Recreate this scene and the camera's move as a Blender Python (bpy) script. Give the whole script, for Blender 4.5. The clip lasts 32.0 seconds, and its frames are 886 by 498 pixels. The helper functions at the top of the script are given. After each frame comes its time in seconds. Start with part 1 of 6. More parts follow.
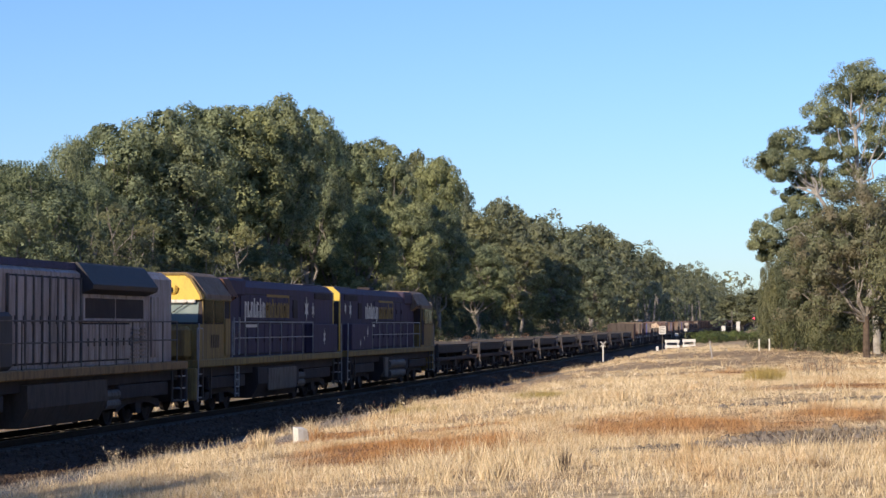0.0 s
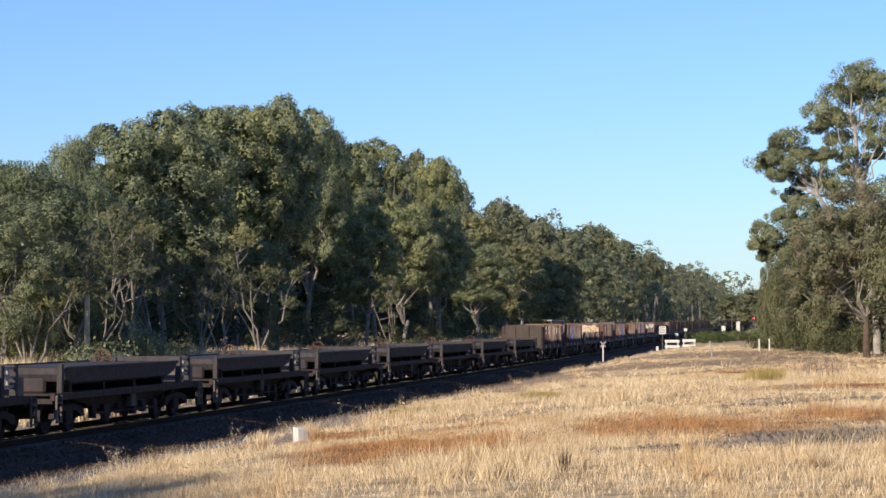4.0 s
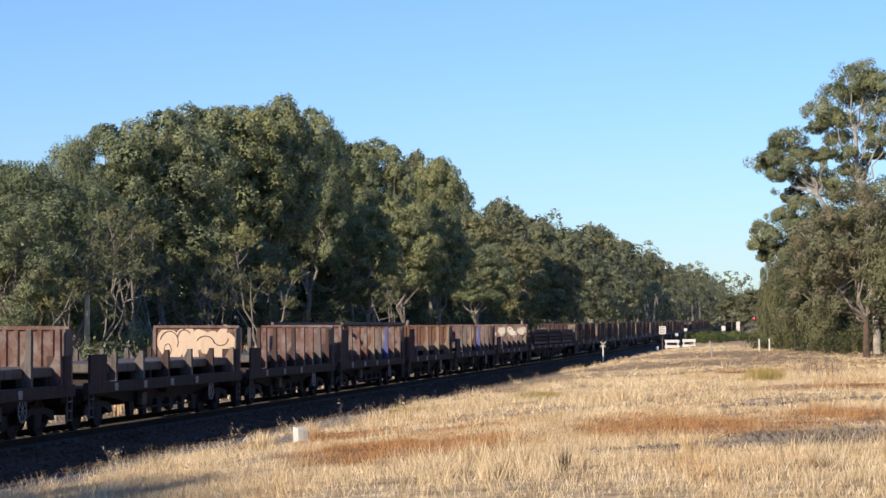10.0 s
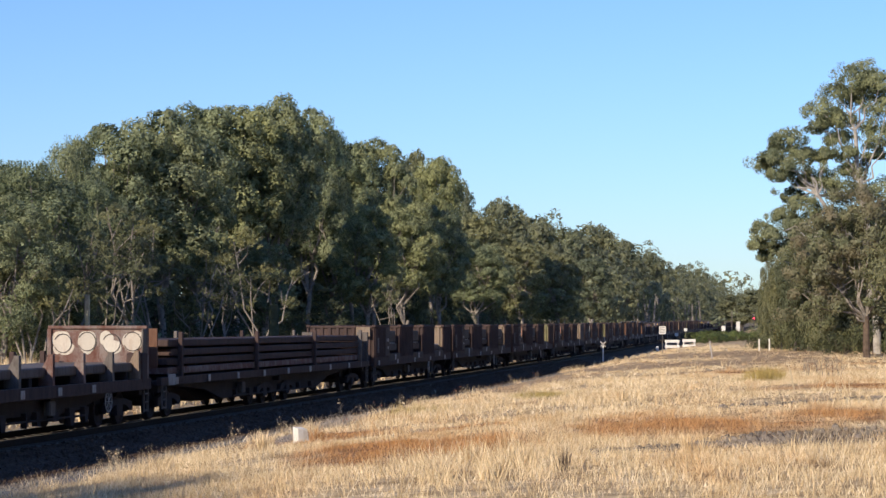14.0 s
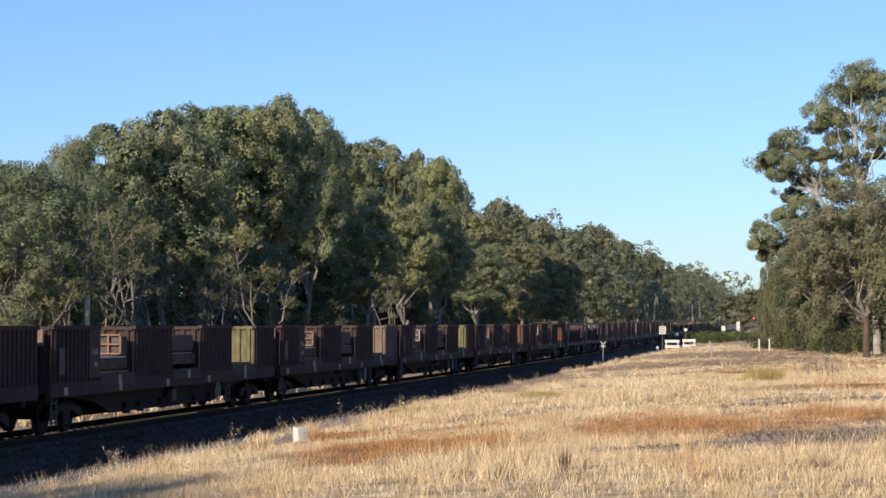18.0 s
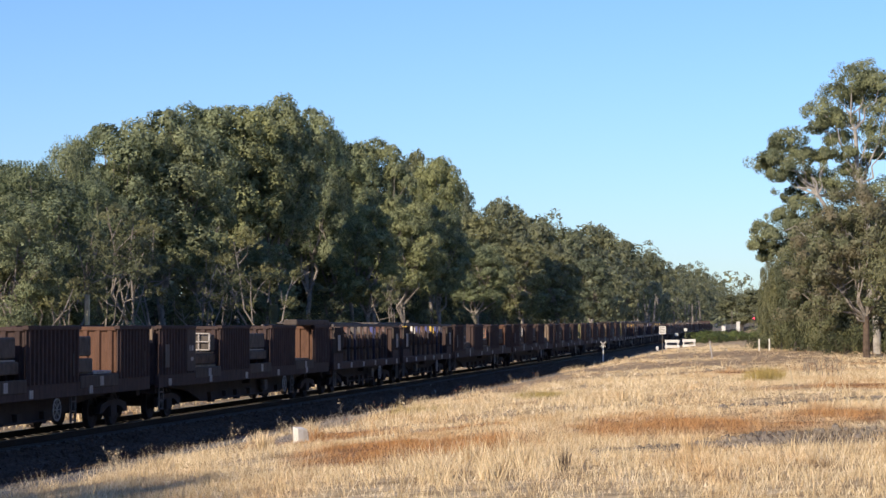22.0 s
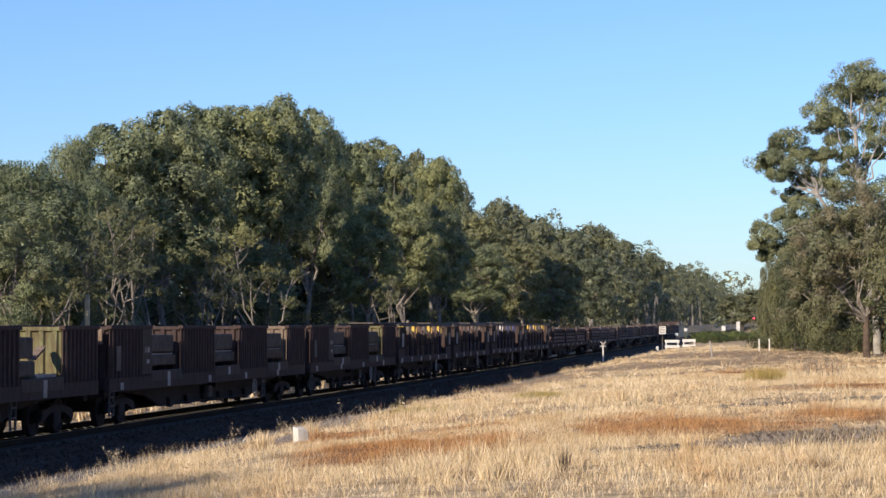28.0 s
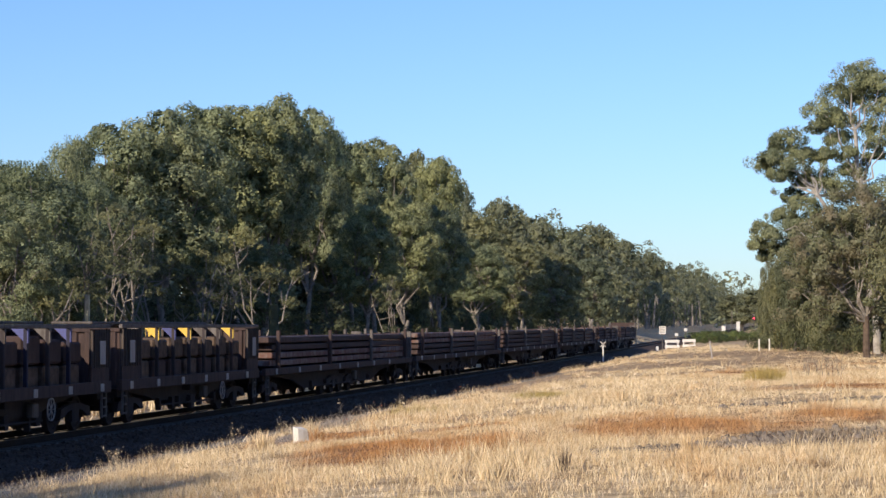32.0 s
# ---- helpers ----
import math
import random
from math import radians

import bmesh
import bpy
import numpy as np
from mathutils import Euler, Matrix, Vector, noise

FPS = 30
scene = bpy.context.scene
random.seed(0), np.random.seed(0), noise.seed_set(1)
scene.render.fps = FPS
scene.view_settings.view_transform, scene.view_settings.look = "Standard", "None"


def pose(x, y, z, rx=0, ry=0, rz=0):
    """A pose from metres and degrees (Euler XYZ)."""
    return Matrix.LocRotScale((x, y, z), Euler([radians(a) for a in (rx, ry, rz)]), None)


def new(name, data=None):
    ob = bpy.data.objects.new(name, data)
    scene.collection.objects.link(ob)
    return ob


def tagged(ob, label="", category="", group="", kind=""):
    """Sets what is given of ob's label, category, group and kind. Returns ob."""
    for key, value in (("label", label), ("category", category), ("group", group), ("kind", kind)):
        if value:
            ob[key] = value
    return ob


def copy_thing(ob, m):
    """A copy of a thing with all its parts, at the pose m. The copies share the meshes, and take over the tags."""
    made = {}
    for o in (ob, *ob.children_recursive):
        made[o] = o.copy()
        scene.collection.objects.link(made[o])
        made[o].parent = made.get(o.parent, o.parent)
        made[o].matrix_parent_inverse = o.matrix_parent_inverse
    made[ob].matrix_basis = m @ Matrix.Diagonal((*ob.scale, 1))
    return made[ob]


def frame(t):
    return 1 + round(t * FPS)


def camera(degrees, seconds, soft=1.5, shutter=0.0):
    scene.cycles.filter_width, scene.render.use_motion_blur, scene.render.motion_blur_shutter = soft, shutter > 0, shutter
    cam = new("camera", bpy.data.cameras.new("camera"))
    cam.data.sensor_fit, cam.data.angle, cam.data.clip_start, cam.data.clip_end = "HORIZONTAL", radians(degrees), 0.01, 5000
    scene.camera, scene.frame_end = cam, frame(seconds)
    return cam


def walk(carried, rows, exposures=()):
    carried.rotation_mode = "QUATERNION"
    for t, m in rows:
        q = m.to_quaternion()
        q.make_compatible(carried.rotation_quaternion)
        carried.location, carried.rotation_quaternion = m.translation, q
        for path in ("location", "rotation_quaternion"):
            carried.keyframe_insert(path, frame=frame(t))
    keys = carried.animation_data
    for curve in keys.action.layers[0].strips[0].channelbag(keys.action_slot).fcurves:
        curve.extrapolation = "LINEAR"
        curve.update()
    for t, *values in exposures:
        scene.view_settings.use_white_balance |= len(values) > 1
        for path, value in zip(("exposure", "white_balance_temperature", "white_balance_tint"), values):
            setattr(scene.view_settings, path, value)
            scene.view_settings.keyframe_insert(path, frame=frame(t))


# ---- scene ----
# ---- camera: a tripod on the grass bank beside the line ----
EYE = (0.0, 0.0, 2.71)
cam = camera(22.75, 32.0, soft=1.5, shutter=0.0)
STAND = pose(*EYE, 90 + 1.985, 0, 0)
walk(cam, [(0.0, STAND), (32.0, STAND)], exposures=[(0.0, 0.0, 6500, 10), (32.0, 0.0, 6500, 10)])

# ---- sky, sun, exposure ----
SUN_EL, SUN_AZ = radians(23.5), math.atan2(-0.817, -0.576)
world = bpy.data.worlds.new("world")
scene.world = world
world.use_nodes = True
wt = world.node_tree
sky = wt.nodes.new("ShaderNodeTexSky")
sky.sky_type = "NISHITA"
sky.sun_disc = False
sky.sun_elevation = SUN_EL
sky.sun_rotation = math.pi / 2 - SUN_AZ
sky.altitude, sky.air_density, sky.dust_density, sky.ozone_density = 150, 1.15, 0.2, 2.2
wt.nodes["Background"].inputs["Strength"].default_value = 0.130
tone = wt.nodes.new("ShaderNodeMix")
tone.data_type, tone.blend_type = "RGBA", "MULTIPLY"
tone.inputs["Factor"].default_value = 1.0
tone.inputs["B"].default_value = (0.58, 0.79, 1.25, 1)
wt.links.new(sky.outputs[0], tone.inputs["A"])
wt.links.new(tone.outputs["Result"], wt.nodes["Background"].inputs["Color"])
sun = new("sun", bpy.data.lights.new("sun", "SUN"))
sun.data.energy, sun.data.angle, sun.data.color = 5.6, radians(0.55), (1.0, 0.86, 0.66)
to_sun = Vector((math.cos(SUN_AZ) * math.cos(SUN_EL), math.sin(SUN_AZ) * math.cos(SUN_EL), math.sin(SUN_EL)))
sun.matrix_world = Matrix.Translation((-60, -60, 60)) @ to_sun.to_track_quat("Z", "Y").to_matrix().to_4x4()

# ---- plan: a straight line, rail top at z = 0 where the camera stands ----
HEADING = radians(9.2)            # the line bears this far to the right of the view
ALONG = Vector((math.sin(HEADING), math.cos(HEADING), 0))
ACROSS = Vector((math.cos(HEADING), -math.sin(HEADING), 0))
OFFSET = 19.15                    # from the track's centre to the camera
SPEED = 21.46                     # metres a second


def rise(s):
    """The line climbs gently beyond the first 140 m."""
    q = (s - 140) / 40
    return 0.003 * 40 * (q if q > 30 else math.log1p(math.exp(q)))


def smooth(a, b, v):
    q = min(1, max(0, (v - a) / (b - a)))
    return q * q * (3 - 2 * q)


def lerp_table(table, v):
    if v <= table[0][0]:
        return table[0][1]
    for (a, p), (b, q) in zip(table, table[1:]):
        if v <= b:
            return p + (q - p) * (v - a) / (b - a)
    return table[-1][1]


BANK = [(-400, 1.1), (-40, 0.95), (-14, 0.8), (-9, 0.55), (-6.5, 0.05), (-4.8, -0.38), (-3.4, -0.5), (-2.5, -0.45), (-1.35, -0.2), (1.35, -0.2), (2.5, -0.45), (3.5, -0.42),
        (4.3, -0.34), (5.3, -0.24), (5.9, -0.1), (8, 0.12), (14, 0.72), (20, 1.08), (60, 1.3), (400, 1.5)]


def grass_edge(s):
    """How far from the line the gravel strip gives way to grass."""
    return lerp_table(((36, 6.85), (48, 6.3), (60, 5.9), (85, 5.95), (115, 5.15), (150, 4.1), (220, 3.4)), s) + 0.25 * noise.noise(Vector((s * 0.35, 2.0, 0)))


def height(s, r):
    """Ground level at s metres along the line and r metres to the right of it."""
    z = lerp_table(BANK, r)
    if r > 4:
        far = smooth(30, 150, s)
        z = z * (1 - 0.62 * far) + 0.62 * far * min(z, 0.15 + 0.004 * r)
        z += 0.05 * noise.noise(Vector((s * 0.11, r * 0.17, 0))) + 0.03 * noise.noise(Vector((s * 0.4, r * 0.5, 3)))
    elif r < -4:
        z += 0.12 * noise.noise(Vector((s * 0.08, r * 0.1, 7)))
    return z + rise(s)


def place(s, r, z=0.0):
    p = ALONG * s + ACROSS * (r - OFFSET)
    return Vector((p.x, p.y, z))


def ground_at(s, r):
    return place(s, r, height(s, r))


def plan_of(x, y):
    """s and r of a point of the plan."""
    return x * ALONG.x + y * ALONG.y, x * ACROSS.x + y * ACROSS.y + OFFSET


# ---- materials ----
def material(name, rough=0.8, metal=0.0):
    m = bpy.data.materials.new(name)
    m.use_nodes = True
    b = m.node_tree.nodes["Principled BSDF"]
    b.inputs["Roughness"].default_value, b.inputs["Metallic"].default_value = rough, metal
    b.inputs["Specular IOR Level"].default_value = 0.5 if rough < 0.5 else 0.15
    return m, m.node_tree, b


def node(t, kind, **inputs):
    n = t.nodes.new(kind)
    for k, v in inputs.items():
        n.inputs[k.replace("_", " ")].default_value = v
    return n


def ramp(t, fac, stops):
    r = t.nodes.new("ShaderNodeValToRGB")
    el = r.color_ramp.elements
    while len(el) < len(stops):
        el.new(0.5)
    for e, (p, c) in zip(el, stops):
        e.position, e.color = p, (*c, 1)
    t.links.new(fac, r.inputs["Fac"])
    return r.outputs["Color"]


def coords(t, kind="Object"):
    return t.nodes.new("ShaderNodeTexCoord").outputs[kind]


def noise_of(t, vec, scale, detail=5, rough=0.6):
    n = node(t, "ShaderNodeTexNoise", Scale=scale, Detail=detail, Roughness=rough)
    t.links.new(vec, n.inputs["Vector"])
    return n.outputs["Fac"]


def mix(t, fac, a, b, mode="MIX"):
    n = t.nodes.new("ShaderNodeMix")
    n.data_type, n.blend_type = "RGBA", mode
    for sock, v in ((n.inputs["Factor"], fac), (n.inputs["A"], a), (n.inputs["B"], b)):
        if isinstance(v, (int, float)):
            sock.default_value = v
        elif isinstance(v, tuple):
            sock.default_value = (*v, 1)
        else:
            t.links.new(v, sock)
    return n.outputs["Result"]


def bump(t, b, fac, strength, distance):
    n = node(t, "ShaderNodeBump", Strength=strength, Distance=distance)
    t.links.new(fac, n.inputs["Height"])
    t.links.new(n.outputs["Normal"], b.inputs["Normal"])


def painted(name, colour, dirt=(0.06, 0.045, 0.035), wear=0.45, rough=0.6, metal=0.0, grime=3.0, streak=0.25):
    """Weathered paint on steel: blotches, streaks that run down, fine grain, a little tone from piece to piece."""
    m, t, b = material(name, rough, metal)
    v = coords(t)
    sc = node(t, "ShaderNodeMapping")
    sc.inputs["Scale"].default_value = (1, 1, streak)
    t.links.new(v, sc.inputs["Vector"])
    big = noise_of(t, v, 0.9, 6, 0.65)
    run = noise_of(t, sc.outputs[0], grime * 2, 5, 0.7)
    fine = noise_of(t, v, 22, 3, 0.7)
    lo = 0.62 - wear * 0.35
    col = mix(t, ramp(t, run, [(lo, (0, 0, 0)), (lo + 0.25, (0.8, 0.8, 0.8))]), colour, dirt)
    col = mix(t, ramp(t, big, [(0.45, (0, 0, 0)), (0.75, (wear, wear, wear))]), col, tuple(c * 1.6 for c in dirt))
    info = t.nodes.new("ShaderNodeObjectInfo")
    col = mix(t, 0.35, col, ramp(t, info.outputs["Random"], [(0, (0.7, 0.7, 0.7)), (1, (1, 1, 1))]), "MULTIPLY")
    col = mix(t, 0.3, col, ramp(t, fine, [(0.3, (0.55, 0.55, 0.55)), (0.7, (1, 1, 1))]), "MULTIPLY")
    t.links.new(col, b.inputs["Base Color"])
    bump(t, b, fine, 0.25, 0.01)
    return m


def patchy(name, colour, bare, mark):
    """Old red paint flaking to pale grey, with rust blooms."""
    m, t, b = material(name, 0.85)
    v = coords(t)
    sc = node(t, "ShaderNodeMapping")
    sc.inputs["Scale"].default_value = (1, 1, 0.45)
    t.links.new(v, sc.inputs["Vector"])
    a, c, f = noise_of(t, v, 1.6, 6, 0.7), noise_of(t, sc.outputs[0], 4.5, 6, 0.75), noise_of(t, v, 30, 3)
    col = mix(t, ramp(t, a, [(0.42, (0, 0, 0)), (0.6, (0.9, 0.9, 0.9))]), colour, bare)
    col = mix(t, ramp(t, c, [(0.5, (0, 0, 0)), (0.62, (0.8, 0.8, 0.8))]), col, mark)
    col = mix(t, 0.35, col, ramp(t, f, [(0.3, (0.5, 0.5, 0.5)), (0.7, (1, 1, 1))]), "MULTIPLY")
    t.links.new(col, b.inputs["Base Color"])
    bump(t, b, c, 0.3, 0.01)
    return m


def plain(name, colour, rough=0.6, metal=0.0, scale=8.0, spread=0.35, relief=0.2):
    m, t, b = material(name, rough, metal)
    v = coords(t)
    n1, n2 = noise_of(t, v, scale, 5), noise_of(t, v, scale * 6, 3)
    lo, hi = tuple(c * (1 - spread) for c in colour), tuple(min(1, c * (1 + spread * 0.6)) for c in colour)
    col = mix(t, 0.3, ramp(t, n1, [(0.3, lo), (0.7, hi)]), ramp(t, n2, [(0.3, (0.6, 0.6, 0.6)), (0.7, (1, 1, 1))]), "MULTIPLY")
    t.links.new(col, b.inputs["Base Color"])
    bump(t, b, n2, relief, 0.01)
    return m


def foliage(name, dark, light, dry=None):
    """Leaves: tone from leaf to leaf and from clump to clump, some light through the blade."""
    m, t, b = material(name, 0.62)
    geo = t.nodes.new("ShaderNodeNewGeometry")
    col = ramp(t, geo.outputs["Random Per Island"], [(0.0, dark), (0.7, light), (1.0, tuple(min(1, c * 1.25) for c in light))])
    info = t.nodes.new("ShaderNodeObjectInfo")
    col = mix(t, 0.8, col, ramp(t, info.outputs["Random"], [(0, (0.66, 0.74, 0.74)), (0.5, (1, 1, 0.96)), (1, (1.05, 1.0, 0.78))]), "MULTIPLY")
    big = noise_of(t, coords(t), 0.35, 3)
    if dry:
        col = mix(t, ramp(t, big, [(0.42, (0, 0, 0)), (0.62, (0.75, 0.75, 0.75))]), col, dry)
    else:
        col = mix(t, 0.8, col, ramp(t, big, [(0.34, (0.52, 0.60, 0.62)), (0.5, (0.92, 0.94, 0.86)), (0.64, (1.2, 1.2, 1.0))]), "MULTIPLY")
    t.links.new(col, b.inputs["Base Color"])
    tr = t.nodes.new("ShaderNodeBsdfTranslucent")
    t.links.new(mix(t, 1.0, col, (0.9, 1.0, 0.5), "MULTIPLY"), tr.inputs["Color"])
    ms = t.nodes.new("ShaderNodeMixShader")
    ms.inputs[0].default_value = 0.18
    t.links.new(b.outputs[0], ms.inputs[1])
    t.links.new(tr.outputs[0], ms.inputs[2])
    t.links.new(ms.outputs[0], t.nodes["Material Output"].inputs["Surface"])
    return m


def blotch(t, v, centre, half, ragged, soft=0.35):
    """A ragged patch of its own shape on the ground, in world metres: 1 inside, 0 outside."""
    mp = node(t, "ShaderNodeMapping")
    mp.inputs["Location"].default_value = (-centre[0] / half[0], -centre[1] / half[1], 0)
    mp.inputs["Scale"].default_value = (1 / half[0], 1 / half[1], 0)
    t.links.new(v, mp.inputs["Vector"])
    ln = t.nodes.new("ShaderNodeVectorMath")
    ln.operation = "LENGTH"
    t.links.new(mp.outputs[0], ln.inputs[0])
    add = t.nodes.new("ShaderNodeMath")
    add.operation = "MULTIPLY_ADD"
    add.inputs[1].default_value, add.inputs[2].default_value = 3.0, -1.5
    t.links.new(ragged, add.inputs[0])
    s = t.nodes.new("ShaderNodeMath")
    t.links.new(ln.outputs["Value"], s.inputs[0])
    t.links.new(add.outputs[0], s.inputs[1])
    return ramp(t, s.outputs[0], [(1 - soft, (0.9, 0.9, 0.9)), (1.0, (0, 0, 0))])


RUST_PATCHES = (((4.3, 39.5), (2.8, 6.6)), ((7.2, 41.0), (1.6, 4.0)), ((0.2, 38.0), (1.9, 5.0)), ((-1.5, 36.5), (1.2, 4.2)), ((-1.3, 41.0), (1.3, 2.6)), ((0.6, 47.0), (1.6, 2.4)), ((-2.6, 50.0), (2.0, 4.0)), ((12.0, 62.0), (5.0, 4.0)), ((26.0, 112.0), (9.0, 10.0)), ((14.0, 95.0), (4.0, 8.0)))
EARTH_PATCHES = (((5.9, 32.5), (2.3, 2.7)), ((3.7, 31.6), (1.7, 1.0)), ((9.5, 49.0), (4.0, 1.4)))
SCRUFF_PATCHES = (((2.6, 95.0), (1.6, 16.0)), ((4.9, 104.0), (1.4, 12.0)), ((5.6, 124.0), (1.6, 18.0)), ((21.5, 140.0), (4.0, 9.0)), ((15.0, 128.0), (9.0, 14.0)), ((21.0, 165.0), (9.0, 20.0)))


OLIVE_PATCHES = (((10.9, 75.0), (0.7, 4.0)), ((-1.0, 68.0), (1.2, 4.0)), ((3.2, 74.0), (1.0, 5.0)))
REED_CLUMPS = (((0.6, 29.5), (1.5, 3.2)), ((12.5, 82.0), (1.0, 5.0)), ((5.0, 58.0), (3.0, 3.0)), ((2.9, 26.0), (0.6, 1.2)), ((-0.6, 62.0), (2.6, 4.0)))
GRAVEL_PATCHES = (((-2.75, 63.0), (0.8, 7.5)), ((-3.6, 52.0), (0.5, 4.0)))


def field_colour(t, v, blade=None):
    """Dry grass field: straw, rust-red patches, grey bare earth; in world metres."""
    c = noise_of(t, v, 0.8, 5, 0.65)
    d = noise_of(t, v, 6, 4, 0.7)
    mp = node(t, "ShaderNodeMapping")
    mp.inputs["Scale"].default_value = (0.55, 0.16, 1)
    t.links.new(v, mp.inputs["Vector"])
    streaks = noise_of(t, mp.outputs[0], 0.7, 6, 0.7)
    col = ramp(t, c, [(0.25, (0.46, 0.33, 0.18)), (0.5, (0.72, 0.555, 0.34)), (0.75, (0.88, 0.74, 0.52))])
    if blade:
        col = mix(t, 0.5, col, blade)
    col = mix(t, ramp(t, streaks, [(0.52, (0, 0, 0)), (0.68, (0.55, 0.55, 0.55))]), col, (0.50, 0.27, 0.10))
    for centre, half in RUST_PATCHES:
        col = mix(t, blotch(t, v, centre, half, streaks, 0.6), col, (0.46, 0.235, 0.095))
    for centre, half in EARTH_PATCHES:
        col = mix(t, blotch(t, v, centre, half, streaks, 0.4), col, (0.20, 0.155, 0.12))
    for centre, half in SCRUFF_PATCHES:
        col = mix(t, blotch(t, v, centre, half, streaks, 0.6), col, (0.47, 0.345, 0.225))
    for centre, half in GRAVEL_PATCHES:
        col = mix(t, blotch(t, v, centre, half, streaks, 0.4), col, (0.34, 0.30, 0.27))
    tuft = noise_of(t, v, 2.2, 4, 0.7)
    col = mix(t, 0.75, col, ramp(t, tuft, [(0.32, (0.50, 0.44, 0.36)), (0.52, (1.08, 1.08, 1.08)), (0.7, (1.4, 1.42, 1.45))]), "MULTIPLY")
    for centre, half in OLIVE_PATCHES:
        col = mix(t, blotch(t, v, centre, half, streaks, 0.5), col, (0.36, 0.28, 0.09))
    return mix(t, 0.6, col, ramp(t, d, [(0.25, (0.42, 0.38, 0.32)), (0.65, (1, 1, 1))]), "MULTIPLY"), d


def make_ground_material():
    m, t, b = material("dry_field", 0.95)
    v = t.nodes.new("ShaderNodeNewGeometry").outputs["Position"]
    col, d = field_colour(t, v)
    col = mix(t, 1.0, col, (0.80, 0.78, 0.76), "MULTIPLY")
    t.links.new(col, b.inputs["Base Color"])
    bump(t, b, d, 0.8, 0.08)
    return m


def make_grass_material():
    m, t, b = material("dry_grass", 0.75)
    geo = t.nodes.new("ShaderNodeNewGeometry")
    tones = ramp(t, geo.outputs["Random Per Island"], [(0, (0.30, 0.21, 0.13)), (0.45, (0.72, 0.57, 0.36)), (1, (1.0, 0.92, 0.74))])
    col, d = field_colour(t, geo.outputs["Position"], tones)
    t.links.new(col, b.inputs["Base Color"])
    return m


def make_ballast_material():
    """Crushed stone: brown-grey, darkened near the rails for the train's shade, paler loose gravel, as if lit, along
    the outer edge.
    """
    m, t, b = material("ballast", 0.9)
    v = t.nodes.new("ShaderNodeNewGeometry").outputs["Position"]
    vo = node(t, "ShaderNodeTexVoronoi", Scale=13.0)
    t.links.new(v, vo.inputs["Vector"])
    n = noise_of(t, v, 1.3, 5)
    dot = t.nodes.new("ShaderNodeVectorMath")
    dot.operation = "DOT_PRODUCT"
    dot.inputs[1].default_value = ACROSS
    t.links.new(v, dot.inputs[0])
    far = t.nodes.new("ShaderNodeMath")
    far.operation = "MULTIPLY_ADD"
    far.inputs[1].default_value, far.inputs[2].default_value = 0.25, (OFFSET - 2.9) * 0.25 - 0.25
    t.links.new(dot.outputs["Value"], far.inputs[0])
    edge = t.nodes.new("ShaderNodeMath")
    t.links.new(far.outputs[0], edge.inputs[0])
    sc = t.nodes.new("ShaderNodeMath")
    sc.operation = "MULTIPLY"
    sc.inputs[1].default_value = 0.5
    t.links.new(noise_of(t, v, 0.45, 4), sc.inputs[0])
    t.links.new(sc.outputs[0], edge.inputs[1])
    # stone darkened up to the shadow's edge, gravel beyond it lightened as lit
    shaded_stone = ramp(t, n, [(0.3, (0.080, 0.054, 0.040)), (0.7, (0.142, 0.098, 0.072))])
    loose = ramp(t, n, [(0.3, (0.160, 0.146, 0.134)), (0.7, (0.310, 0.288, 0.265))])
    col = mix(t, ramp(t, edge.outputs[0], [(0.25, (0, 0, 0)), (0.5, (1, 1, 1))]), shaded_stone, loose)
    col = mix(t, 0.85, col, ramp(t, vo.outputs["Color"], [(0.1, (0.4, 0.4, 0.4)), (0.9, (1.1, 1.1, 1.1))]), "MULTIPLY")
    t.links.new(col, b.inputs["Base Color"])
    bump(t, b, vo.outputs["Distance"], 1.0, 0.06)
    return m


GROUND, GRASS, BALLAST = make_ground_material(), make_grass_material(), make_ballast_material()
LEAF = foliage("gum_leaf", (0.116, 0.130, 0.080), (0.284, 0.298, 0.188))
LEAF_FAR = foliage("far_gum_leaf", (0.120, 0.124, 0.086), (0.225, 0.230, 0.160))
LEAF_DRY = foliage("dry_gum_leaf", (0.115, 0.122, 0.070), (0.215, 0.220, 0.130), (0.225, 0.180, 0.125))
LEAF_TALL = foliage("tall_gum_leaf", (0.104, 0.116, 0.074), (0.250, 0.260, 0.165))
LEAF_DULL = foliage("dull_gum_leaf", (0.095, 0.098, 0.060), (0.190, 0.188, 0.120))
# leaf colour darkened to stand for the shade below the trees
UNDER_SHADED = foliage("shaded_undergrowth_leaf", (0.055, 0.062, 0.040), (0.128, 0.134, 0.082))
SCRUB = foliage("scrub_leaf", (0.07, 0.085, 0.035), (0.15, 0.175, 0.07))
BARK = plain("gum_bark", (0.29, 0.255, 0.225), 0.85, scale=3.0, spread=0.5, relief=0.5)
BARK_PALE = plain("pale_gum_bark", (0.42, 0.385, 0.35), 0.8, scale=2.0, spread=0.45, relief=0.4)
STRAW_WOOD = plain("bare_pale_timber", (0.62, 0.54, 0.36), 0.8, scale=4.0, spread=0.3, relief=0.3)
MOSS = plain("mossy_bark", (0.082, 0.090, 0.052), 0.9, scale=3.0, spread=0.5, relief=0.6)
BARK_GREY = plain("grey_sapling_bark", (0.20, 0.175, 0.15), 0.85, scale=3.0, spread=0.5, relief=0.4)
BARK_DARK = plain("rough_bark", (0.13, 0.095, 0.075), 0.9, scale=3.0, spread=0.5, relief=0.6)
CLOD = plain("grey_earth_clod", (0.22, 0.185, 0.155), 0.95, scale=6.0, spread=0.5, relief=0.5)
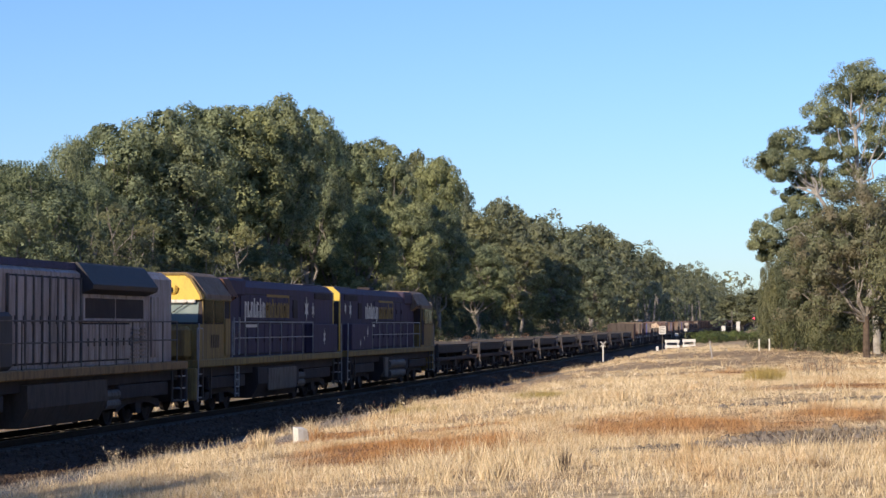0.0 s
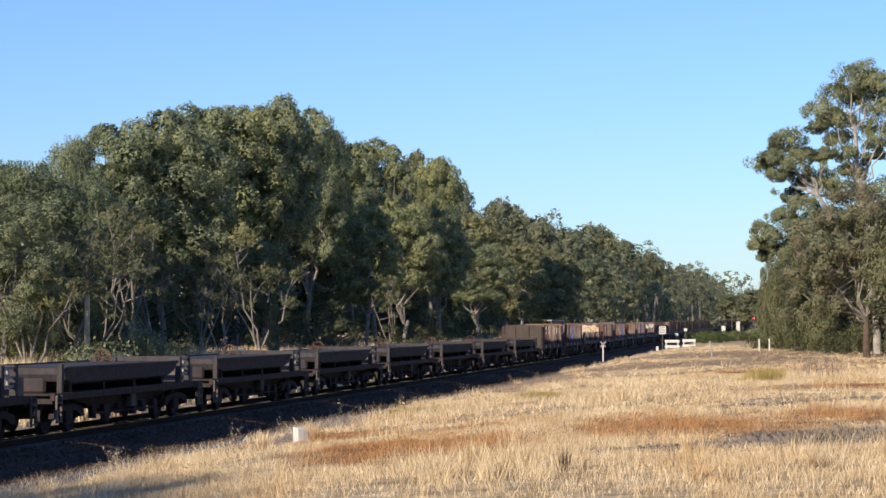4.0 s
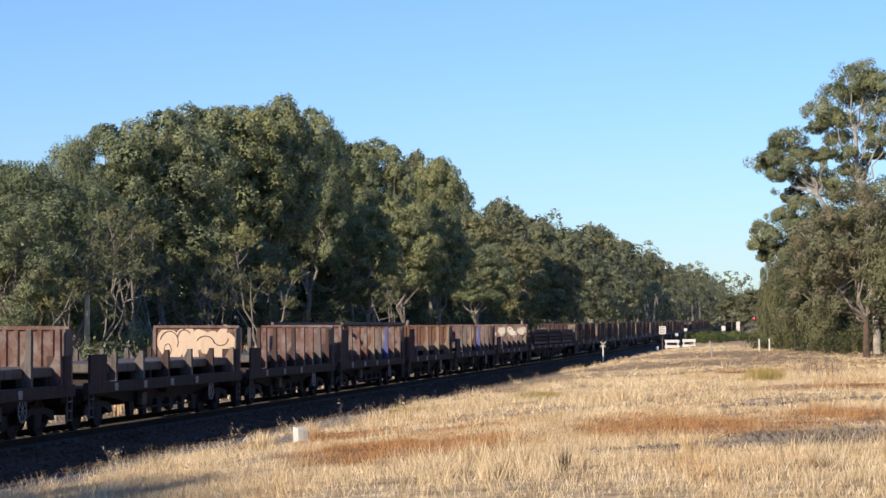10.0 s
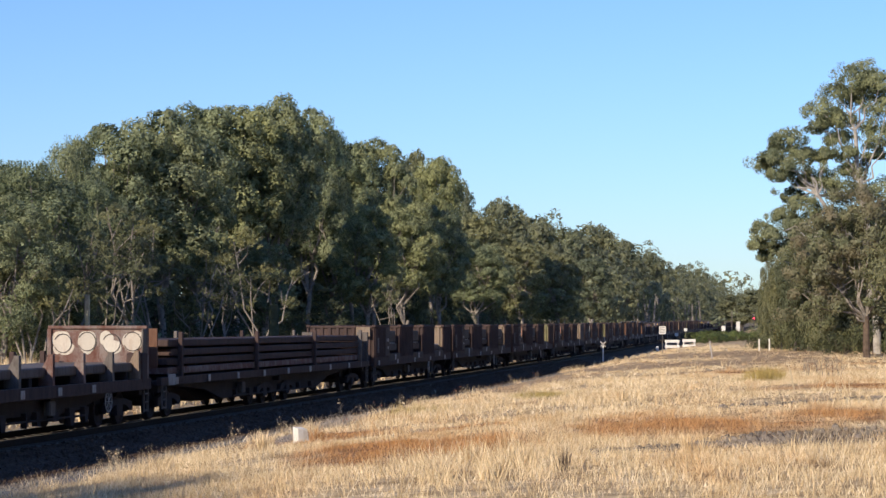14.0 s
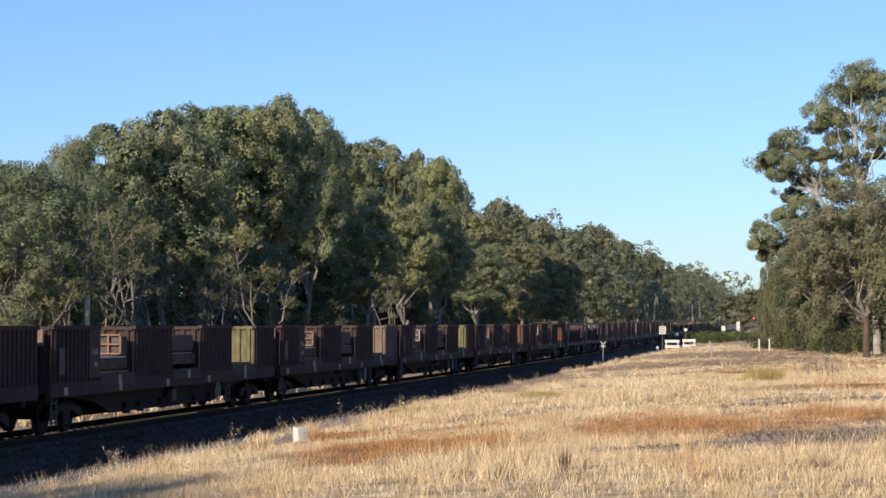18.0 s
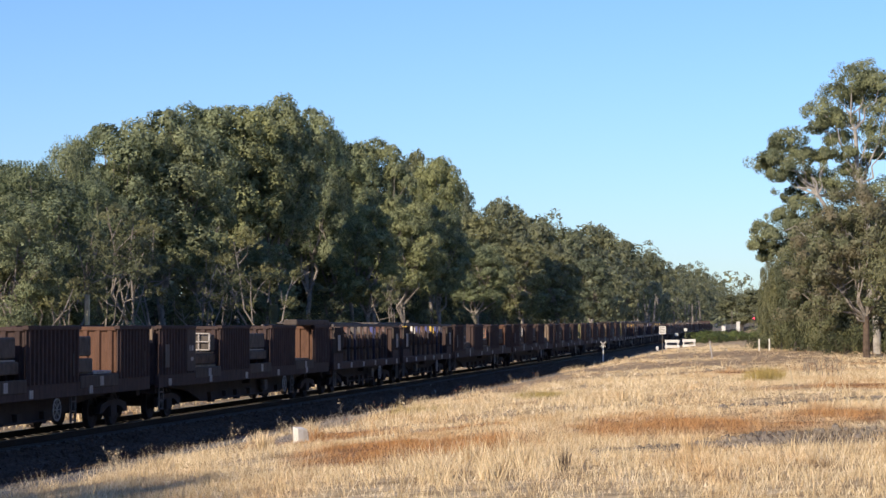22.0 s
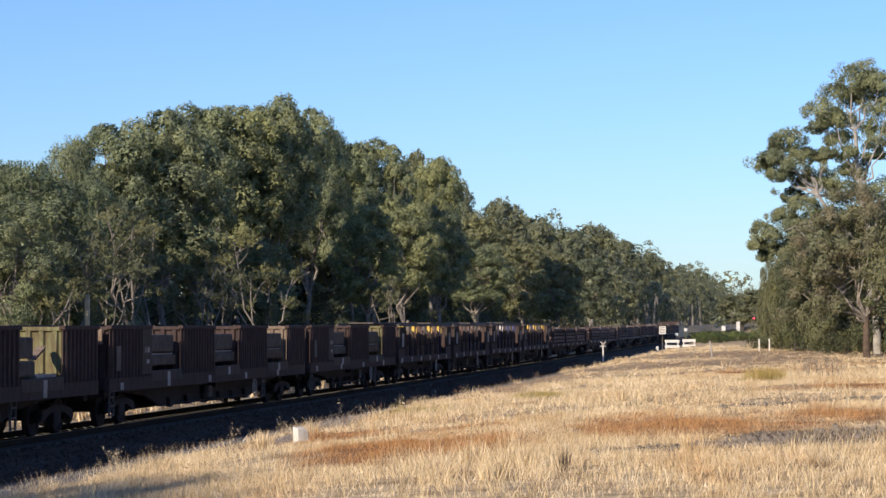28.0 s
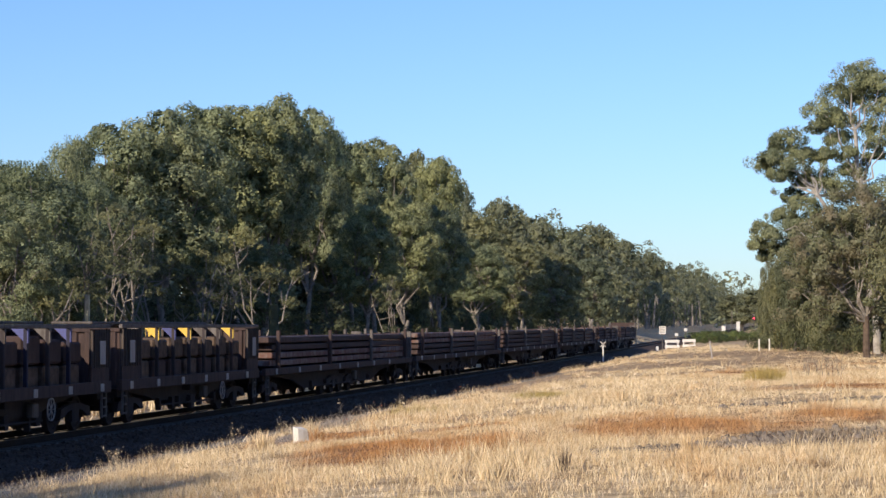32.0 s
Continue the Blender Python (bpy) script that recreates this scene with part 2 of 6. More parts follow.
RUST = painted("rusty_brown_steel", (0.092, 0.061, 0.056), (0.044, 0.032, 0.031), 0.6, 0.8)
DUSTY = painted("dusty_brown_steel", (0.115, 0.092, 0.080), (0.062, 0.048, 0.043), 0.5, 0.85)
PALE = painted("worn_pale_paint", (0.46, 0.43, 0.41), (0.20, 0.17, 0.15), 0.45, 0.75)
PINKISH = painted("pink_primer_steel", (0.36, 0.19, 0.13), (0.16, 0.09, 0.065), 0.4, 0.75)
NAVY = painted("dark_navy_paint", (0.030, 0.030, 0.062), (0.026, 0.022, 0.026), 0.5, 0.6)
RUST_LIGHT = patchy("faded_red_steel", (0.165, 0.092, 0.078), (0.25, 0.21, 0.195), (0.12, 0.05, 0.036))
CRATE_DARK = plain("dark_crate_timber", (0.130, 0.092, 0.070), 0.85, scale=4.0, spread=0.5)
CRATE_GREY = plain("grey_crate_steel", (0.120, 0.103, 0.092), 0.8, scale=4.0, spread=0.4)
RUST_ORANGE = painted("orange_brown_steel", (0.165, 0.088, 0.060), (0.085, 0.046, 0.032), 0.45, 0.8)
GREENISH = painted("faded_green_steel", (0.235, 0.235, 0.125), (0.12, 0.085, 0.05), 0.75, 0.8, grime=5.0)
TAN = painted("faded_tan_steel", (0.28, 0.215, 0.165), (0.13, 0.08, 0.05), 0.5, 0.8)
GREY_STEEL = painted("worn_grey_steel", (0.17, 0.15, 0.14), (0.06, 0.045, 0.038), 0.5, 0.7)
SOOT = painted("sooty_black_steel", (0.052, 0.043, 0.046), (0.074, 0.060, 0.058), 0.4, 0.85)
SLAB = painted("dark_grey_tub_steel", (0.090, 0.081, 0.084), (0.046, 0.040, 0.039), 0.6, 0.8, streak=0.6)
WHITE = painted("worn_white_paint", (0.78, 0.75, 0.70), (0.42, 0.36, 0.29), 0.3, 0.6)
CHALK = painted("chalky_spray_paint", (0.58, 0.53, 0.46), (0.40, 0.30, 0.24), 0.35, 0.7)
CREAM = painted("cream_spray_paint", (0.66, 0.50, 0.37), (0.50, 0.34, 0.23), 0.25, 0.6)
BLUE = painted("faded_navy_paint", (0.080, 0.064, 0.116), (0.054, 0.042, 0.058), 0.6, 0.75, streak=0.12)
STRAP_BLUE = painted("blue_paint", (0.10, 0.11, 0.28), (0.06, 0.06, 0.12), 0.35, 0.6)
# sunlit and shaded copies of one yellow paint, the light put into the colour
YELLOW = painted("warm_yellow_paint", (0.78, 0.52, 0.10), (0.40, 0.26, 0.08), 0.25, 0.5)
YELLOW_DUSTY_SHADED = painted("shaded_dusty_yellow_paint", (0.33, 0.235, 0.085), (0.14, 0.095, 0.055), 0.65, 0.7, streak=0.12)
OCHRE = painted("faded_ochre_paint", (0.33, 0.215, 0.055), (0.16, 0.11, 0.05), 0.45, 0.6)
GREY_BODY = painted("silver_grey_paint", (0.46, 0.40, 0.39), (0.13, 0.098, 0.085), 0.55, 0.6, streak=0.08)
BLUE_GREY = painted("grey_blue_paint", (0.060, 0.057, 0.066), (0.040, 0.036, 0.036), 0.4, 0.62)
WOOD = plain("weathered_timber", (0.30, 0.21, 0.14), 0.85, scale=4.0, spread=0.5)
SLEEPER = plain("concrete_sleeper", (0.16, 0.145, 0.13), 0.9, scale=5.0)
RAIL_SIDE = plain("rusty_rail", (0.036, 0.027, 0.022), 0.85, scale=8.0)
RAIL_TOP = plain("polished_rail_head", (0.14, 0.13, 0.12), 0.5, 0.7, scale=10.0, spread=0.15, relief=0.05)
HANDRAIL = painted("worn_white_handrail", (0.38, 0.38, 0.40), (0.16, 0.14, 0.13), 0.5, 0.5)
OLIVE = plain("olive_yellow_grass", (0.44, 0.33, 0.12), 0.8, scale=6.0)
DOCK = plain("rust_brown_seed", (0.26, 0.10, 0.05), 0.85, scale=6.0)
POST_WOOD = plain("grey_timber_post", (0.55, 0.45, 0.30), 0.85, scale=6.0)


def glass(name, colour, rough=0.05):
    m, t, b = material(name, rough)
    b.inputs["Base Color"].default_value = (*colour, 1)
    b.inputs["Specular IOR Level"].default_value = 0.12
    n = noise_of(t, coords(t), 3, 3)
    t.links.new(ramp(t, n, [(0.3, (rough, rough, rough)), (0.7, (rough + 0.12,) * 3)]), b.inputs["Roughness"])
    return m


GLASS = glass("dark_glass", (0.012, 0.016, 0.018))


def glow(name, colour, strength):
    m, t, b = material(name, 0.3)
    b.inputs["Base Color"].default_value = (*colour, 1)
    b.inputs["Emission Color"].default_value = (*colour, 1)
    b.inputs["Emission Strength"].default_value = strength
    return m


RED_LAMP = glow("red_signal_light", (1.0, 0.03, 0.06), 6.0)


# ---- mesh helpers ----
def link_mesh(name, verts, faces, mat, parent=None, shade=False):
    me = bpy.data.meshes.new(name)
    me.from_pydata(verts, [], faces)
    me.update()
    me.materials.append(mat)
    if shade:
        me.shade_smooth()
    ob = new(name, me)
    if parent:
        ob.parent = parent
    return ob


def part(name, bm, mat, parent=None, label=""):
    """One bmesh as one mesh object under a thing or a part."""
    me = bpy.data.meshes.new(name)
    bm.to_mesh(me)
    bm.free()
    me.materials.append(mat)
    ob = new(name, me)
    if parent:
        ob.parent = parent
    return tagged(ob, label)


def box(bm, x0, x1, y0, y1, z0, z1, bevel=0.0):
    """A box between two corners, its edges chamfered by bevel."""
    if bevel <= 0:
        vs = [bm.verts.new(p) for p in ((x0, y0, z0), (x1, y0, z0), (x1, y1, z0), (x0, y1, z0), (x0, y0, z1), (x1, y0, z1), (x1, y1, z1), (x0, y1, z1))]
        for f in ((3, 2, 1, 0), (4, 5, 6, 7), (0, 1, 5, 4), (1, 2, 6, 5), (2, 3, 7, 6), (3, 0, 4, 7)):
            bm.faces.new([vs[i] for i in f])
        return bm
    tmp = bmesh.new()
    box(tmp, x0, x1, y0, y1, z0, z1)
    bmesh.ops.bevel(tmp, geom=tmp.edges[:], offset=bevel, segments=1, affect="EDGES")
    merge(bm, tmp)
    return bm


def merge(bm, other, m=None):
    old = {}
    for v in other.verts:
        old[v] = bm.verts.new(m @ v.co if m else v.co)
    for f in other.faces:
        bm.faces.new([old[v] for v in f.verts])
    other.free()
    return bm


def prism(bm, outline, a, b, axis="x"):
    """Extrude an outline of two coordinates from a to b along x (outline y, z) or y (outline x, z)."""
    put = (lambda p, d: (d, p[0], p[1])) if axis == "x" else (lambda p, d: (p[0], d, p[1]))
    va, vb = [bm.verts.new(put(p, a)) for p in outline], [bm.verts.new(put(p, b)) for p in outline]
    n = len(outline)
    for i in range(n):
        bm.faces.new((va[i], va[(i + 1) % n], vb[(i + 1) % n], vb[i]))
    bm.faces.new(va[::-1])
    bm.faces.new(vb)
    bmesh.ops.recalc_face_normals(bm, faces=bm.faces[:])
    return bm


def tube(bm, p, q, r0, r1=None, sides=6):
    """A tapered bar from p to q."""
    p, q = Vector(p), Vector(q)
    r1 = r0 if r1 is None else r1
    d = (q - p).normalized()
    u = d.orthogonal().normalized()
    w = d.cross(u)
    rings = []
    for c, r in ((p, r0), (q, r1)):
        rings.append([bm.verts.new(c + (u * math.cos(k * math.tau / sides) + w * math.sin(k * math.tau / sides)) * r) for k in range(sides)])
    for k in range(sides):
        bm.faces.new((rings[0][k], rings[0][(k + 1) % sides], rings[1][(k + 1) % sides], rings[1][k]))
    bm.faces.new(rings[0][::-1])
    bm.faces.new(rings[1])
    return bm


def B():
    return bmesh.new()


# ---- ground: one sheet to the horizon, denser near the line and the camera ----
def ground_sheet():
    ss = [-1500, -700, -300, -120, -60, -30] + [-15 + 2.5 * i for i in range(80)] + [190 + 8 * i for i in range(30)] + [450 + 40 * i for i in range(16)] + [1150, 1400, 1800, 2600, 4000]
    rs = [-3000, -1500, -700, -300, -120, -60, -40, -30, -24, -19, -14, -10, -8, -6, -4.8, -3.9, -3.4, -2.9, -2.5, -1.9, -1.35, -0.6, 0.6, 1.35, 1.9, 2.5, 3.0, 3.5]
    rs += [3.8, 4.1, 4.4, 4.7, 4.95, 5.15, 5.3, 5.45, 5.6, 5.75, 5.9] + [6 + 0.9 * i for i in range(34)] + [38, 42, 48, 56, 70, 100, 160, 300, 700, 1500, 3000]
    verts = [ground_at(s, r) for s in ss for r in rs]
    n = len(rs)
    faces, bal = [], []
    for i in range(len(ss) - 1):
        for j in range(n - 1):
            faces.append((i * n + j, i * n + j + 1, (i + 1) * n + j + 1, (i + 1) * n + j))
    ob = link_mesh("ground", verts, faces, GROUND, shade=True)
    ob.data.materials.append(BALLAST)
    for f, (i, j) in zip(ob.data.polygons, ((i, j) for i in range(len(ss) - 1) for j in range(n - 1))):
        if rs[j] >= -4.3 and (rs[j] + rs[j + 1]) / 2 <= grass_edge(ss[i]):
            f.material_index = 1
    return tagged(ob, "dry straw-coloured grass field with a grey gravel strip by the rails", "ground", kind="structure")


ground = ground_sheet()

# ---- railway: ballast shoulders, sleepers, rails ----
def on_line(ob, s, r=0.0, z=0.0):
    p = place(s, r, z)
    ob.matrix_world = pose(p.x, p.y, p.z, 0, 0, 90 - math.degrees(HEADING))
    return ob


def railway():
    for r in (-0.7525, 0.7525):
        for name, half, z0, z1, mat in (("rail", 0.035, -0.16, -0.012, RAIL_SIDE), ("rail", 0.034, -0.012, 0.0, RAIL_TOP)):
            vs, fs = [], []
            ss = list(range(-120, 1101, 20))
            for k, s in enumerate(ss):
                for dr, dz in ((-half, z0), (half, z0), (half, z1), (-half, z1)):
                    vs.append(place(s, r + dr, dz + rise(s)))
                if k:
                    for e in range(4):
                        fs.append((4 * k - 4 + e, 4 * k - 4 + (e + 1) % 4, 4 * k + (e + 1) % 4, 4 * k + e))
            tagged(link_mesh(name, vs, fs, mat), "long steel rail with a rusty web and bright head", "rail", "rails of the track", "structure")
    track_bed = tagged(new("track_bed"), "concrete sleepers in grey crushed-stone ballast under the rails", "railway track", kind="structure")
    bm = B()
    box(bm, -0.12, 0.12, -1.25, 1.25, -0.24, -0.16, 0.02)
    first = part("sleeper", bm, SLEEPER, track_bed)
    on_line(first, 30, 0, 0)
    for k in range(1, 240):
        ob = new("sleeper", first.data)
        ob.parent = track_bed
        on_line(ob, 30 + 0.68 * k, 0, rise(30 + 0.68 * k))
    rng = np.random.default_rng(5)
    vs, fs = [], []
    for _ in range(26000):
        s = 28 + 150 * rng.random() ** 1.5
        r = rng.uniform(0.95, 5.4) if rng.random() < 0.8 else rng.uniform(-2.6, -0.9)
        p = ground_at(s, r)
        a, q = rng.uniform(0, 6.28), rng.uniform(0.025, 0.06)
        n = len(vs)
        for k in range(3):
            vs.append(p + Vector((math.cos(a + k * 2.1) * q, math.sin(a + k * 2.1) * q, -0.01)))
        vs.append(p + Vector((0, 0, q * rng.uniform(0.6, 1.2))))
        fs += [(n, n + 1, n + 3), (n + 1, n + 2, n + 3), (n + 2, n, n + 3)]
    tagged(link_mesh("gravel", vs, fs, BALLAST), "loose grey crushed stone beside the sleepers", "gravel", kind="stuff")


railway()


# ---- dry grass ----
def dry_grass():
    rng = np.random.default_rng(11)
    vs, fs = [], []
    for count, y0, y1, w, h in ((150000, 15, 45, 0.010, 0.10), (140000, 45, 95, 0.020, 0.09), (70000, 95, 230, 0.045, 0.10)):
        tufts = []
        while len(tufts) < count // 12:
            y = math.sqrt(rng.uniform(y0 * y0, y1 * y1))
            x = rng.uniform(-1, 1) * (0.225 * y + 2)
            s, r = plan_of(x, y)
            if r > grass_edge(s):
                tufts.append((s, r))
        for s, r in tufts:
            v = noise.noise(Vector((s * 0.22, r * 0.3, 1.5)))
            x, y = place(s, r).xy
            if any(((x - c[0]) / q[0]) ** 2 + ((y - c[1]) / q[1]) ** 2 < 0.8 for c, q in EARTH_PATCHES + SCRUFF_PATCHES) and rng.random() < 0.8:
                continue
            bare = noise.noise(Vector((s * 0.12 + 40, r * 0.4, 9)))
            if (bare > 0.2 and rng.random() < 0.65) or (50 < s < 72 and r < grass_edge(s) + 0.6 and rng.random() < 0.35):
                continue
            tall = h * (1.0 + 0.9 * v)
            near_edge = r < grass_edge(s) + 0.5
            reedy = 0.04 + 0.5 * max(0, noise.noise(Vector((s * 0.9, r * 0.9, 4))) - 0.15) + (0.1 if near_edge and s > 50 else 0)
            if any(((x - c[0]) / q[0]) ** 2 + ((y - c[1]) / q[1]) ** 2 < 1 for c, q in REED_CLUMPS):
                reedy = 0.42
            elif any(((x - c[0]) / q[0]) ** 2 + ((y - c[1]) / q[1]) ** 2 < 0.7 for c, q in RUST_PATCHES):
                tall, reedy = tall * 0.6, 0.02
            if near_edge and rng.random() < 0.22:
                reedy = 1.0
            if rng.random() < reedy:
                tall = h * rng.uniform(2.0, 3.8)
            n_blades = 12
            for _ in range(n_blades):
                ds, dr = rng.normal(0, 0.12, 2)
                p = ground_at(s + ds, max(3.3, r + dr)) if _ == 0 else p0 + Vector((ds, dr, 0))
                if _ == 0:
                    p0 = p
                a = rng.uniform(0, math.tau)
                hh, lean = tall * rng.uniform(0.45, 1.2), rng.normal(0, 0.5, 2)
                c, d = math.cos(a) * w * 0.5, math.sin(a) * w * 0.5
                n = len(vs)
                vs += [(p.x - c, p.y - d, p.z - 0.02), (p.x + c, p.y + d, p.z - 0.02), (p.x + lean[0] * hh, p.y + lean[1] * hh, p.z + hh)]
                fs.append((n, n + 1, n + 2))
    return tagged(link_mesh("dry_grass", vs, fs, GRASS), "sun-bleached straw-coloured grass tufts covering the field", "grass", kind="stuff")


dry_grass()


def clods():
    """Broken grey clods and stones on the bare earth."""
    rng = np.random.default_rng(19)
    vs, fs = [], []
    for centre, half in EARTH_PATCHES:
        for _ in range(260):
            a, q = rng.uniform(0, 6.28), math.sqrt(rng.random()) * 0.95
            x, y = centre[0] + half[0] * q * math.cos(a), centre[1] + half[1] * q * math.sin(a)
            p = ground_at(*plan_of(x, y))
            r = rng.uniform(0.02, 0.075) * (1.5 if rng.random() < 0.1 else 1)
            n = len(vs)
            for k in range(5):
                b = a + k * 1.2566
                vs.append(p + Vector((math.cos(b) * r * rng.uniform(0.7, 1.3), math.sin(b) * r * rng.uniform(0.7, 1.3), -0.02)))
            for k in range(3):
                b = a + k * 2.1
                vs.append(p + Vector((math.cos(b) * r * 0.5, math.sin(b) * r * 0.5, r * rng.uniform(0.5, 1.0))))
            fs += [(n, n + 1, n + 5), (n + 1, n + 2, n + 6, n + 5), (n + 2, n + 3, n + 6), (n + 3, n + 4, n + 7, n + 6), (n + 4, n, n + 5, n + 7), (n + 5, n + 6, n + 7)]
    return tagged(link_mesh("earth_clods", vs, fs, CLOD), "broken grey clods and stones on bare earth", "clods", kind="stuff")


clods()


def far_side_grass():
    """Pale grass and low weeds between the line and the trees."""
    rng = np.random.default_rng(12)
    vs, fs = [], []
    for _ in range(54000):
        s, r = (45 + 300 * rng.random() ** 1.6 if _ < 24000 else rng.uniform(62, 128)), -rng.uniform(4.5, 13.5)
        p = ground_at(s, r) if _ % 6 == 0 else p + Vector((rng.normal(0, 0.2), rng.normal(0, 0.2), 0))
        a, w, hh = rng.uniform(0, 6.28), 0.03, rng.uniform(0.25, 0.85) * (1 if r < -6.5 else 0.45)
        n = len(vs)
        vs += [(p.x - math.cos(a) * w, p.y - math.sin(a) * w, p.z - 0.05), (p.x + math.cos(a) * w, p.y + math.sin(a) * w, p.z - 0.05), (p.x + rng.normal(0, 0.12), p.y + rng.normal(0, 0.12), p.z + hh)]
        fs.append((n, n + 1, n + 2))
    return tagged(link_mesh("verge_grass", vs, fs, GRASS), "pale dry grass on the verge under the gum trees", "grass", kind="stuff")


far_side_grass()


# ---- trees ----
def leaf_mesh(name, clumps, per, size, mat, rng, droop=0.35):
    """Leaves for a crown: clumps are (centre, radii, centre of the billow they sit on); each leaf is a small blade, most of them near the clump's skin."""
    cs = np.array([c[0] for c in clumps]).repeat(per, axis=0)
    rs = np.array([c[1] for c in clumps]).repeat(per, axis=0)
    big = np.array([c[2] if len(c) > 2 else c[0] for c in clumps]).repeat(per, axis=0)
    n = len(cs)
    d = rng.normal(size=(n, 3))
    d /= np.linalg.norm(d, axis=1)[:, None]
    away = cs - big
    away /= np.linalg.norm(away, axis=1)[:, None] + 1e-6
    inner = (d * away).sum(axis=1) < -0.35
    d[inner] *= -1
    rad = rng.random(n)[:, None] ** 0.36
    rad *= 1 + 0.12 * rng.normal(size=(n, 1)) * (rng.random((n, 1)) < 0.25)
    p = cs + d * rs * rad
    out = p - big
    out /= np.linalg.norm(out, axis=1)[:, None] + 1e-6
    nor = d * 0.55 + out * 0.85 + rng.normal(size=(n, 3)) * 0.32
    nor /= np.linalg.norm(nor, axis=1)[:, None]
    ax = np.cross(nor, rng.normal(size=(n, 3)))
    ax[:, 2] -= droop
    ax /= np.linalg.norm(ax, axis=1)[:, None] + 1e-9
    side = np.cross(nor, ax)
    ln = size * rng.uniform(0.6, 1.3, (n, 1))
    v = np.stack([p - ax * ln * 0.45 + side * ln * 0.27, p - ax * ln * 0.45 - side * ln * 0.27, p + ax * ln * 0.65], axis=1).reshape(-1, 3)
    me = bpy.data.meshes.new(name)
    me.vertices.add(3 * n), me.loops.add(3 * n), me.polygons.add(n)
    me.vertices.foreach_set("co", v.ravel())
    me.loops.foreach_set("vertex_index", np.arange(3 * n, dtype=np.int32))
    me.polygons.foreach_set("loop_start", np.arange(0, 3 * n, 3, dtype=np.int32))
    me.update(calc_edges=True)
    me.materials.append(mat)
    return me


def billow(heap, rng, c, r, lobes=13, flat=0.85, puff=1.0):
    """One rounded mass of foliage: many small tufts over the upper and outer skin of a ball, ragged below."""
    c = np.array(c)
    for _ in range(lobes):
        d = rng.normal(size=3)
        d[2] = abs(d[2]) * 1.0 - 0.4
        d /= np.linalg.norm(d)
        q = r * rng.uniform(0.2, 0.4) * puff
        heap.append((c + d * r * rng.uniform(0.5, 0.92) * (1, 1, flat), (q * 1.15, q * 1.15, q * 0.85), c))


def bough(bm, p, q, r0, r1, rng, sag=0.08, steps=3, sides=6):
    """A limb from p to q in a few slightly crooked pieces."""
    pts = [Vector(p)]
    span = Vector(q) - Vector(p)
    for k in range(1, steps):
        j = Vector(rng.normal(0, sag * span.length, 3))
        pts.append(Vector(p) + span * (k / steps) + j)
    pts.append(Vector(q))
    for k in range(steps):
        a, b = k / steps, (k + 1) / steps
        tube(bm, pts[k], pts[k + 1], r0 + (r1 - r0) * a, r0 + (r1 - r0) * b, sides)


def head(heap, rng, c, r, tufts=11, flat=0.9):
    """One rounded leafy head: tufts laid evenly over the upper skin of a ball, a few hanging below."""
    c = np.array(c)
    spin = rng.uniform(0, 6.28)
    for k in range(tufts):
        z = 1 - 1.55 * (k + 0.5) / tufts
        a = spin + k * 2.39996 + rng.uniform(-0.3, 0.3)
        ring = math.sqrt(max(0.0, 1 - z * z))
        d = np.array((math.cos(a) * ring, math.sin(a) * ring, z * flat))
        q = r * rng.uniform(0.36, 0.52)
        heap.append((c + d * r * rng.uniform(0.58, 0.74), (q, q, q * rng.uniform(0.85, 1.15)), c))


def gum_meshes(seed, h=18.0, width=9.0, base=0.3, heads=34, per=100, size=0.26, mat=None, limbs=7, tufts=11, lump=0.155):
    """Trunk and crown meshes of one gum tree, and its height: rounded leafy heads over a domed crown, each on its own limb."""
    rng = np.random.default_rng(seed)
    bm = B()
    fork = h * rng.uniform(0.16, 0.26)
    bough(bm, (0, 0, -0.4), (rng.normal(0, 0.25), rng.normal(0, 0.25), fork), 0.26, 0.2, rng, 0.02, 3, 9)
    heap, seats = [], []
    zc, half = h * (1 + base) / 2, h * (1 - base) / 2
    for k in range(heads):
        # spread over the dome, the top closed, the lower skirt looser and more broken
        z = 1 - 1.8 * (k + 0.5) / heads
        a = k * 2.39996 + rng.uniform(-0.5, 0.5)
        ring = math.sqrt(max(0.0, 1 - z * z)) ** 0.8 * rng.uniform(0.7, 1.0)
        r = width * lump * rng.uniform(0.72, 1.3)
        w = width * 0.5 - r * 0.7
        c = np.array((math.cos(a) * ring * w, math.sin(a) * ring * w, zc + (z + rng.uniform(-0.09, 0.07)) * (half - r * 0.6)))
        seats.append(c)
        head(heap, rng, c, r, tufts)
    stems = []
    for k in range(limbs):
        a = math.tau * k / limbs + rng.uniform(-0.4, 0.4)
        q = Vector((math.cos(a) * width * 0.2, math.sin(a) * width * 0.2, h * rng.uniform(0.5, 0.68)))
        bough(bm, (0, 0, fork * rng.uniform(0.8, 1.0)), q, 0.13, 0.075, rng, 0.05, 4, 7)
        stems.append(q)
    for c in seats:
        c = Vector(c)
        q = min(stems, key=lambda p: (p - c).length)
        o = Vector((0, 0, fork)).lerp(q, rng.uniform(0.55, 1.0))
        bough(bm, o, c, 0.07, 0.022, rng, 0.06, 2, 4)
    core = []
    for k in range(20):
        c = np.array((rng.normal(0, width * 0.11), rng.normal(0, width * 0.11), zc + rng.uniform(-0.7, 0.55) * half))
        core.append((c, (width * 0.16,) * 3))
    wood = bpy.data.meshes.new("trunk")
    bm.to_mesh(wood)
    bm.free()
    wood.materials.append(BARK)
    crown = leaf_mesh("crown", heap, per, size, mat or LEAF, rng)
    n = len(crown.vertices)
    co = np.empty(3 * n)
    crown.vertices.foreach_get("co", co)
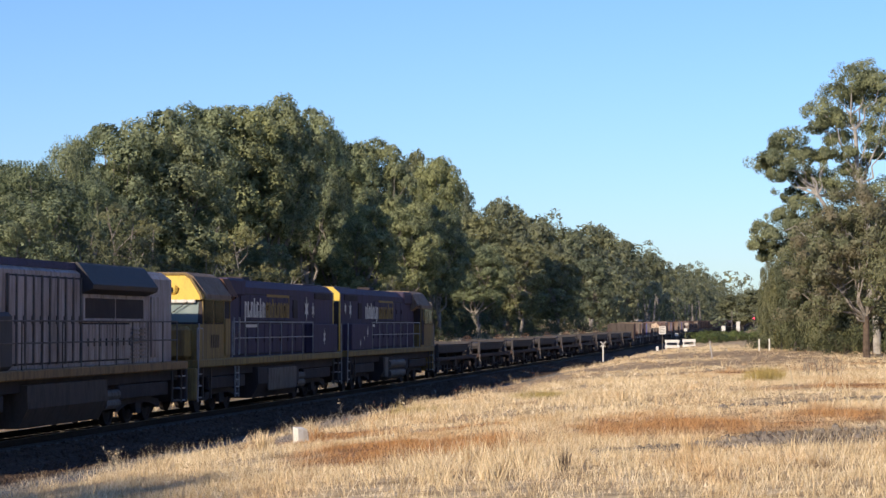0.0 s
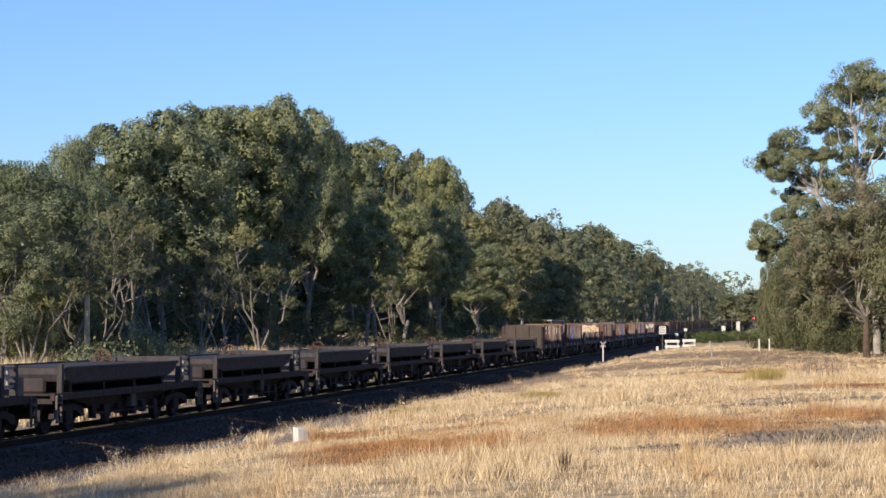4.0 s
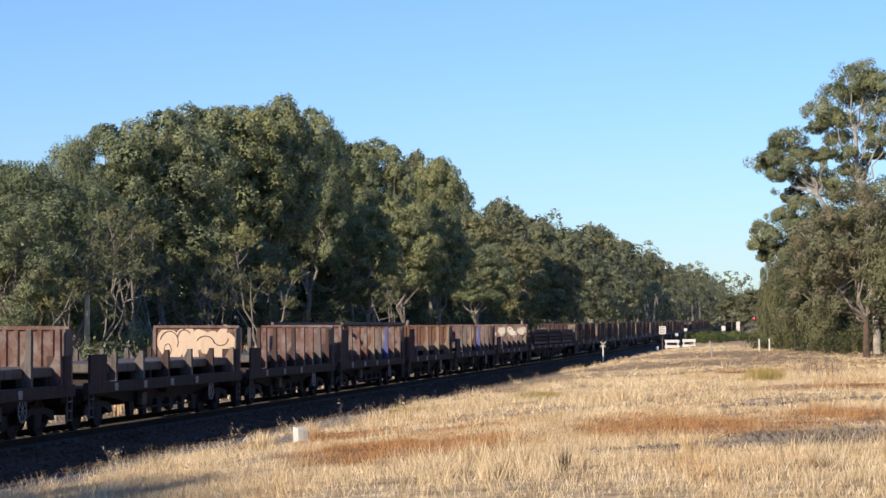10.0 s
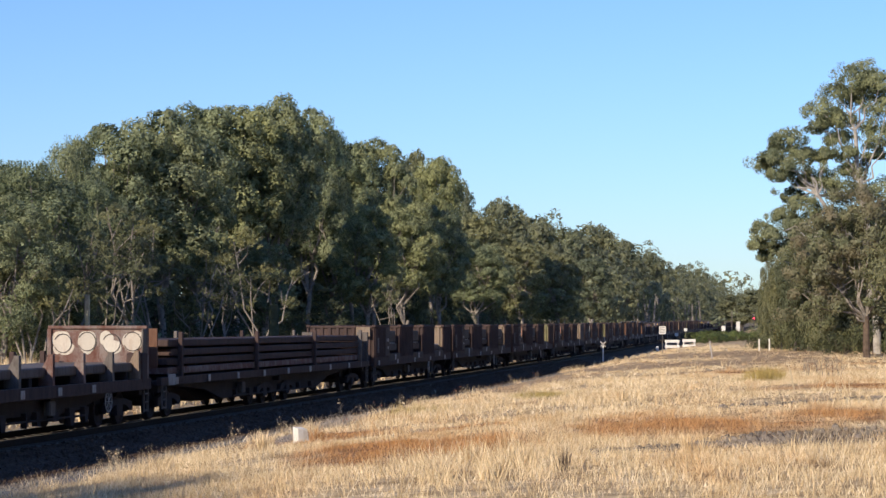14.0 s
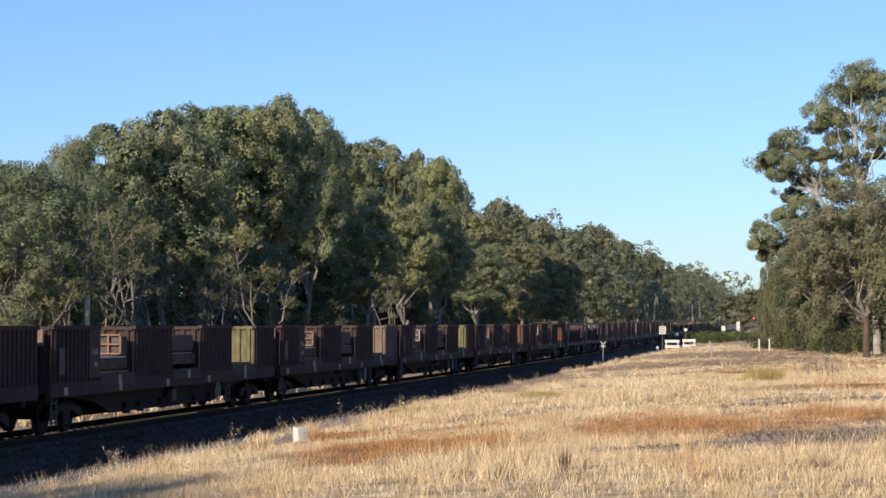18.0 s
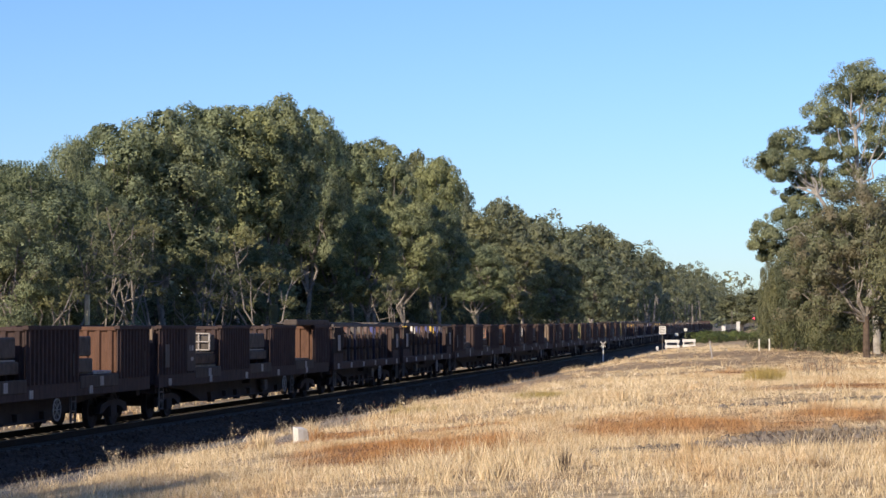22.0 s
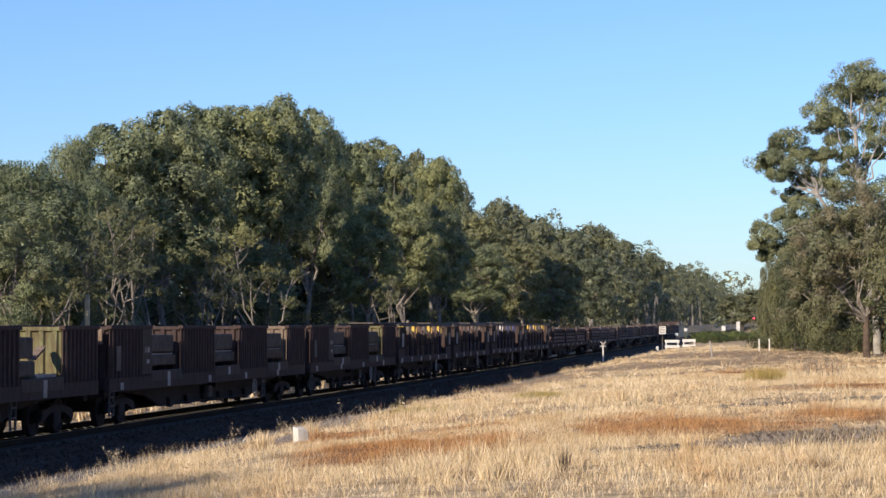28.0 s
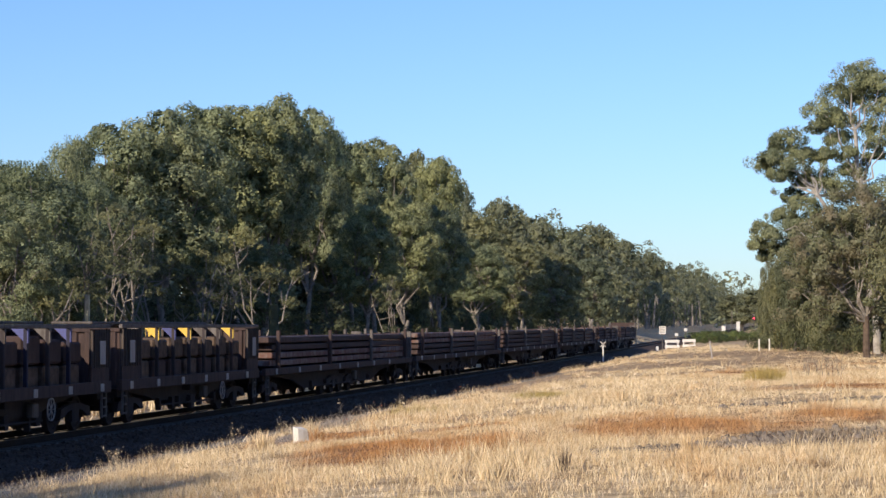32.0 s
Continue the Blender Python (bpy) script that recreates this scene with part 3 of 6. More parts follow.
    top = float(np.quantile(co.reshape(-1, 3)[:, 2], 0.9985))
    return wood, crown, leaf_mesh("inner_crown", core, 60, min(0.85, size * 2.4), mat or LEAF, rng), top


def plant_tree(meshes, p, turn, sx, sz, label, group=""):
    e = tagged(new("gum_tree"), label, "tree", group)
    for name, me in zip(("trunk", "crown", "inner_crown"), meshes):
        ob = new(name, me)
        ob.parent = e
    e.matrix_world = Matrix.LocRotScale(p, Euler((0, 0, turn)), (sx, sx, sz))
    return e


NEAR_GUMS = [gum_meshes(100 + k, h=13.0, base=(-0.05, 0.05, 0.12)[k % 3], heads=32, per=125, size=0.165, tufts=11) for k in range(5)]
MID_GUMS = [gum_meshes(120 + k, base=(0.2, 0.28, 0.36)[k % 3], heads=36, per=92, size=0.235, tufts=11, lump=0.15) for k in range(8)]
DISTANT_GUMS = [gum_meshes(140 + k, base=(0.02, 0.12)[k % 2], heads=44, per=30, size=0.42, tufts=10, lump=0.16, mat=LEAF_FAR) for k in range(6)]
BUSHY_GUMS = [gum_meshes(150 + k, h=9.0, width=8.0, base=-0.12, heads=30, per=70, size=0.19, tufts=10, mat=LEAF_DULL) for k in range(4)]
BACK_GUMS = [gum_meshes(200 + k, base=-0.05, heads=22, per=14, size=0.8, mat=LEAF_FAR, tufts=8, limbs=3, lump=0.2) for k in range(4)]
rng_t = random.Random(4)


def stand(px, r, top, width, kind=None):
    """A tree on the bearing px, r metres from the line, as tall as its skyline there."""
    q = (px - 784) / 3897
    y = (OFFSET - r) / math.cos(HEADING) / (math.tan(HEADING) - q)
    s, rr = plan_of(q * y, y)
    g = ground_at(s, rr)
    h = (576 - top) / 3897 * y + EYE[2] - g.z
    pool = kind or (NEAR_GUMS if y < 125 else MID_GUMS if y < 240 else DISTANT_GUMS)
    model = pool[rng_t.randrange(len(pool))]
    label = "tall grey-green gum tree with pale limbs beside the line" if h > 13 else "smaller bushy gum tree with olive leaves beside the line"
    return plant_tree(model, g, rng_t.uniform(0, 6.28), width / 9.0, h / model[3], label, "gum trees along the line")


for row in ((-60, -26, 285, 9), (45, -16, 288, 8), (120, -21, 245, 5.2), (205, -22, 222, 8.5), (290, -20, 198, 9), (352, -24, 188, 9), (415, -22, 187, 9), (488, -20, 171, 8), (545, -23, 192, 8), (585, -24, 232, 7),
            (625, -22, 256, 8), (666, -20, 246, 8.5), (722, -24, 268, 8), (768, -20, 279, 7.5), (808, -26, 318, 6), (850, -20, 374, 9), (893, -20, 352, 8.5), (945, -20, 384, 9), (1000, -20, 404, 9.5), (1060, -20, 402, 10),
            (1105, -20, 425, 10), (1150, -20, 447, 11),
            (2, -13, 345, 6), (85, -16.5, 330, 6.5), (170, -16, 322, 6),  (470, -15, 425, 4.5), (650, -15, 362, 6),
            (715, -15, 350, 7.5), (775, -15, 365, 7), (845, -15, 425, 8), (920, -15, 425, 8), (985, -15, 445, 8), (1045, -15, 455, 8), (1100, -15, 478, 8)):
    stand(*row)
for row in ((-80, -33, 330, 11), (20, -33, 330, 11), (110, -33, 310, 11), (200, -34, 280, 11), (290, -34, 260, 11), (380, -34, 250, 11), (470, -34, 250, 11), (560, -34, 280, 11), (640, -34, 320, 11), (720, -34, 350, 11),
            (800, -34, 390, 11), (870, -34, 410, 11), (940, -34, 430, 11), (1010, -34, 450, 11)):
    stand(*row, BACK_GUMS)
# unseen trees added past the edge of the view, towards the sun, to shade the wood's feet
for k in range(11):
    for r, h in ((-36, 8.5 if 2 < k < 8 else 14.0), (-46, 11.0 if 2 < k < 8 else 18.0)):
        model = BACK_GUMS[(k + int(-r)) % 4]
        plant_tree(model, ground_at(8 + 8.5 * k + r % 3, r + math.sin(k * 2.3)), k * 1.7, 1.15, h / model[3], "tall grey-green gum tree with pale limbs beside the line", "gum trees along the line")
# unseen tall trees added so that their shade falls on the grass by the line
for k, (s, h) in enumerate(((-33, 25.0), (-24, 25.5), (-16, 23.5), (-5, 16.2), (5, 16.2))):
    model = BACK_GUMS[k % 4]
    plant_tree(model, ground_at(s, -15.0 - 0.7 * (k % 2)), 1.1 * k, 1.05, h / model[3], "tall grey-green gum tree with pale limbs beside the line", "gum trees along the line")
# a lower row behind the front trees
for k in range(26):
    model = BACK_GUMS[k % 4]
    plant_tree(model, ground_at(96 + 10.5 * k, -28 + 1.5 * math.sin(k * 1.9)), k * 2.1, 1.0, 11.0 / model[3], "smaller bushy gum tree with olive leaves beside the line", "gum trees along the line")


def far_woods():
    """The wood goes on along the line to the horizon: one joined mesh of leafy clumps."""
    rng = np.random.default_rng(31)
    heap = []
    for k in range(215):
        s = 392 + 740 * (k / 215) + rng.uniform(-5, 5)
        r = -rng.uniform(14, 38)
        g = ground_at(s, r)
        h = rng.uniform(16.0, 23.5) if r < -18 else rng.uniform(9.5, 14.5)
        wide = rng.uniform(3.4, 5.4)
        for q in range(17):
            # tufts spread over a dome that comes down to the ground
            z = 1 - 1.85 * (q + 0.5) / 17
            a = q * 2.39996 + rng.uniform(-0.5, 0.5)
            ring = math.sqrt(1 - z * z) * rng.uniform(0.7, 1.0) * wide
            c = np.array((g.x + math.cos(a) * ring, g.y + math.sin(a) * ring, g.z + h * 0.5 + z * h * 0.45))
            w = rng.uniform(1.2, 2.1)
            heap.append((c, (w * 1.1, w * 1.1, w * 0.95), (g.x, g.y, g.z + h * 0.45)))
    for k in range(60):
        # the low rise behind the wood on the right of the line
        g = ground_at(rng.uniform(420, 1000), rng.uniform(9, 45))
        for _ in range(10):
            c = np.array((g.x + rng.normal(0, 4), g.y + rng.normal(0, 4), g.z + rng.uniform(1.5, 11)))
            q = rng.uniform(1.3, 2.4)
            heap.append((c, (q * 1.1, q * 1.1, q * 0.85)))
    for k in range(46):
        # the wood closes the view where the line bends away
        g = ground_at(rng.uniform(1130, 1230), rng.uniform(-60, 75))
        for _ in range(9):
            c = np.array((g.x + rng.normal(0, 4), g.y + rng.normal(0, 4), g.z + rng.uniform(1, 19)))
            q = rng.uniform(1.6, 2.8)
            heap.append((c, (q * 1.1, q * 1.1, q * 0.85)))
    me = leaf_mesh("far_woods", heap, 36, 0.9, LEAF_FAR, rng)
    tagged(new("far_woods", me), "long wall of grey-green gum trees fading along the line", "woods", kind="stuff")
    bm = B()
    for k in range(110):
        s = 390 + k * 6.5 + rng.uniform(-3, 3)
        g = ground_at(s, -rng.uniform(13, 24))
        tube(bm, g - Vector((0, 0, 0.3)), g + Vector((rng.normal(0, 0.5), rng.normal(0, 0.5), rng.uniform(5, 9))), 0.3, 0.14, 5)
    tagged(part("far_trunks", bm, BARK), "pale trunks of the far gum trees", "tree trunks", kind="stuff")


far_woods()


# ---- the group of trees on the near side of the line ----
def bearing(px, y, top=None):
    """A place on the bearing px at y metres' depth, on the ground or at the height of the sight line top."""
    x = (px - 784) / 3897 * y
    s, r = plan_of(x, y)
    if top is None:
        return ground_at(s, r)
    return Vector((x, y, EYE[2] + (576 - top) / 3897 * y))


def tall_gum():
    """A big old gum: bare pale limbs, each with a crown of its own and sky between."""
    rng = np.random.default_rng(77)
    y = 156.0
    root = bearing(1552, y)
    e = tagged(new("gum_tree"), "tall open gum tree with bare pale limbs and tufted crowns", "tree")
    e.matrix_world = Matrix.Translation(root)
    bm, heap = B(), []
    limb = lambda px, top, dy=0.0: bearing(px, y + dy, top) - root
    low, mid, up, arm = limb(1542, 430), limb(1524, 325), limb(1515, 230), limb(1448, 345, -0.5)
    bough(bm, (0, 0, -0.4), low, 0.3, 0.24, rng, 0.02, 3, 10)
    bough(bm, low, mid, 0.24, 0.2, rng, 0.03, 2, 8)
    bough(bm, mid, up, 0.2, 0.13, rng, 0.04, 3, 7)
    bough(bm, limb(1540, 440), arm, 0.17, 0.12, rng, 0.04, 3, 7)
    part("trunk", bm, BARK_PALE, e, "smooth pale trunk and limbs")
    # each crown: the limb it grows from, its bearing, height, radius and depth
    tufts = ((up, 1506, 132, 1.3, 0), (up, 1530, 122, 1.2, 1), (up, 1478, 160, 1.2, 1), (up, 1556, 140, 1.3, -1), (mid, 1452, 188, 1.2, 0), (mid, 1447, 215, 0.9, 0.5), (up, 1512, 168, 1.1, 2), (mid, 1562, 180, 1.3, 0), (mid, 1484, 238, 1.0, 1),
             (mid, 1492, 265, 0.9, -1), (mid, 1545, 220, 1.1, 1), (mid, 1570, 240, 1.4, 0), (mid, 1508, 295, 0.9, 1), (mid, 1590, 160, 1.6, 0), (mid, 1540, 265, 0.9, 1), (mid, 1475, 195, 1.0, 1.5), (up, 1534, 150, 1.1, 0.5), (up, 1490, 205, 0.9, 0),
             (arm, 1396, 237, 1.15, 0), (arm, 1380, 252, 0.9, 1), (arm, 1348, 285, 1.0, 1), (arm, 1362, 272, 0.9, -1), (arm, 1404, 285, 1.2, -1), (arm, 1380, 300, 1.0, 0), (arm, 1414, 262, 0.9, 0), (arm, 1449, 268, 0.65, 1), (arm, 1462, 264, 0.55, 0),
             (arm, 1445, 312, 1.1, 1), (arm, 1478, 318, 1.25, 1), (arm, 1500, 335, 1.2, 2), (arm, 1420, 310, 0.9, 1), (arm, 1402, 340, 0.8, 2), (arm, 1420, 355, 1.0, 0),
             (low, 1384, 372, 0.8, 1), (low, 1400, 390, 0.9, 1), (low, 1348, 396, 0.8, 1), (low, 1343, 425, 0.8, 0), (low, 1362, 410, 0.8, -1), (low, 1440, 380, 1.1, 1), (low, 1350, 445, 0.6, 1), (low, 1380, 430, 1.0, 0), (low, 1560, 330, 1.3, 1), (low, 1530, 370, 1.3, 1), (low, 1470, 390, 1.3, 1), (low, 1420, 420, 1.3, 1))
    boughs = B()
    for o, px, top, rad, dy in tufts:
        q = limb(px + 3, top + 10, dy)
        bough(boughs, o, q, 0.085, 0.02, rng, 0.06, 4, 5)
        billow(heap, rng, q, rad * 1.08, 17, 0.75, 1.4)
        for _ in range(5):
            # sprays that stray from the mass
            c = np.array(q) + rng.normal(0, rad * 0.48, 3) * (1, 1, 0.8)
            qq = rad * rng.uniform(0.24, 0.42)
            heap.append((c, (qq, qq, qq), np.array(q)))
    part("limb", boughs, BARK_PALE, e)
    ob = new("crown", leaf_mesh("crown", heap, 100, 0.155, LEAF_TALL, rng))
    ob.parent = e


tall_gum()


def dry_tree():
    """A broad half-dry tree: a short red-brown trunk, long bare boughs, thin brownish leaves."""
    rng = np.random.default_rng(78)
    y = 138.0
    root = bearing(1534, y)
    e = tagged(new("gum_tree"), "broad half-dry gum tree with brownish leaves and bare boughs", "tree")
    e.matrix_world = Matrix.Translation(root)
    limb = lambda px, top, dy=0.0: bearing(px, y + dy, top) - root
    bm, heap = B(), []
    fork = limb(1533, 560)
    bough(bm, (0, 0, -0.3), fork, 0.24, 0.19, rng, 0.02, 2, 9)
    part("trunk", bm, BARK_DARK, e, "red-brown rough trunk")
    for px, top, dy in ((1470, 500, -1), (1440, 455, 0), (1500, 430, 1), (1545, 420, 0), (1560, 470, -1.5), (1420, 520, -1), (1590, 430, 0), (1490, 380, 1), (1600, 380, 1), (1540, 360, 0), (1460, 410, 2)):
        q = limb(px, top, dy)
        bb = B()
        bough(bb, fork - Vector((0, 0, rng.uniform(0, 0.5))), q, 0.085, 0.028, rng, 0.06, 4, 6)
        for _ in range(5):
            o = fork.lerp(q, rng.uniform(0.4, 0.95))
            bough(bb, o, o + Vector((rng.normal(0, 0.9), rng.normal(0, 0.8), rng.uniform(-0.2, 1.2))), 0.035, 0.012, rng, 0.1, 2, 4)
        part("bough", bb, BARK, e)
        for _ in range(11):
            c = np.array(q) + rng.normal(0, 1.05, 3) * (1.0, 1.2, 0.9)
            qq = rng.uniform(0.4, 0.8)
            heap.append((c, (qq, qq, qq * 0.8)))
    for _ in range(60):
        c = np.array(limb(rng.uniform(1405, 1600), rng.uniform(400, 580), rng.uniform(1.2, 5)))
        qq = rng.uniform(0.45, 0.8)
        heap.append((c, (qq, qq, qq * 0.8)))
    ob = new("crown", leaf_mesh("crown", heap, 230, 0.18, LEAF_DRY, rng))
    ob.parent = e


dry_tree()
# their companions behind, leafy down to the ground
for px, y, top, width in ((1364, 192, 452, 2.6), (1384, 182, 470, 4.0), (1406, 176, 430, 5.0), (1432, 172, 390, 5.5), (1474, 170, 372, 6.5), (1522, 168, 362, 7), (1570, 165, 345, 7), (1625, 150, 330, 8), (1385, 235, 505, 6), (1345, 560, 512, 12), (1312, 600, 520, 14),
                          (1660, 130, 300, 9), (1720, 120, 200, 9), (1455, 186, 420, 7), (1540, 185, 400, 8)):
    g = bearing(px, y)
    h = (576 - top) / 3897 * y + EYE[2] - g.z
    model = (BUSHY_GUMS if y < 400 else DISTANT_GUMS)[rng_t.randrange(4)]
    plant_tree(model, g, rng_t.uniform(0, 6.28), width / 8.0, h / model[3], "bushy grey-green gum tree at the field's edge", "gum trees at the field's edge")


# unseen trees added to the right and behind the camera, to dim the sky light on the train
for k in range(16):
    s, r = 120 - 14 * k, 37 + 3 * math.sin(k * 1.7)
    plant_tree(BACK_GUMS[k % 4], ground_at(s, r), k * 1.3, 1.25, 1.1 + 0.15 * math.sin(k), "bushy grey-green gum tree at the field's edge", "gum trees at the field's edge")


# ---- scrub ----
def shrub_mesh(seed, mat):
    rng = np.random.default_rng(seed)
    heap = []
    for _ in range(14):
        c = np.array((rng.normal(0, 0.6), rng.normal(0, 0.6), rng.uniform(0.2, 1.0)))
        q = rng.uniform(0.3, 0.6)
        heap.append((c, (q, q, q * 0.85), (0, 0, 0.3)))
    return leaf_mesh("leaves", heap, 70, 0.13, mat, rng, 0.0)


def twigs_mesh(seed):
    rng = np.random.default_rng(seed)
    bm = B()
    for _ in range(7):
        bough(bm, (rng.normal(0, 0.08), rng.normal(0, 0.08), -0.1), (rng.normal(0, 0.5), rng.normal(0, 0.5), rng.uniform(0.5, 1.2)), 0.03, 0.01, rng, 0.06, 2, 4)
    me = bpy.data.meshes.new("stem")
    bm.to_mesh(me)
    bm.free()
    me.materials.append(BARK_DARK)
    return me


def thicket_mesh(seed):
    rng = np.random.default_rng(seed)
    heap = []
    for _ in range(16):
        c = np.array((rng.normal(0, 0.6), rng.normal(0, 0.6), rng.uniform(0.2, 1.1)))
        q = rng.uniform(0.22, 0.42)
        heap.append((c, (q, q, q * 0.85), (0, 0, 0.3)))
    return leaf_mesh("leaves", heap, 70, 0.09, UNDER_SHADED, rng, 0.2)


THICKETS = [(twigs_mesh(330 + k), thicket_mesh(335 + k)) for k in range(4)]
SHRUBS = [(twigs_mesh(300 + k), shrub_mesh(310 + k, SCRUB)) for k in range(3)]
DARK_SHRUBS = [(twigs_mesh(303 + k), shrub_mesh(320 + k, UNDER_SHADED)) for k in range(4)]
VERGE_SHRUBS = [(twigs_mesh(340 + k), shrub_mesh(345 + k, LEAF)) for k in range(3)]


def plant_shrub(p, size, tall, pool, label):
    e = tagged(new("shrub"), label, "shrub", "low shrubs")
    for name, me in zip(("stem", "leaf_mass"), pool[rng_t.randrange(len(pool))]):
        ob = new(name, me)
        ob.parent = e
    e.matrix_world = Matrix.LocRotScale(p, Euler((0, 0, rng_t.uniform(0, 6.28))), (size, size, tall))
    return e


for k in range(26):
    px, y = rng_t.uniform(1238, 1352), rng_t.uniform(262, 300)
    plant_shrub(bearing(px, y), rng_t.uniform(1.0, 1.6), rng_t.uniform(0.7, 1.25), SHRUBS, "low bright-green scrub near the road crossing")
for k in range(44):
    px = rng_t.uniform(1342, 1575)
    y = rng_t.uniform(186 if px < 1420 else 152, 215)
    plant_shrub(bearing(px, y), rng_t.uniform(0.9, 1.5), rng_t.uniform(0.8, 1.7), DARK_SHRUBS, "green undergrowth below the gum trees, darkened for their shade")
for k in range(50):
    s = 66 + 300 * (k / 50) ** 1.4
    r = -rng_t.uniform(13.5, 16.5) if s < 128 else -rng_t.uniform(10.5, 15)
    plant_shrub(ground_at(s, r), rng_t.uniform(0.9, 1.7), rng_t.uniform(0.7, 1.7), THICKETS, "green undergrowth below the gum trees, darkened for their shade")


def beside_line(px, r):
    """The ground on the bearing px, r metres from the line."""
    q = (px - 784) / 3897
    y = (OFFSET - r) / math.cos(HEADING) / (math.tan(HEADING) - q)
    return ground_at(*plan_of(q * y, y))


for px, r, size, tall in ((170, -9.3, 1.0, 1.3), (205, -9.0, 1.1, 1.5), (240, -9.4, 1.2, 1.7), (265, -9.8, 0.9, 1.2), (120, -9.6, 0.8, 0.9), (300, -10.4, 1.0, 1.2)):
    plant_shrub(beside_line(px, r), size, tall, VERGE_SHRUBS, "fresh green shrub on the verge beyond the rails")


def sapling_meshes(seed):
    """Slender pale stems fanning from one root, each with a thin head of leaves."""
    rng = np.random.default_rng(seed)
    bm, heap = B(), []
    for k in range(5):
        q = Vector((rng.normal(0, 1.1), rng.normal(0, 1.1), rng.uniform(3.6, 6.6)))
        bough(bm, (rng.normal(0, 0.15), rng.normal(0, 0.15), -0.2), q, 0.06, 0.022, rng, 0.05, 4, 6)
        for _ in range(3):
            o = q * rng.uniform(0.5, 0.9)
            e = o + Vector((rng.normal(0, 0.8), rng.normal(0, 0.8), rng.uniform(0.3, 1.2)))
            bough(bm, o, e, 0.035, 0.012, rng, 0.08, 2, 4)
            billow(heap, rng, e, rng.uniform(0.4, 0.75), 5, 0.8, 1.3)
        billow(heap, rng, q, rng.uniform(0.5, 0.9), 6, 0.8, 1.3)
    me = bpy.data.meshes.new("stem")
    bm.to_mesh(me)
    bm.free()
    me.materials.append(BARK)
    return me, leaf_mesh("crown", heap, 32, 0.13, LEAF_DULL, rng)


SAPLINGS = [sapling_meshes(370 + k) for k in range(5)]
for k, (px, r) in enumerate(((52, -11.5), (135, -11.0), (172, -12.0), (222, -11.2), (262, -12.5), (352, -12.5), (392, -12.5), (465, -12.5), (690, -12.0))):
    e = tagged(new("gum_sapling"), "slender multi-stemmed gum sapling with pale stems", "tree", "gum saplings along the line")
    for name, me in zip(("stem", "crown"), SAPLINGS[k % 5]):
        ob = new(name, me)
        ob.parent = e
    q = rng_t.uniform(0.75, 1.15)
    e.matrix_world = Matrix.LocRotScale(beside_line(px, r), Euler((0, 0, rng_t.uniform(0, 6.28))), (q, q, q))


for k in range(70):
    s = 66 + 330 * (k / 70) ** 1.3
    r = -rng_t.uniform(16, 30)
    plant_shrub(ground_at(s, r), rng_t.uniform(2.2, 3.2), rng_t.uniform(2.2, 3.6), THICKETS, "tall green shrub between the gum trunks, darkened for their shade")


# ---- weeds along the gravel ----
def weed(p, tall, seed, mat=None):
    rng = np.random.default_rng(seed)
    e = tagged(new("weed"), "dry branching weed at the gravel's edge", "weed", "weeds by the gravel")
    e.matrix_world = Matrix.Translation(p)
    bm, lf = B(), B()
    for k in range(3):
        q = Vector((rng.normal(0, 0.16), rng.normal(0, 0.16), tall * rng.uniform(0.6, 1.05)))
        bough(bm, (rng.normal(0, 0.03), rng.normal(0, 0.03), -0.05), q, 0.009, 0.004, rng, 0.04, 3, 4)
        for _ in range(8):
            o = q * rng.uniform(0.35, 1.0)
            d = Vector(rng.normal(0, 0.07, 3))
            tube(bm, o, o + d, 0.003, 0.002, 3)
            c = o + d
            u, w = Vector(rng.normal(0, 0.012, 3)), Vector(rng.normal(0, 0.012, 3))
            lf.faces.new([lf.verts.new(c + v) for v in (u, w, -u, -w)])
    tagged(part("stalk", bm, BARK_GREY, e), kind="stuff")
    tagged(part("seed_head", lf, mat or GRASS, e), kind="stuff")


for k, (px, y, tall) in enumerate(((205, 47.5, 0.55), (216, 47.2, 0.45), (412, 57, 0.55), (600, 66, 1.0), (708, 76.5, 0.8), (735, 77, 0.6), (500, 61, 0.5), (650, 71, 0.5), (820, 88, 0.6), (905, 103, 0.7))):
    weed(bearing(px, y), tall * 0.75, 500 + k)
for k in range(8):
    s = 56 + 8.5 * k
    weed(ground_at(s, grass_edge(s) + rng_t.uniform(0.1, 1.6)), rng_t.uniform(0.3, 0.5), 540 + k, DOCK)


for k in range(12):
    px = 1415 + 6.5 * k
    weed(bearing(px, 80 + 2.5 * math.sin(k * 2.1)), rng_t.uniform(0.4, 0.75), 560 + k, DOCK)


def tussock(p, tall, spread, mat, label, seed, count=90):
    """A dense upright clump of stiff blades."""
    rng = np.random.default_rng(seed)
    vs, fs = [], []
    for _ in range(count):
        a, q = rng.uniform(0, 6.28), spread * math.sqrt(rng.random())
        x, y = q * math.cos(a), q * math.sin(a)
        b, w, h = rng.uniform(0, 6.28), rng.uniform(0.006, 0.013), tall * rng.uniform(0.5, 1.1)
        n = len(vs)
        lean = rng.normal(0, 0.22, 2) * h + np.array((x, y)) * 0.5
        vs += [(x - math.cos(b) * w, y - math.sin(b) * w, -0.03), (x + math.cos(b) * w, y + math.sin(b) * w, -0.03), (x + lean[0], y + lean[1], h)]
        fs.append((n, n + 1, n + 2))
    e = tagged(new("tussock"), label, "grass tussock", "tussocks in the field")
    e.matrix_world = Matrix.Translation(p)
    tagged(link_mesh("blade", vs, fs, mat, e), kind="stuff")


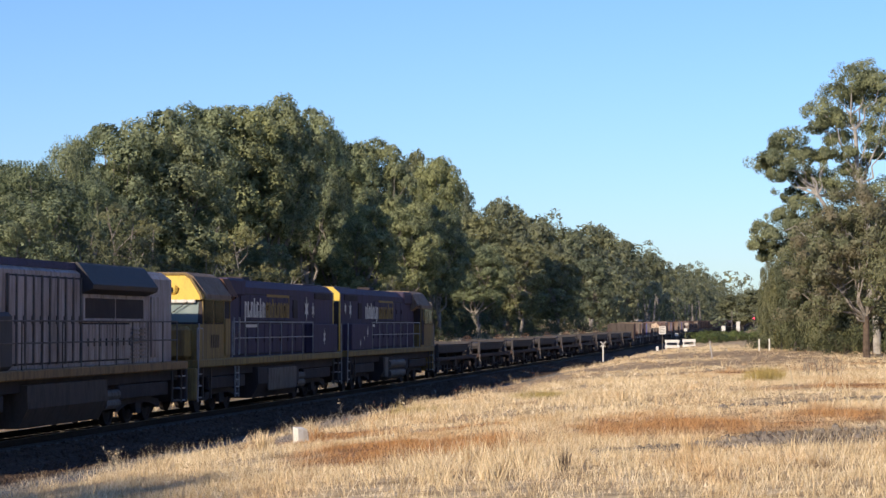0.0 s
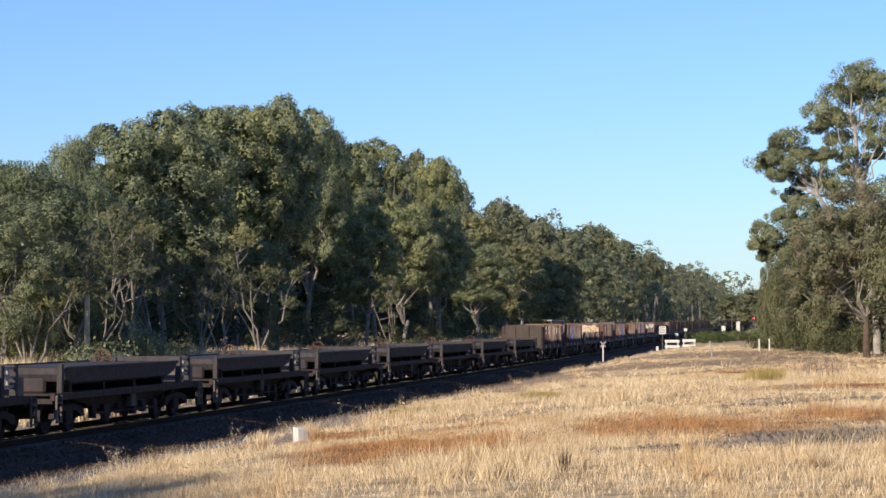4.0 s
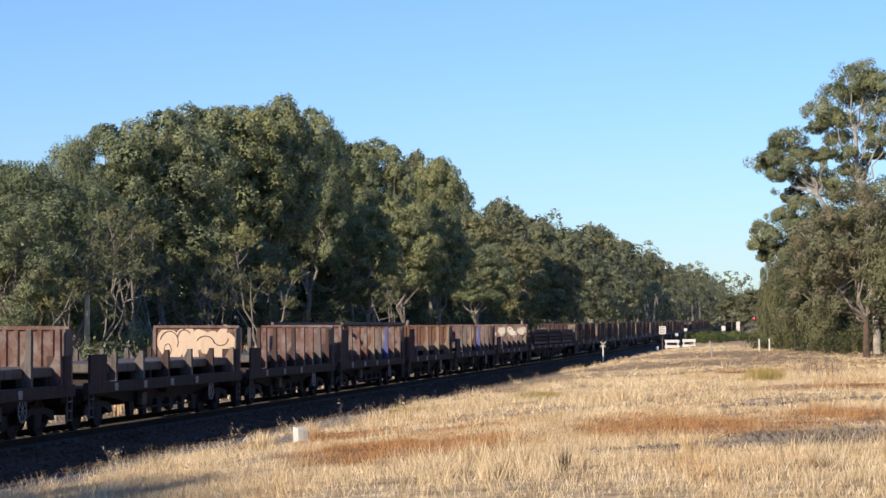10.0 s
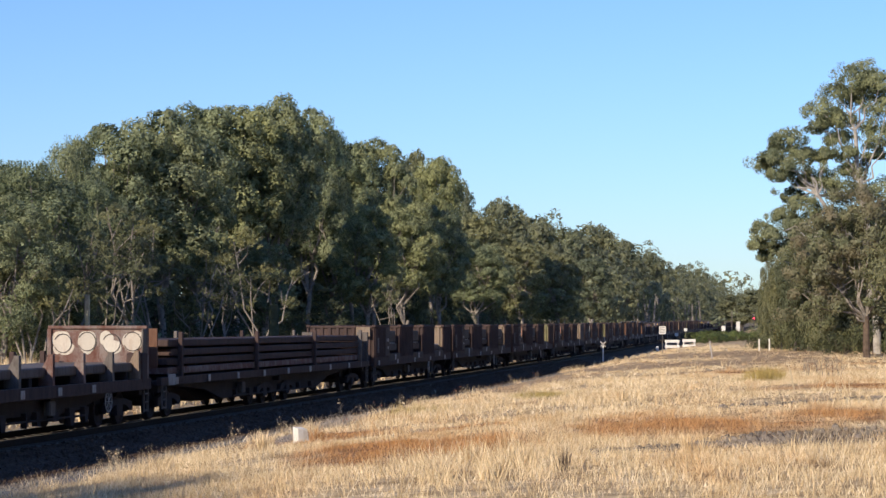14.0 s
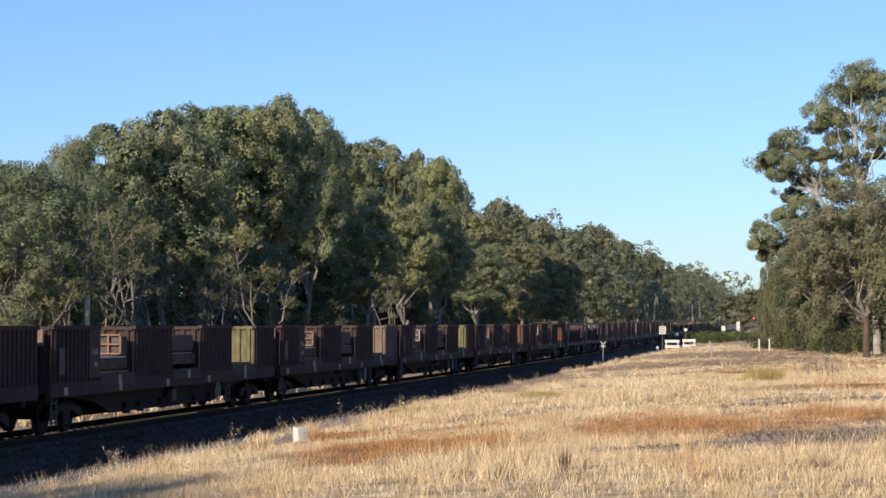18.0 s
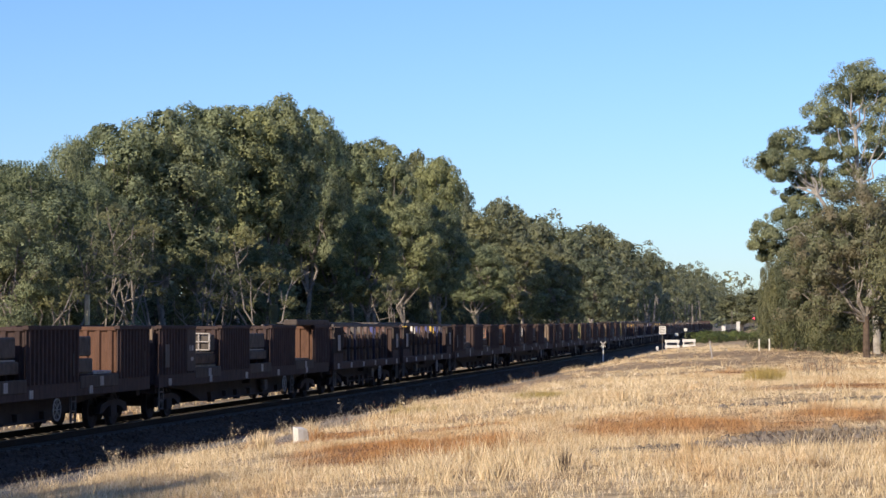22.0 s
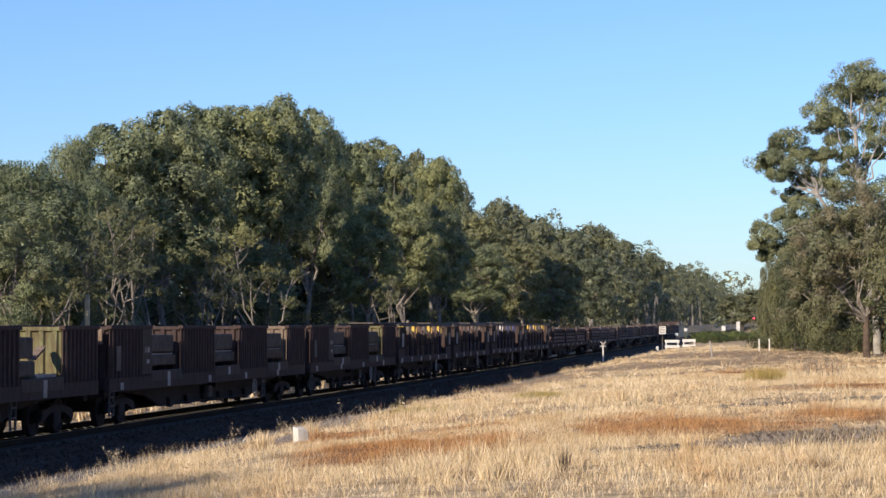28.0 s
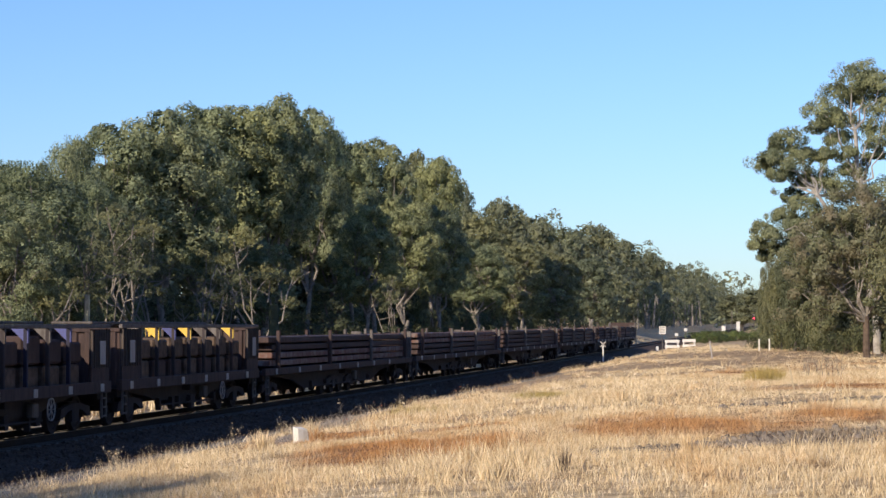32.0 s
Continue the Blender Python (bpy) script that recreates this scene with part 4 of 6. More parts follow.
tussock(bearing(996, 28.0), 0.30, 0.07, BARK_DARK, "charred dark tussock in the dry grass", 601, 60)
for k, (px, y, tall) in enumerate(((905, 34.0, 0.45), (840, 31.0, 0.36), (930, 29.0, 0.38), (872, 27.0, 0.34), (1225, 30.0, 0.3), (1100, 58.0, 0.4), (1330, 60.0, 0.4), (560, 50.0, 0.35), (470, 46.5, 0.4))):
    tussock(bearing(px, y), tall, 0.16, GRASS, "tall bleached tussock standing over the short grass", 610 + k)
for k in range(7):
    tussock(bearing(1333 + 6.5 * k, 74 + 1.5 * math.sin(k * 2.6)), 0.5, 0.3, OLIVE, "low olive-yellow tussock in the dry grass", 630 + k, 150)


# ---- line-side posts and signs ----
def post(name, label, category, p, tall, half, mat, lean=(0, 0), group=""):
    e = tagged(new(name), label, category, group)
    e.matrix_world = pose(p.x, p.y, p.z, *lean)
    b = B()
    box(b, -half, half, -half, half, -0.3, tall, half * 0.3)
    part("shaft", b, mat, e)
    return e


def crossing_marker():
    p = bearing(1067, 178)
    e = post("whistle_post", "small white post with crossed boards beside the rails", "railway marker", p, 1.45, 0.05, WHITE)
    for a in (45, -45):
        b = B()
        box(b, -0.3, 0.3, -0.09, -0.06, -0.055, 0.055, 0.01)
        ob = part("cross_board", b, PALE, e)
        ob.matrix_local = pose(0, 0.02 if a > 0 else 0, 1.45, 0, a, 0)


def road_sign():
    p = bearing(1172, 196)
    e = post("road_sign", "square grey-white sign on a thin steel post", "road sign", p, 1.75, 0.035, GREY_STEEL)
    b = B()
    box(b, -0.3, 0.3, -0.07, -0.05, 1.72, 2.42, 0.02)
    plate = part("sign_plate", b, WHITE, e)
    for z in (1.84, 1.98, 2.12, 2.26):
        b = B()
        box(b, -0.2, 0.2, -0.076, -0.071, z, z + 0.05)
        part("text_bar", b, GREY_STEEL, plate)


def barriers():
    for px, y, w, lean in ((1189, 246, 0.82, 0), (1219, 246, 0.74, 0)):
        p = bearing(px, y)
        e = tagged(new("crossing_barrier"), "white-painted timber barrier at the road crossing", "barrier", "barriers at the crossing")
        e.matrix_world = Matrix.Translation(p - Vector((0, 0, 0.22 if px > 1200 else 0.0)))
        for x in (-w * 0.8, w * 0.8):
            b = B()
            box(b, x - 0.07, x + 0.07, -0.07, 0.07, -0.3, 1.0, 0.02)
            part("post", b, WHITE, e)
        for z in (0.12, 0.72):
            b = B()
            box(b, -w, w, -0.12, -0.075, z, z + 0.32, 0.02)
            part("board", b, WHITE, e)
    p = bearing(1163, 240)
    post("kerb_post", "short white post beside the crossing", "post", p, 0.5, 0.14, WHITE)


def signals():
    p = bearing(1334, 400)
    e = tagged(new("railway_signal"), "tall dark signal post showing a red light", "railway signal")
    e.matrix_world = Matrix.Translation(p)
    b = B()
    tube(b, (0, 0, -0.3), (0, 0, 3.3), 0.09, 0.07, 8)
    part("mast", b, GREY_STEEL, e)
    b = B()
    box(b, -0.32, 0.32, -0.1, 0.12, 2.5, 3.8, 0.06)
    part("signal_head", b, SOOT, e)
    b = B()
    tube(b, (0, -0.11, 2.95), (0, -0.2, 2.95), 0.16, 0.16, 14)
    part("red_lens", b, RED_LAMP, e, "glowing red lens")
    b = B()
    tube(b, (0, -0.11, 3.55), (0, -0.2, 3.55), 0.15, 0.15, 12)
    part("marker_lens", b, WHITE, e)
    for px, y, w, h in ((1280, 400, 0.34, 2.0), (1306, 380, 0.3, 2.35), (1307, 378, 0.22, 1.2)):
        g = bearing(px, y)
        e = tagged(new("equipment_cabinet"), "white metal equipment cabinet beside the line", "cabinet", "line-side cabinets")
        e.matrix_world = Matrix.Translation(g)
        b = B()
        box(b, -w, w, -w, w, -0.2, h, 0.05)
        part("cabinet_body", b, WHITE, e)
        b = B()
        box(b, -w - 0.06, w + 0.06, -w - 0.06, w + 0.06, h, h + 0.07, 0.02)
        part("cabinet_roof", b, WHITE, e)
    g = bearing(1295, 420)
    post("signal_mast", "thin grey mast beside the line", "mast", g, 4.6, 0.07, GREY_STEEL)
    for px, y, h in ((1213, 300, 1.9), (1197, 300, 1.3)):
        e = post("marker_post", "grey post with a small white box", "post", bearing(px, y), h, 0.05, GREY_STEEL, group="marker posts")
        b = B()
        box(b, -0.22, 0.22, -0.12, 0.12, h - 0.1, h + 0.3, 0.03)
        part("box", b, WHITE, e)


crossing_marker(), road_sign(), barriers(), signals()
post("fence_post", "leaning pale timber fence post in the dry grass", "post", bearing(1260, 150), 1.2, 0.045, PALE, (0, -9, 20))
for px in (1343, 1361):
    post("guide_post", "short white post at the foot of the scrub", "post", bearing(px, 178), 1.0, 0.05, WHITE, group="guide posts")
post("marker_post", "yellowish timber post between the line and the trees", "post", ground_at(*plan_of(-0.1615 * 92, 92)), 3.35, 0.1, STRAW_WOOD)
post("fence_post", "thin timber stake in the dry grass", "post", bearing(1405, 60), 0.75, 0.012, POST_WOOD, (4, -14, 0))


def cable_marker():
    p = bearing(534, 48.8)
    e = tagged(new("concrete_marker"), "small tilted pale concrete block in the grass", "marker block")
    e.matrix_world = pose(p.x, p.y, p.z + 0.04, 8, -9, 32) @ Matrix.Scale(1.2, 4)
    b = B()
    box(b, -0.13, 0.13, -0.1, 0.1, -0.1, 0.26, 0.01)
    for v in b.verts:
        if v.co.z > 0.2:
            v.co.x = v.co.x * 0.75 - 0.015
            v.co.z -= 0.04 if v.co.x > 0 else 0.0
    part("block", b, WHITE, e)


cable_marker()


def speed_board():
    p = ground_at(*plan_of((430 - 784) / 3897 * 101, 101))
    e = post("arrow_board", "small white arrow board on a post beyond the rails", "railway marker", p, 1.42, 0.04, GREY_STEEL)
    b = B()
    prism(b, [(-0.26, 1.32), (0.14, 1.32), (0.3, 1.47), (0.14, 1.62), (-0.26, 1.62)], -0.09, -0.06, "y")
    part("board", b, WHITE, e)


speed_board()


def broken_trunk(name, label, px, r, top, radius, mat):
    q = (px - 784) / 3897
    y = (OFFSET - r) / math.cos(HEADING) / (math.tan(HEADING) - q)
    g = bearing(px, y)
    tall = (576 - top) / 3897 * y + EYE[2] - g.z
    rng = np.random.default_rng(px)
    bm = B()
    bough(bm, (0, 0, -0.3), (rng.normal(0, 0.05), rng.normal(0, 0.05), tall), radius * 1.15, radius * 0.85, rng, 0.008, 4, 9)
    e = tagged(part(name, bm, mat), label, name.replace("_", " "))
    e.matrix_world = Matrix.Translation(g)


broken_trunk("tree_stump", "tall broken tree stump, mossy green", 484, -10.0, 540, 0.3, MOSS)

# ---- the train: x runs back along the train, the side towards the field is -y, z = 0 is the rail top ----
MESHES = {}


def shared(key, name, build, mat, parent, at=None, label=""):
    """A part whose mesh is built once and then shared by all alike parts."""
    if key not in MESHES:
        bm = B()
        build(bm)
        me = bpy.data.meshes.new(name)
        bm.to_mesh(me)
        bm.free()
        me.materials.append(mat)
        MESHES[key] = me
    ob = new(name, MESHES[key])
    ob.parent = parent
    if at:
        ob.matrix_local = Matrix.Translation(at)
    return tagged(ob, label)


def solid(name, mat, parent, *boxes, bevel=0.012, label=""):
    b = B()
    for c in boxes:
        box(b, *c, bevel)
    return part(name, b, mat, parent, label)


def lathe(bm, profile, y_axis_at, sides=14):
    """Turn a profile of (radius, y) about the y axis through (x, z)."""
    cx, cz = y_axis_at
    rings = []
    for r, y in profile:
        rings.append([bm.verts.new((cx + r * math.cos(k * math.tau / sides), y, cz + r * math.sin(k * math.tau / sides))) for k in range(sides)])
    for a, b in zip(rings, rings[1:]):
        for k in range(sides):
            bm.faces.new((a[k], a[(k + 1) % sides], b[(k + 1) % sides], b[k]))
    bm.faces.new(rings[0][::-1])
    bm.faces.new(rings[-1])


def wheelset_mesh(radius):
    def build(bm):
        tube(bm, (0, -0.95, radius), (0, 0.95, radius), 0.075, 0.075, 8)
        for sgn in (-1, 1):
            y = 0.75 * sgn
            prof = [(radius + 0.03, y - 0.07 * sgn), (radius + 0.03, y - 0.045 * sgn), (radius, y - 0.04 * sgn), (radius - 0.005, y + 0.07 * sgn), (radius - 0.09, y + 0.07 * sgn), (radius - 0.12, y + 0.03 * sgn), (0.17, y + 0.02 * sgn), (0.13, y + 0.09 * sgn)]
            lathe(bm, prof, (0, radius))
            tube(bm, (0, y + 0.09 * sgn, radius), (0, y + 0.27 * sgn, radius), 0.12, 0.11, 8)
    return build


def bogie(parent, x, axles=2, base=1.78, radius=0.46, mat=None):
    mat = mat or SOOT
    half = base * (axles - 1) / 2

    def frame_mesh(bm):
        for sgn in (-1, 1):
            y = 0.98 * sgn
            a, b = min(y, y + 0.14 * sgn), max(y, y + 0.14 * sgn)
            prism(bm, [(-half - 0.3, 0.4), (-half - 0.2, 0.62), (-half * 0.5, 0.73), (half * 0.5, 0.73), (half + 0.2, 0.62), (half + 0.3, 0.4), (half + 0.1, 0.38), (half * 0.6, 0.55), (0.27, 0.58), (0.24, 0.28), (-0.24, 0.28), (-0.27, 0.58), (-half * 0.6, 0.55), (-half - 0.1, 0.38)], a, b, "y")
            for k in (-0.16, 0.0, 0.16):
                tube(bm, (k, y + 0.06 * sgn, 0.3), (k, y + 0.06 * sgn, 0.6), 0.07, 0.07, 7)
        box(bm, -0.2, 0.2, -1.0, 1.0, 0.5, 0.78, 0.03)
    bg = shared(("bogie", axles, base, radius, mat.name), "bogie", frame_mesh, mat, parent, (x, 0, 0))
    for k in range(axles):
        shared(("wheels", radius, mat.name), "wheelset", wheelset_mesh(radius), mat, bg, (-half + base * k, 0, 0))
    return bg


def couplers(parent, half):
    def build(bm):
        box(bm, -0.32, 0.32, -0.07, 0.07, 0.74, 0.94, 0.02)
        box(bm, 0.2, 0.42, -0.14, 0.14, 0.7, 0.98, 0.03)
        tube(bm, (0.0, 0.35, 0.85), (0.35, 0.3, 0.45), 0.025, 0.025, 5)
    for sgn in (-1, 1):
        ob = shared("coupler", "coupler", build, SOOT, parent)
        ob.matrix_local = pose((half - 0.42) * sgn, 0, 0, 0, 0, 0 if sgn > 0 else 180)


def brake_wheel(parent, x, z=0.72):
    def build(bm):
        n = 18
        for k in range(n):
            a, b = k * math.tau / n, (k + 1) * math.tau / n
            tube(bm, (0.27 * math.cos(a), 0, 0.27 * math.sin(a)), (0.27 * math.cos(b), 0, 0.27 * math.sin(b)), 0.02, 0.02, 4)
        for k in range(4):
            a = k * math.pi / 4
            tube(bm, (-0.27 * math.cos(a), 0, -0.27 * math.sin(a)), (0.27 * math.cos(a), 0, 0.27 * math.sin(a)), 0.012, 0.012, 4)
    return shared("brake_wheel", "brake_wheel", build, PALE, parent, (x, -1.42, z), "pale spoked hand-brake wheel")


def step_ladder(parent, x, z0=0.32, z1=1.0, mat=None):
    def build(bm):
        for dx in (-0.17, 0.17):
            box(bm, dx - 0.025, dx + 0.025, -0.025, 0.025, z0, z1)
        for k in range(3):
            z = z0 + 0.03 + k * (z1 - z0) / 3
            box(bm, -0.17, 0.17, -0.03, 0.03, z, z + 0.035)
    m = mat or GREY_STEEL
    return shared(("steps", z0, z1, m.name), "step_ladder", build, m, parent, (x, -1.4, 0))


def underframe(parent, half, z0=0.78, z1=1.0, mat=None, clutter=0):
    """Centre sill, shallow trusses, and the brake gear that hangs between the bogies."""
    rng = random.Random(clutter * 7 + round(half * 100))
    mat = mat or SOOT
    long = half > 9
    low, run = (0.30, 0.5) if long else (0.48, 0.42)
    b = B()
    prism(b, [(-half, z1), (-half, z0), (-half * (run + 0.1), z0 - 0.06), (-half * run, low), (half * run, low), (half * (run + 0.1), z0 - 0.06), (half, z0), (half, z1)], -0.34, 0.34, "y")
    part("centre_sill", b, mat, parent)
    for y in (-1.0, 0.9):
        b = B()
        prism(b, [(-half * 0.9, z1 - 0.02), (-half * (run + 0.1), 0.72), (-half * (run - 0.04), low + 0.06), (half * (run - 0.04), low + 0.06), (half * (run + 0.1), 0.72), (half * 0.9, z1 - 0.02)], y, y + 0.1, "y")
        part("truss_plate", b, mat, parent)
    solid("underframe", mat, parent, (-half + 0.5, half - 0.5, -1.2, 1.2, z1 - 0.06, z1 - 0.02), (-half + 0.1, -half + 0.4, -1.25, 1.25, z0, z1), (half - 0.4, half - 0.1, -1.25, 1.25, z0, z1), (-0.15, 0.15, -1.25, 1.25, z0, z1))
    b = B()
    box(b, -0.9, 0.5, -0.95, -0.35, 0.36, 0.8, 0.05)
    part("brake_gear", b, mat, parent)
    b = B()
    tube(b, (1.0, -0.7, 0.52), (2.1, -0.7, 0.52), 0.22, 0.22, 12)
    part("air_tank", b, mat, parent)
    # hangers, levers and a small valve box along the near side
    for k in range(6):
        x = half * (-0.46 + 0.92 * (k + 0.5) / 6) + rng.uniform(-0.3, 0.3)
        w, low = rng.uniform(0.06, 0.28), rng.uniform(0.16, 0.34) if not long else rng.uniform(0.3, 0.4)
        b = B()
        prism(b, [(x - w, 0.62), (x - w * 0.5, low), (x + w * 0.7, low), (x + w, 0.62)], -1.12, -0.98, "y")
        part("brake_hanger", b, mat, parent)
    b = B()
    tube(b, (-half * 0.4, -1.1, 0.42), (half * 0.4, -1.1, 0.40), 0.03, 0.03, 6)
    part("brake_rod", b, mat, parent)
    x = rng.uniform(-0.35, 0.35) * half
    solid("valve_box", GREY_STEEL, parent, (x - 0.2, x + 0.2, -1.28, -1.1, 0.5, 0.86), bevel=0.03)


def plates(parent, xs, z, mat=None):
    """Small pale plates along a sill."""
    for x in xs:
        shared("plate", "tie_plate", lambda bm: box(bm, -0.13, 0.13, -0.012, 0.012, -0.1, 0.1, 0.004), mat or PALE, parent, (x, -1.468, z), "pale worn plate")


def corrugated(bm, a0, a1, at, z0, z1, pitch, depth, side, axis="x"):
    """One upright sheet of pressed steel along x or y, its ridges standing depth proud on the given side."""
    n = max(2, round((a1 - a0) / pitch))
    w = (a1 - a0) / n
    front = []
    for k in range(n):
        for f, d in ((0.0, 0), (0.18, 0), (0.3, 1), (0.62, 1), (0.74, 0)):
            front.append((a0 + (k + f) * w, at + side * (0.015 + depth * d)))
    front.append((a1, at + side * 0.015))
    back = [(p[0], at - side * 0.015) for p in front]
    put = (lambda p, z: (p[0], p[1], z)) if axis == "x" else (lambda p, z: (p[1], p[0], z))
    rows = [[bm.verts.new(put(p, z)) for p in line] for line in (front, back) for z in (z0, z1)]
    f0, f1, b0, b1 = rows
    for k in range(len(front) - 1):
        for p, q in ((f0, f1), (b1, b0), (f1, b1), (b0, f0)):
            bm.faces.new((p[k], p[k + 1], q[k + 1], q[k]))
    bm.faces.new((f0[0], f1[0], b1[0], b0[0]))
    bm.faces.new((f0[-1], b0[-1], b1[-1], f1[-1]))
    bmesh.ops.recalc_face_normals(bm, faces=bm.faces[:])


def ribbed_side(e, x0, x1, y, z0, z1, pitch, depth, face, mat, label=""):
    """A ribbed side panel with its top and bottom rails."""
    b = B()
    corrugated(b, x0, x1, y, z0, z1, pitch, depth, face)
    p = part("side_panel", b, mat, e, label)
    solid("top_rail", mat, p, (x0 - 0.04, x1 + 0.04, y - 0.08, y + 0.08, z1 - 0.07, z1 + 0.03))
    return p


def cross_panel(e, name, x, z0, z1, mat, half=1.36, label="", pitch=0.34):
    """A corrugated wall across the wagon, its ridges towards -x, with a capping rail."""
    b = B()
    corrugated(b, -half, half, x, z0, z1, pitch, 0.06, -1, "y")
    p = part(name, b, mat, e, label)
    solid("capping", mat, p, (x - 0.09, x + 0.05, -half - 0.03, half + 0.03, z1 - 0.08, z1 + 0.02))
    return p


def bubble(bm, x, y, z, ry, rz, turn=0.0, sides=20):
    """A flat rounded blot of spray paint on a bulkhead, towards -x."""
    ring = []
    for k in range(sides):
        a = k * math.tau / sides
        u, w = ry * math.cos(a), rz * math.sin(a) * (1 + 0.12 * math.sin(3 * a + turn))
        ring.append((y + u * math.cos(turn) - w * math.sin(turn), z + u * math.sin(turn) + w * math.cos(turn)))
    front, back = [bm.verts.new((x - 0.006, *p)) for p in ring], [bm.verts.new((x, *p)) for p in ring]
    bm.faces.new(front)
    for k in range(sides):
        bm.faces.new((front[k], back[k], back[(k + 1) % sides], front[(k + 1) % sides]))
    bmesh.ops.recalc_face_normals(bm, faces=bm.faces[:])


def arc(bm, x, y, z, ry, rz, a0, a1, wide=0.014, steps=14):
    for k in range(steps):
        a, b = a0 + (a1 - a0) * k / steps, a0 + (a1 - a0) * (k + 1) / steps
        ps = [(ry + d, rz + d, c) for d, c in ((-wide, a), (wide, a), (wide, b), (-wide, b))]
        bm.faces.new([bm.verts.new((x, y + p * math.cos(c), z + q * math.sin(c))) for p, q, c in ps])


# -- low tub wagon --
def tub_wagon(L):
    e = new("tub_wagon")
    h = L / 2
    underframe(e, h - 0.75)
    couplers(e, h)
    bogie(e, -h + 2.5), bogie(e, h - 2.5)
    for y in (-1.36, 1.24):
        solid("side_sill", RUST, e, (-h + 0.7, h - 0.7, y, y + 0.12, 0.86, 1.04))
    solid("deck", SOOT, e, (-h + 0.7, h - 0.7, -1.24, 1.24, 0.98, 1.03))
    x0, x1 = -h + 1.6, h - 3.1
    b = B()
    # tub: sloping sides, ends rounded up
    sect = [(-1.34, 1.64), (-1.30, 1.27), (-1.05, 1.2), (1.05, 1.2), (1.30, 1.27), (1.34, 1.64)]
    rings = []
    for x, k in ((x0, 0.35), (x0 + 0.12, 0.75), (x0 + 0.45, 1.0), (x1 - 0.9, 1.0), (x1 - 0.3, 0.7), (x1, 0.2)):
        rings.append([b.verts.new((x, y, 1.64 - (1.64 - z) * k)) for y, z in sect])
    for p, q in zip(rings, rings[1:]):
        for i in range(5):
            b.faces.new((p[i], p[i + 1], q[i + 1], q[i]))
    b.faces.new(rings[0])
    b.faces.new(rings[-1][::-1])
    b.faces.new([r[0] for r in rings] + [r[-1] for r in rings[::-1]])
    bmesh.ops.recalc_face_normals(b, faces=b.faces[:])
    part("tub", b, SLAB, e, "dark grey steel tub, rounded at its ends")
    for y in (-1.36, 1.3):
        solid("rim", SLAB, e, (x0, x1, y, y + 0.06, 1.6, 1.68))
    for k in range(4):
        x = x0 + 0.9 + k * (x1 - x0 - 1.8) / 3
        solid("saddle", SOOT, e, (x - 0.1, x + 0.1, -1.15, 1.15, 1.03, 1.3))
    solid("end_plate", SOOT, e, (x0 - 0.3, x0 - 0.14, -0.9, 0.9, 1.02, 1.4), bevel=0.06)
    for y in (-1.34, 1.2):
        solid("end_post", SLAB, e, (x0 - 0.32, x0 - 0.16, y, y + 0.14, 0.98, 1.74))
    for x in (x1 + 0.35, x1 + 1.25):
        for y in (-1.34, 1.18):
            solid("end_post", SLAB, e, (x - 0.09, x + 0.09, y, y + 0.16, 0.98, 1.78))
    for y in (-1.3, 1.22):
        solid("end_grille", PALE, e, (x1 + 0.4, x1 + 1.2, y, y + 0.05, 1.68, 1.76), (x1 + 0.4, x1 + 1.2, y, y + 0.05, 1.48, 1.54), (x1 + 0.4, x1 + 1.2, y, y + 0.05, 1.26, 1.33), (x1 + 0.76, x1 + 0.84, y, y + 0.05, 1.3, 1.7), bevel=0.006)
    solid("end_crossbar", SLAB, e, (x1 + 1.2, x1 + 1.32, -1.3, 1.3, 1.64, 1.78), (x1 + 0.3, x1 + 0.4, -1.3, 1.3, 1.64, 1.76))
    solid("hatch_box", GREY_STEEL, e, (x1 + 1.5, x1 + 2.1, -1.2, -0.3, 1.03, 1.5), bevel=0.03)
    for y, z in ((0.95, 1.74), (-1.0, 0.72)):
        # one hand wheel above the far end, one below the near sill
        def wheel(bm):
            for k in range(16):
                a, c = k * math.tau / 16, (k + 1) * math.tau / 16
                tube(bm, (0, 0.26 * math.cos(a), 0.26 * math.sin(a)), (0, 0.26 * math.cos(c), 0.26 * math.sin(c)), 0.022, 0.022, 4)
            for k in range(3):
                a = k * math.pi / 3 + 0.3
                tube(bm, (0, -0.26 * math.cos(a), -0.26 * math.sin(a)), (0, 0.26 * math.cos(a), 0.26 * math.sin(a)), 0.014, 0.014, 4)
            tube(bm, (0, 0, 0), (0, 0.02, -0.5 if z > 1 else 0.3), 0.025, 0.025, 5)
        shared(("hand_wheel", z > 1), "hand_wheel", wheel, RUST_ORANGE, e, (x1 + (0.1 if z > 1 else -1.2), y, z), "rust-red spoked hand wheel")
    step_ladder(e, -h + 0.9), step_ladder(e, h - 0.9)
    return tagged(e, "low dark railway wagon carrying a long grey steel tub", "railway wagon", "wagons of the train")


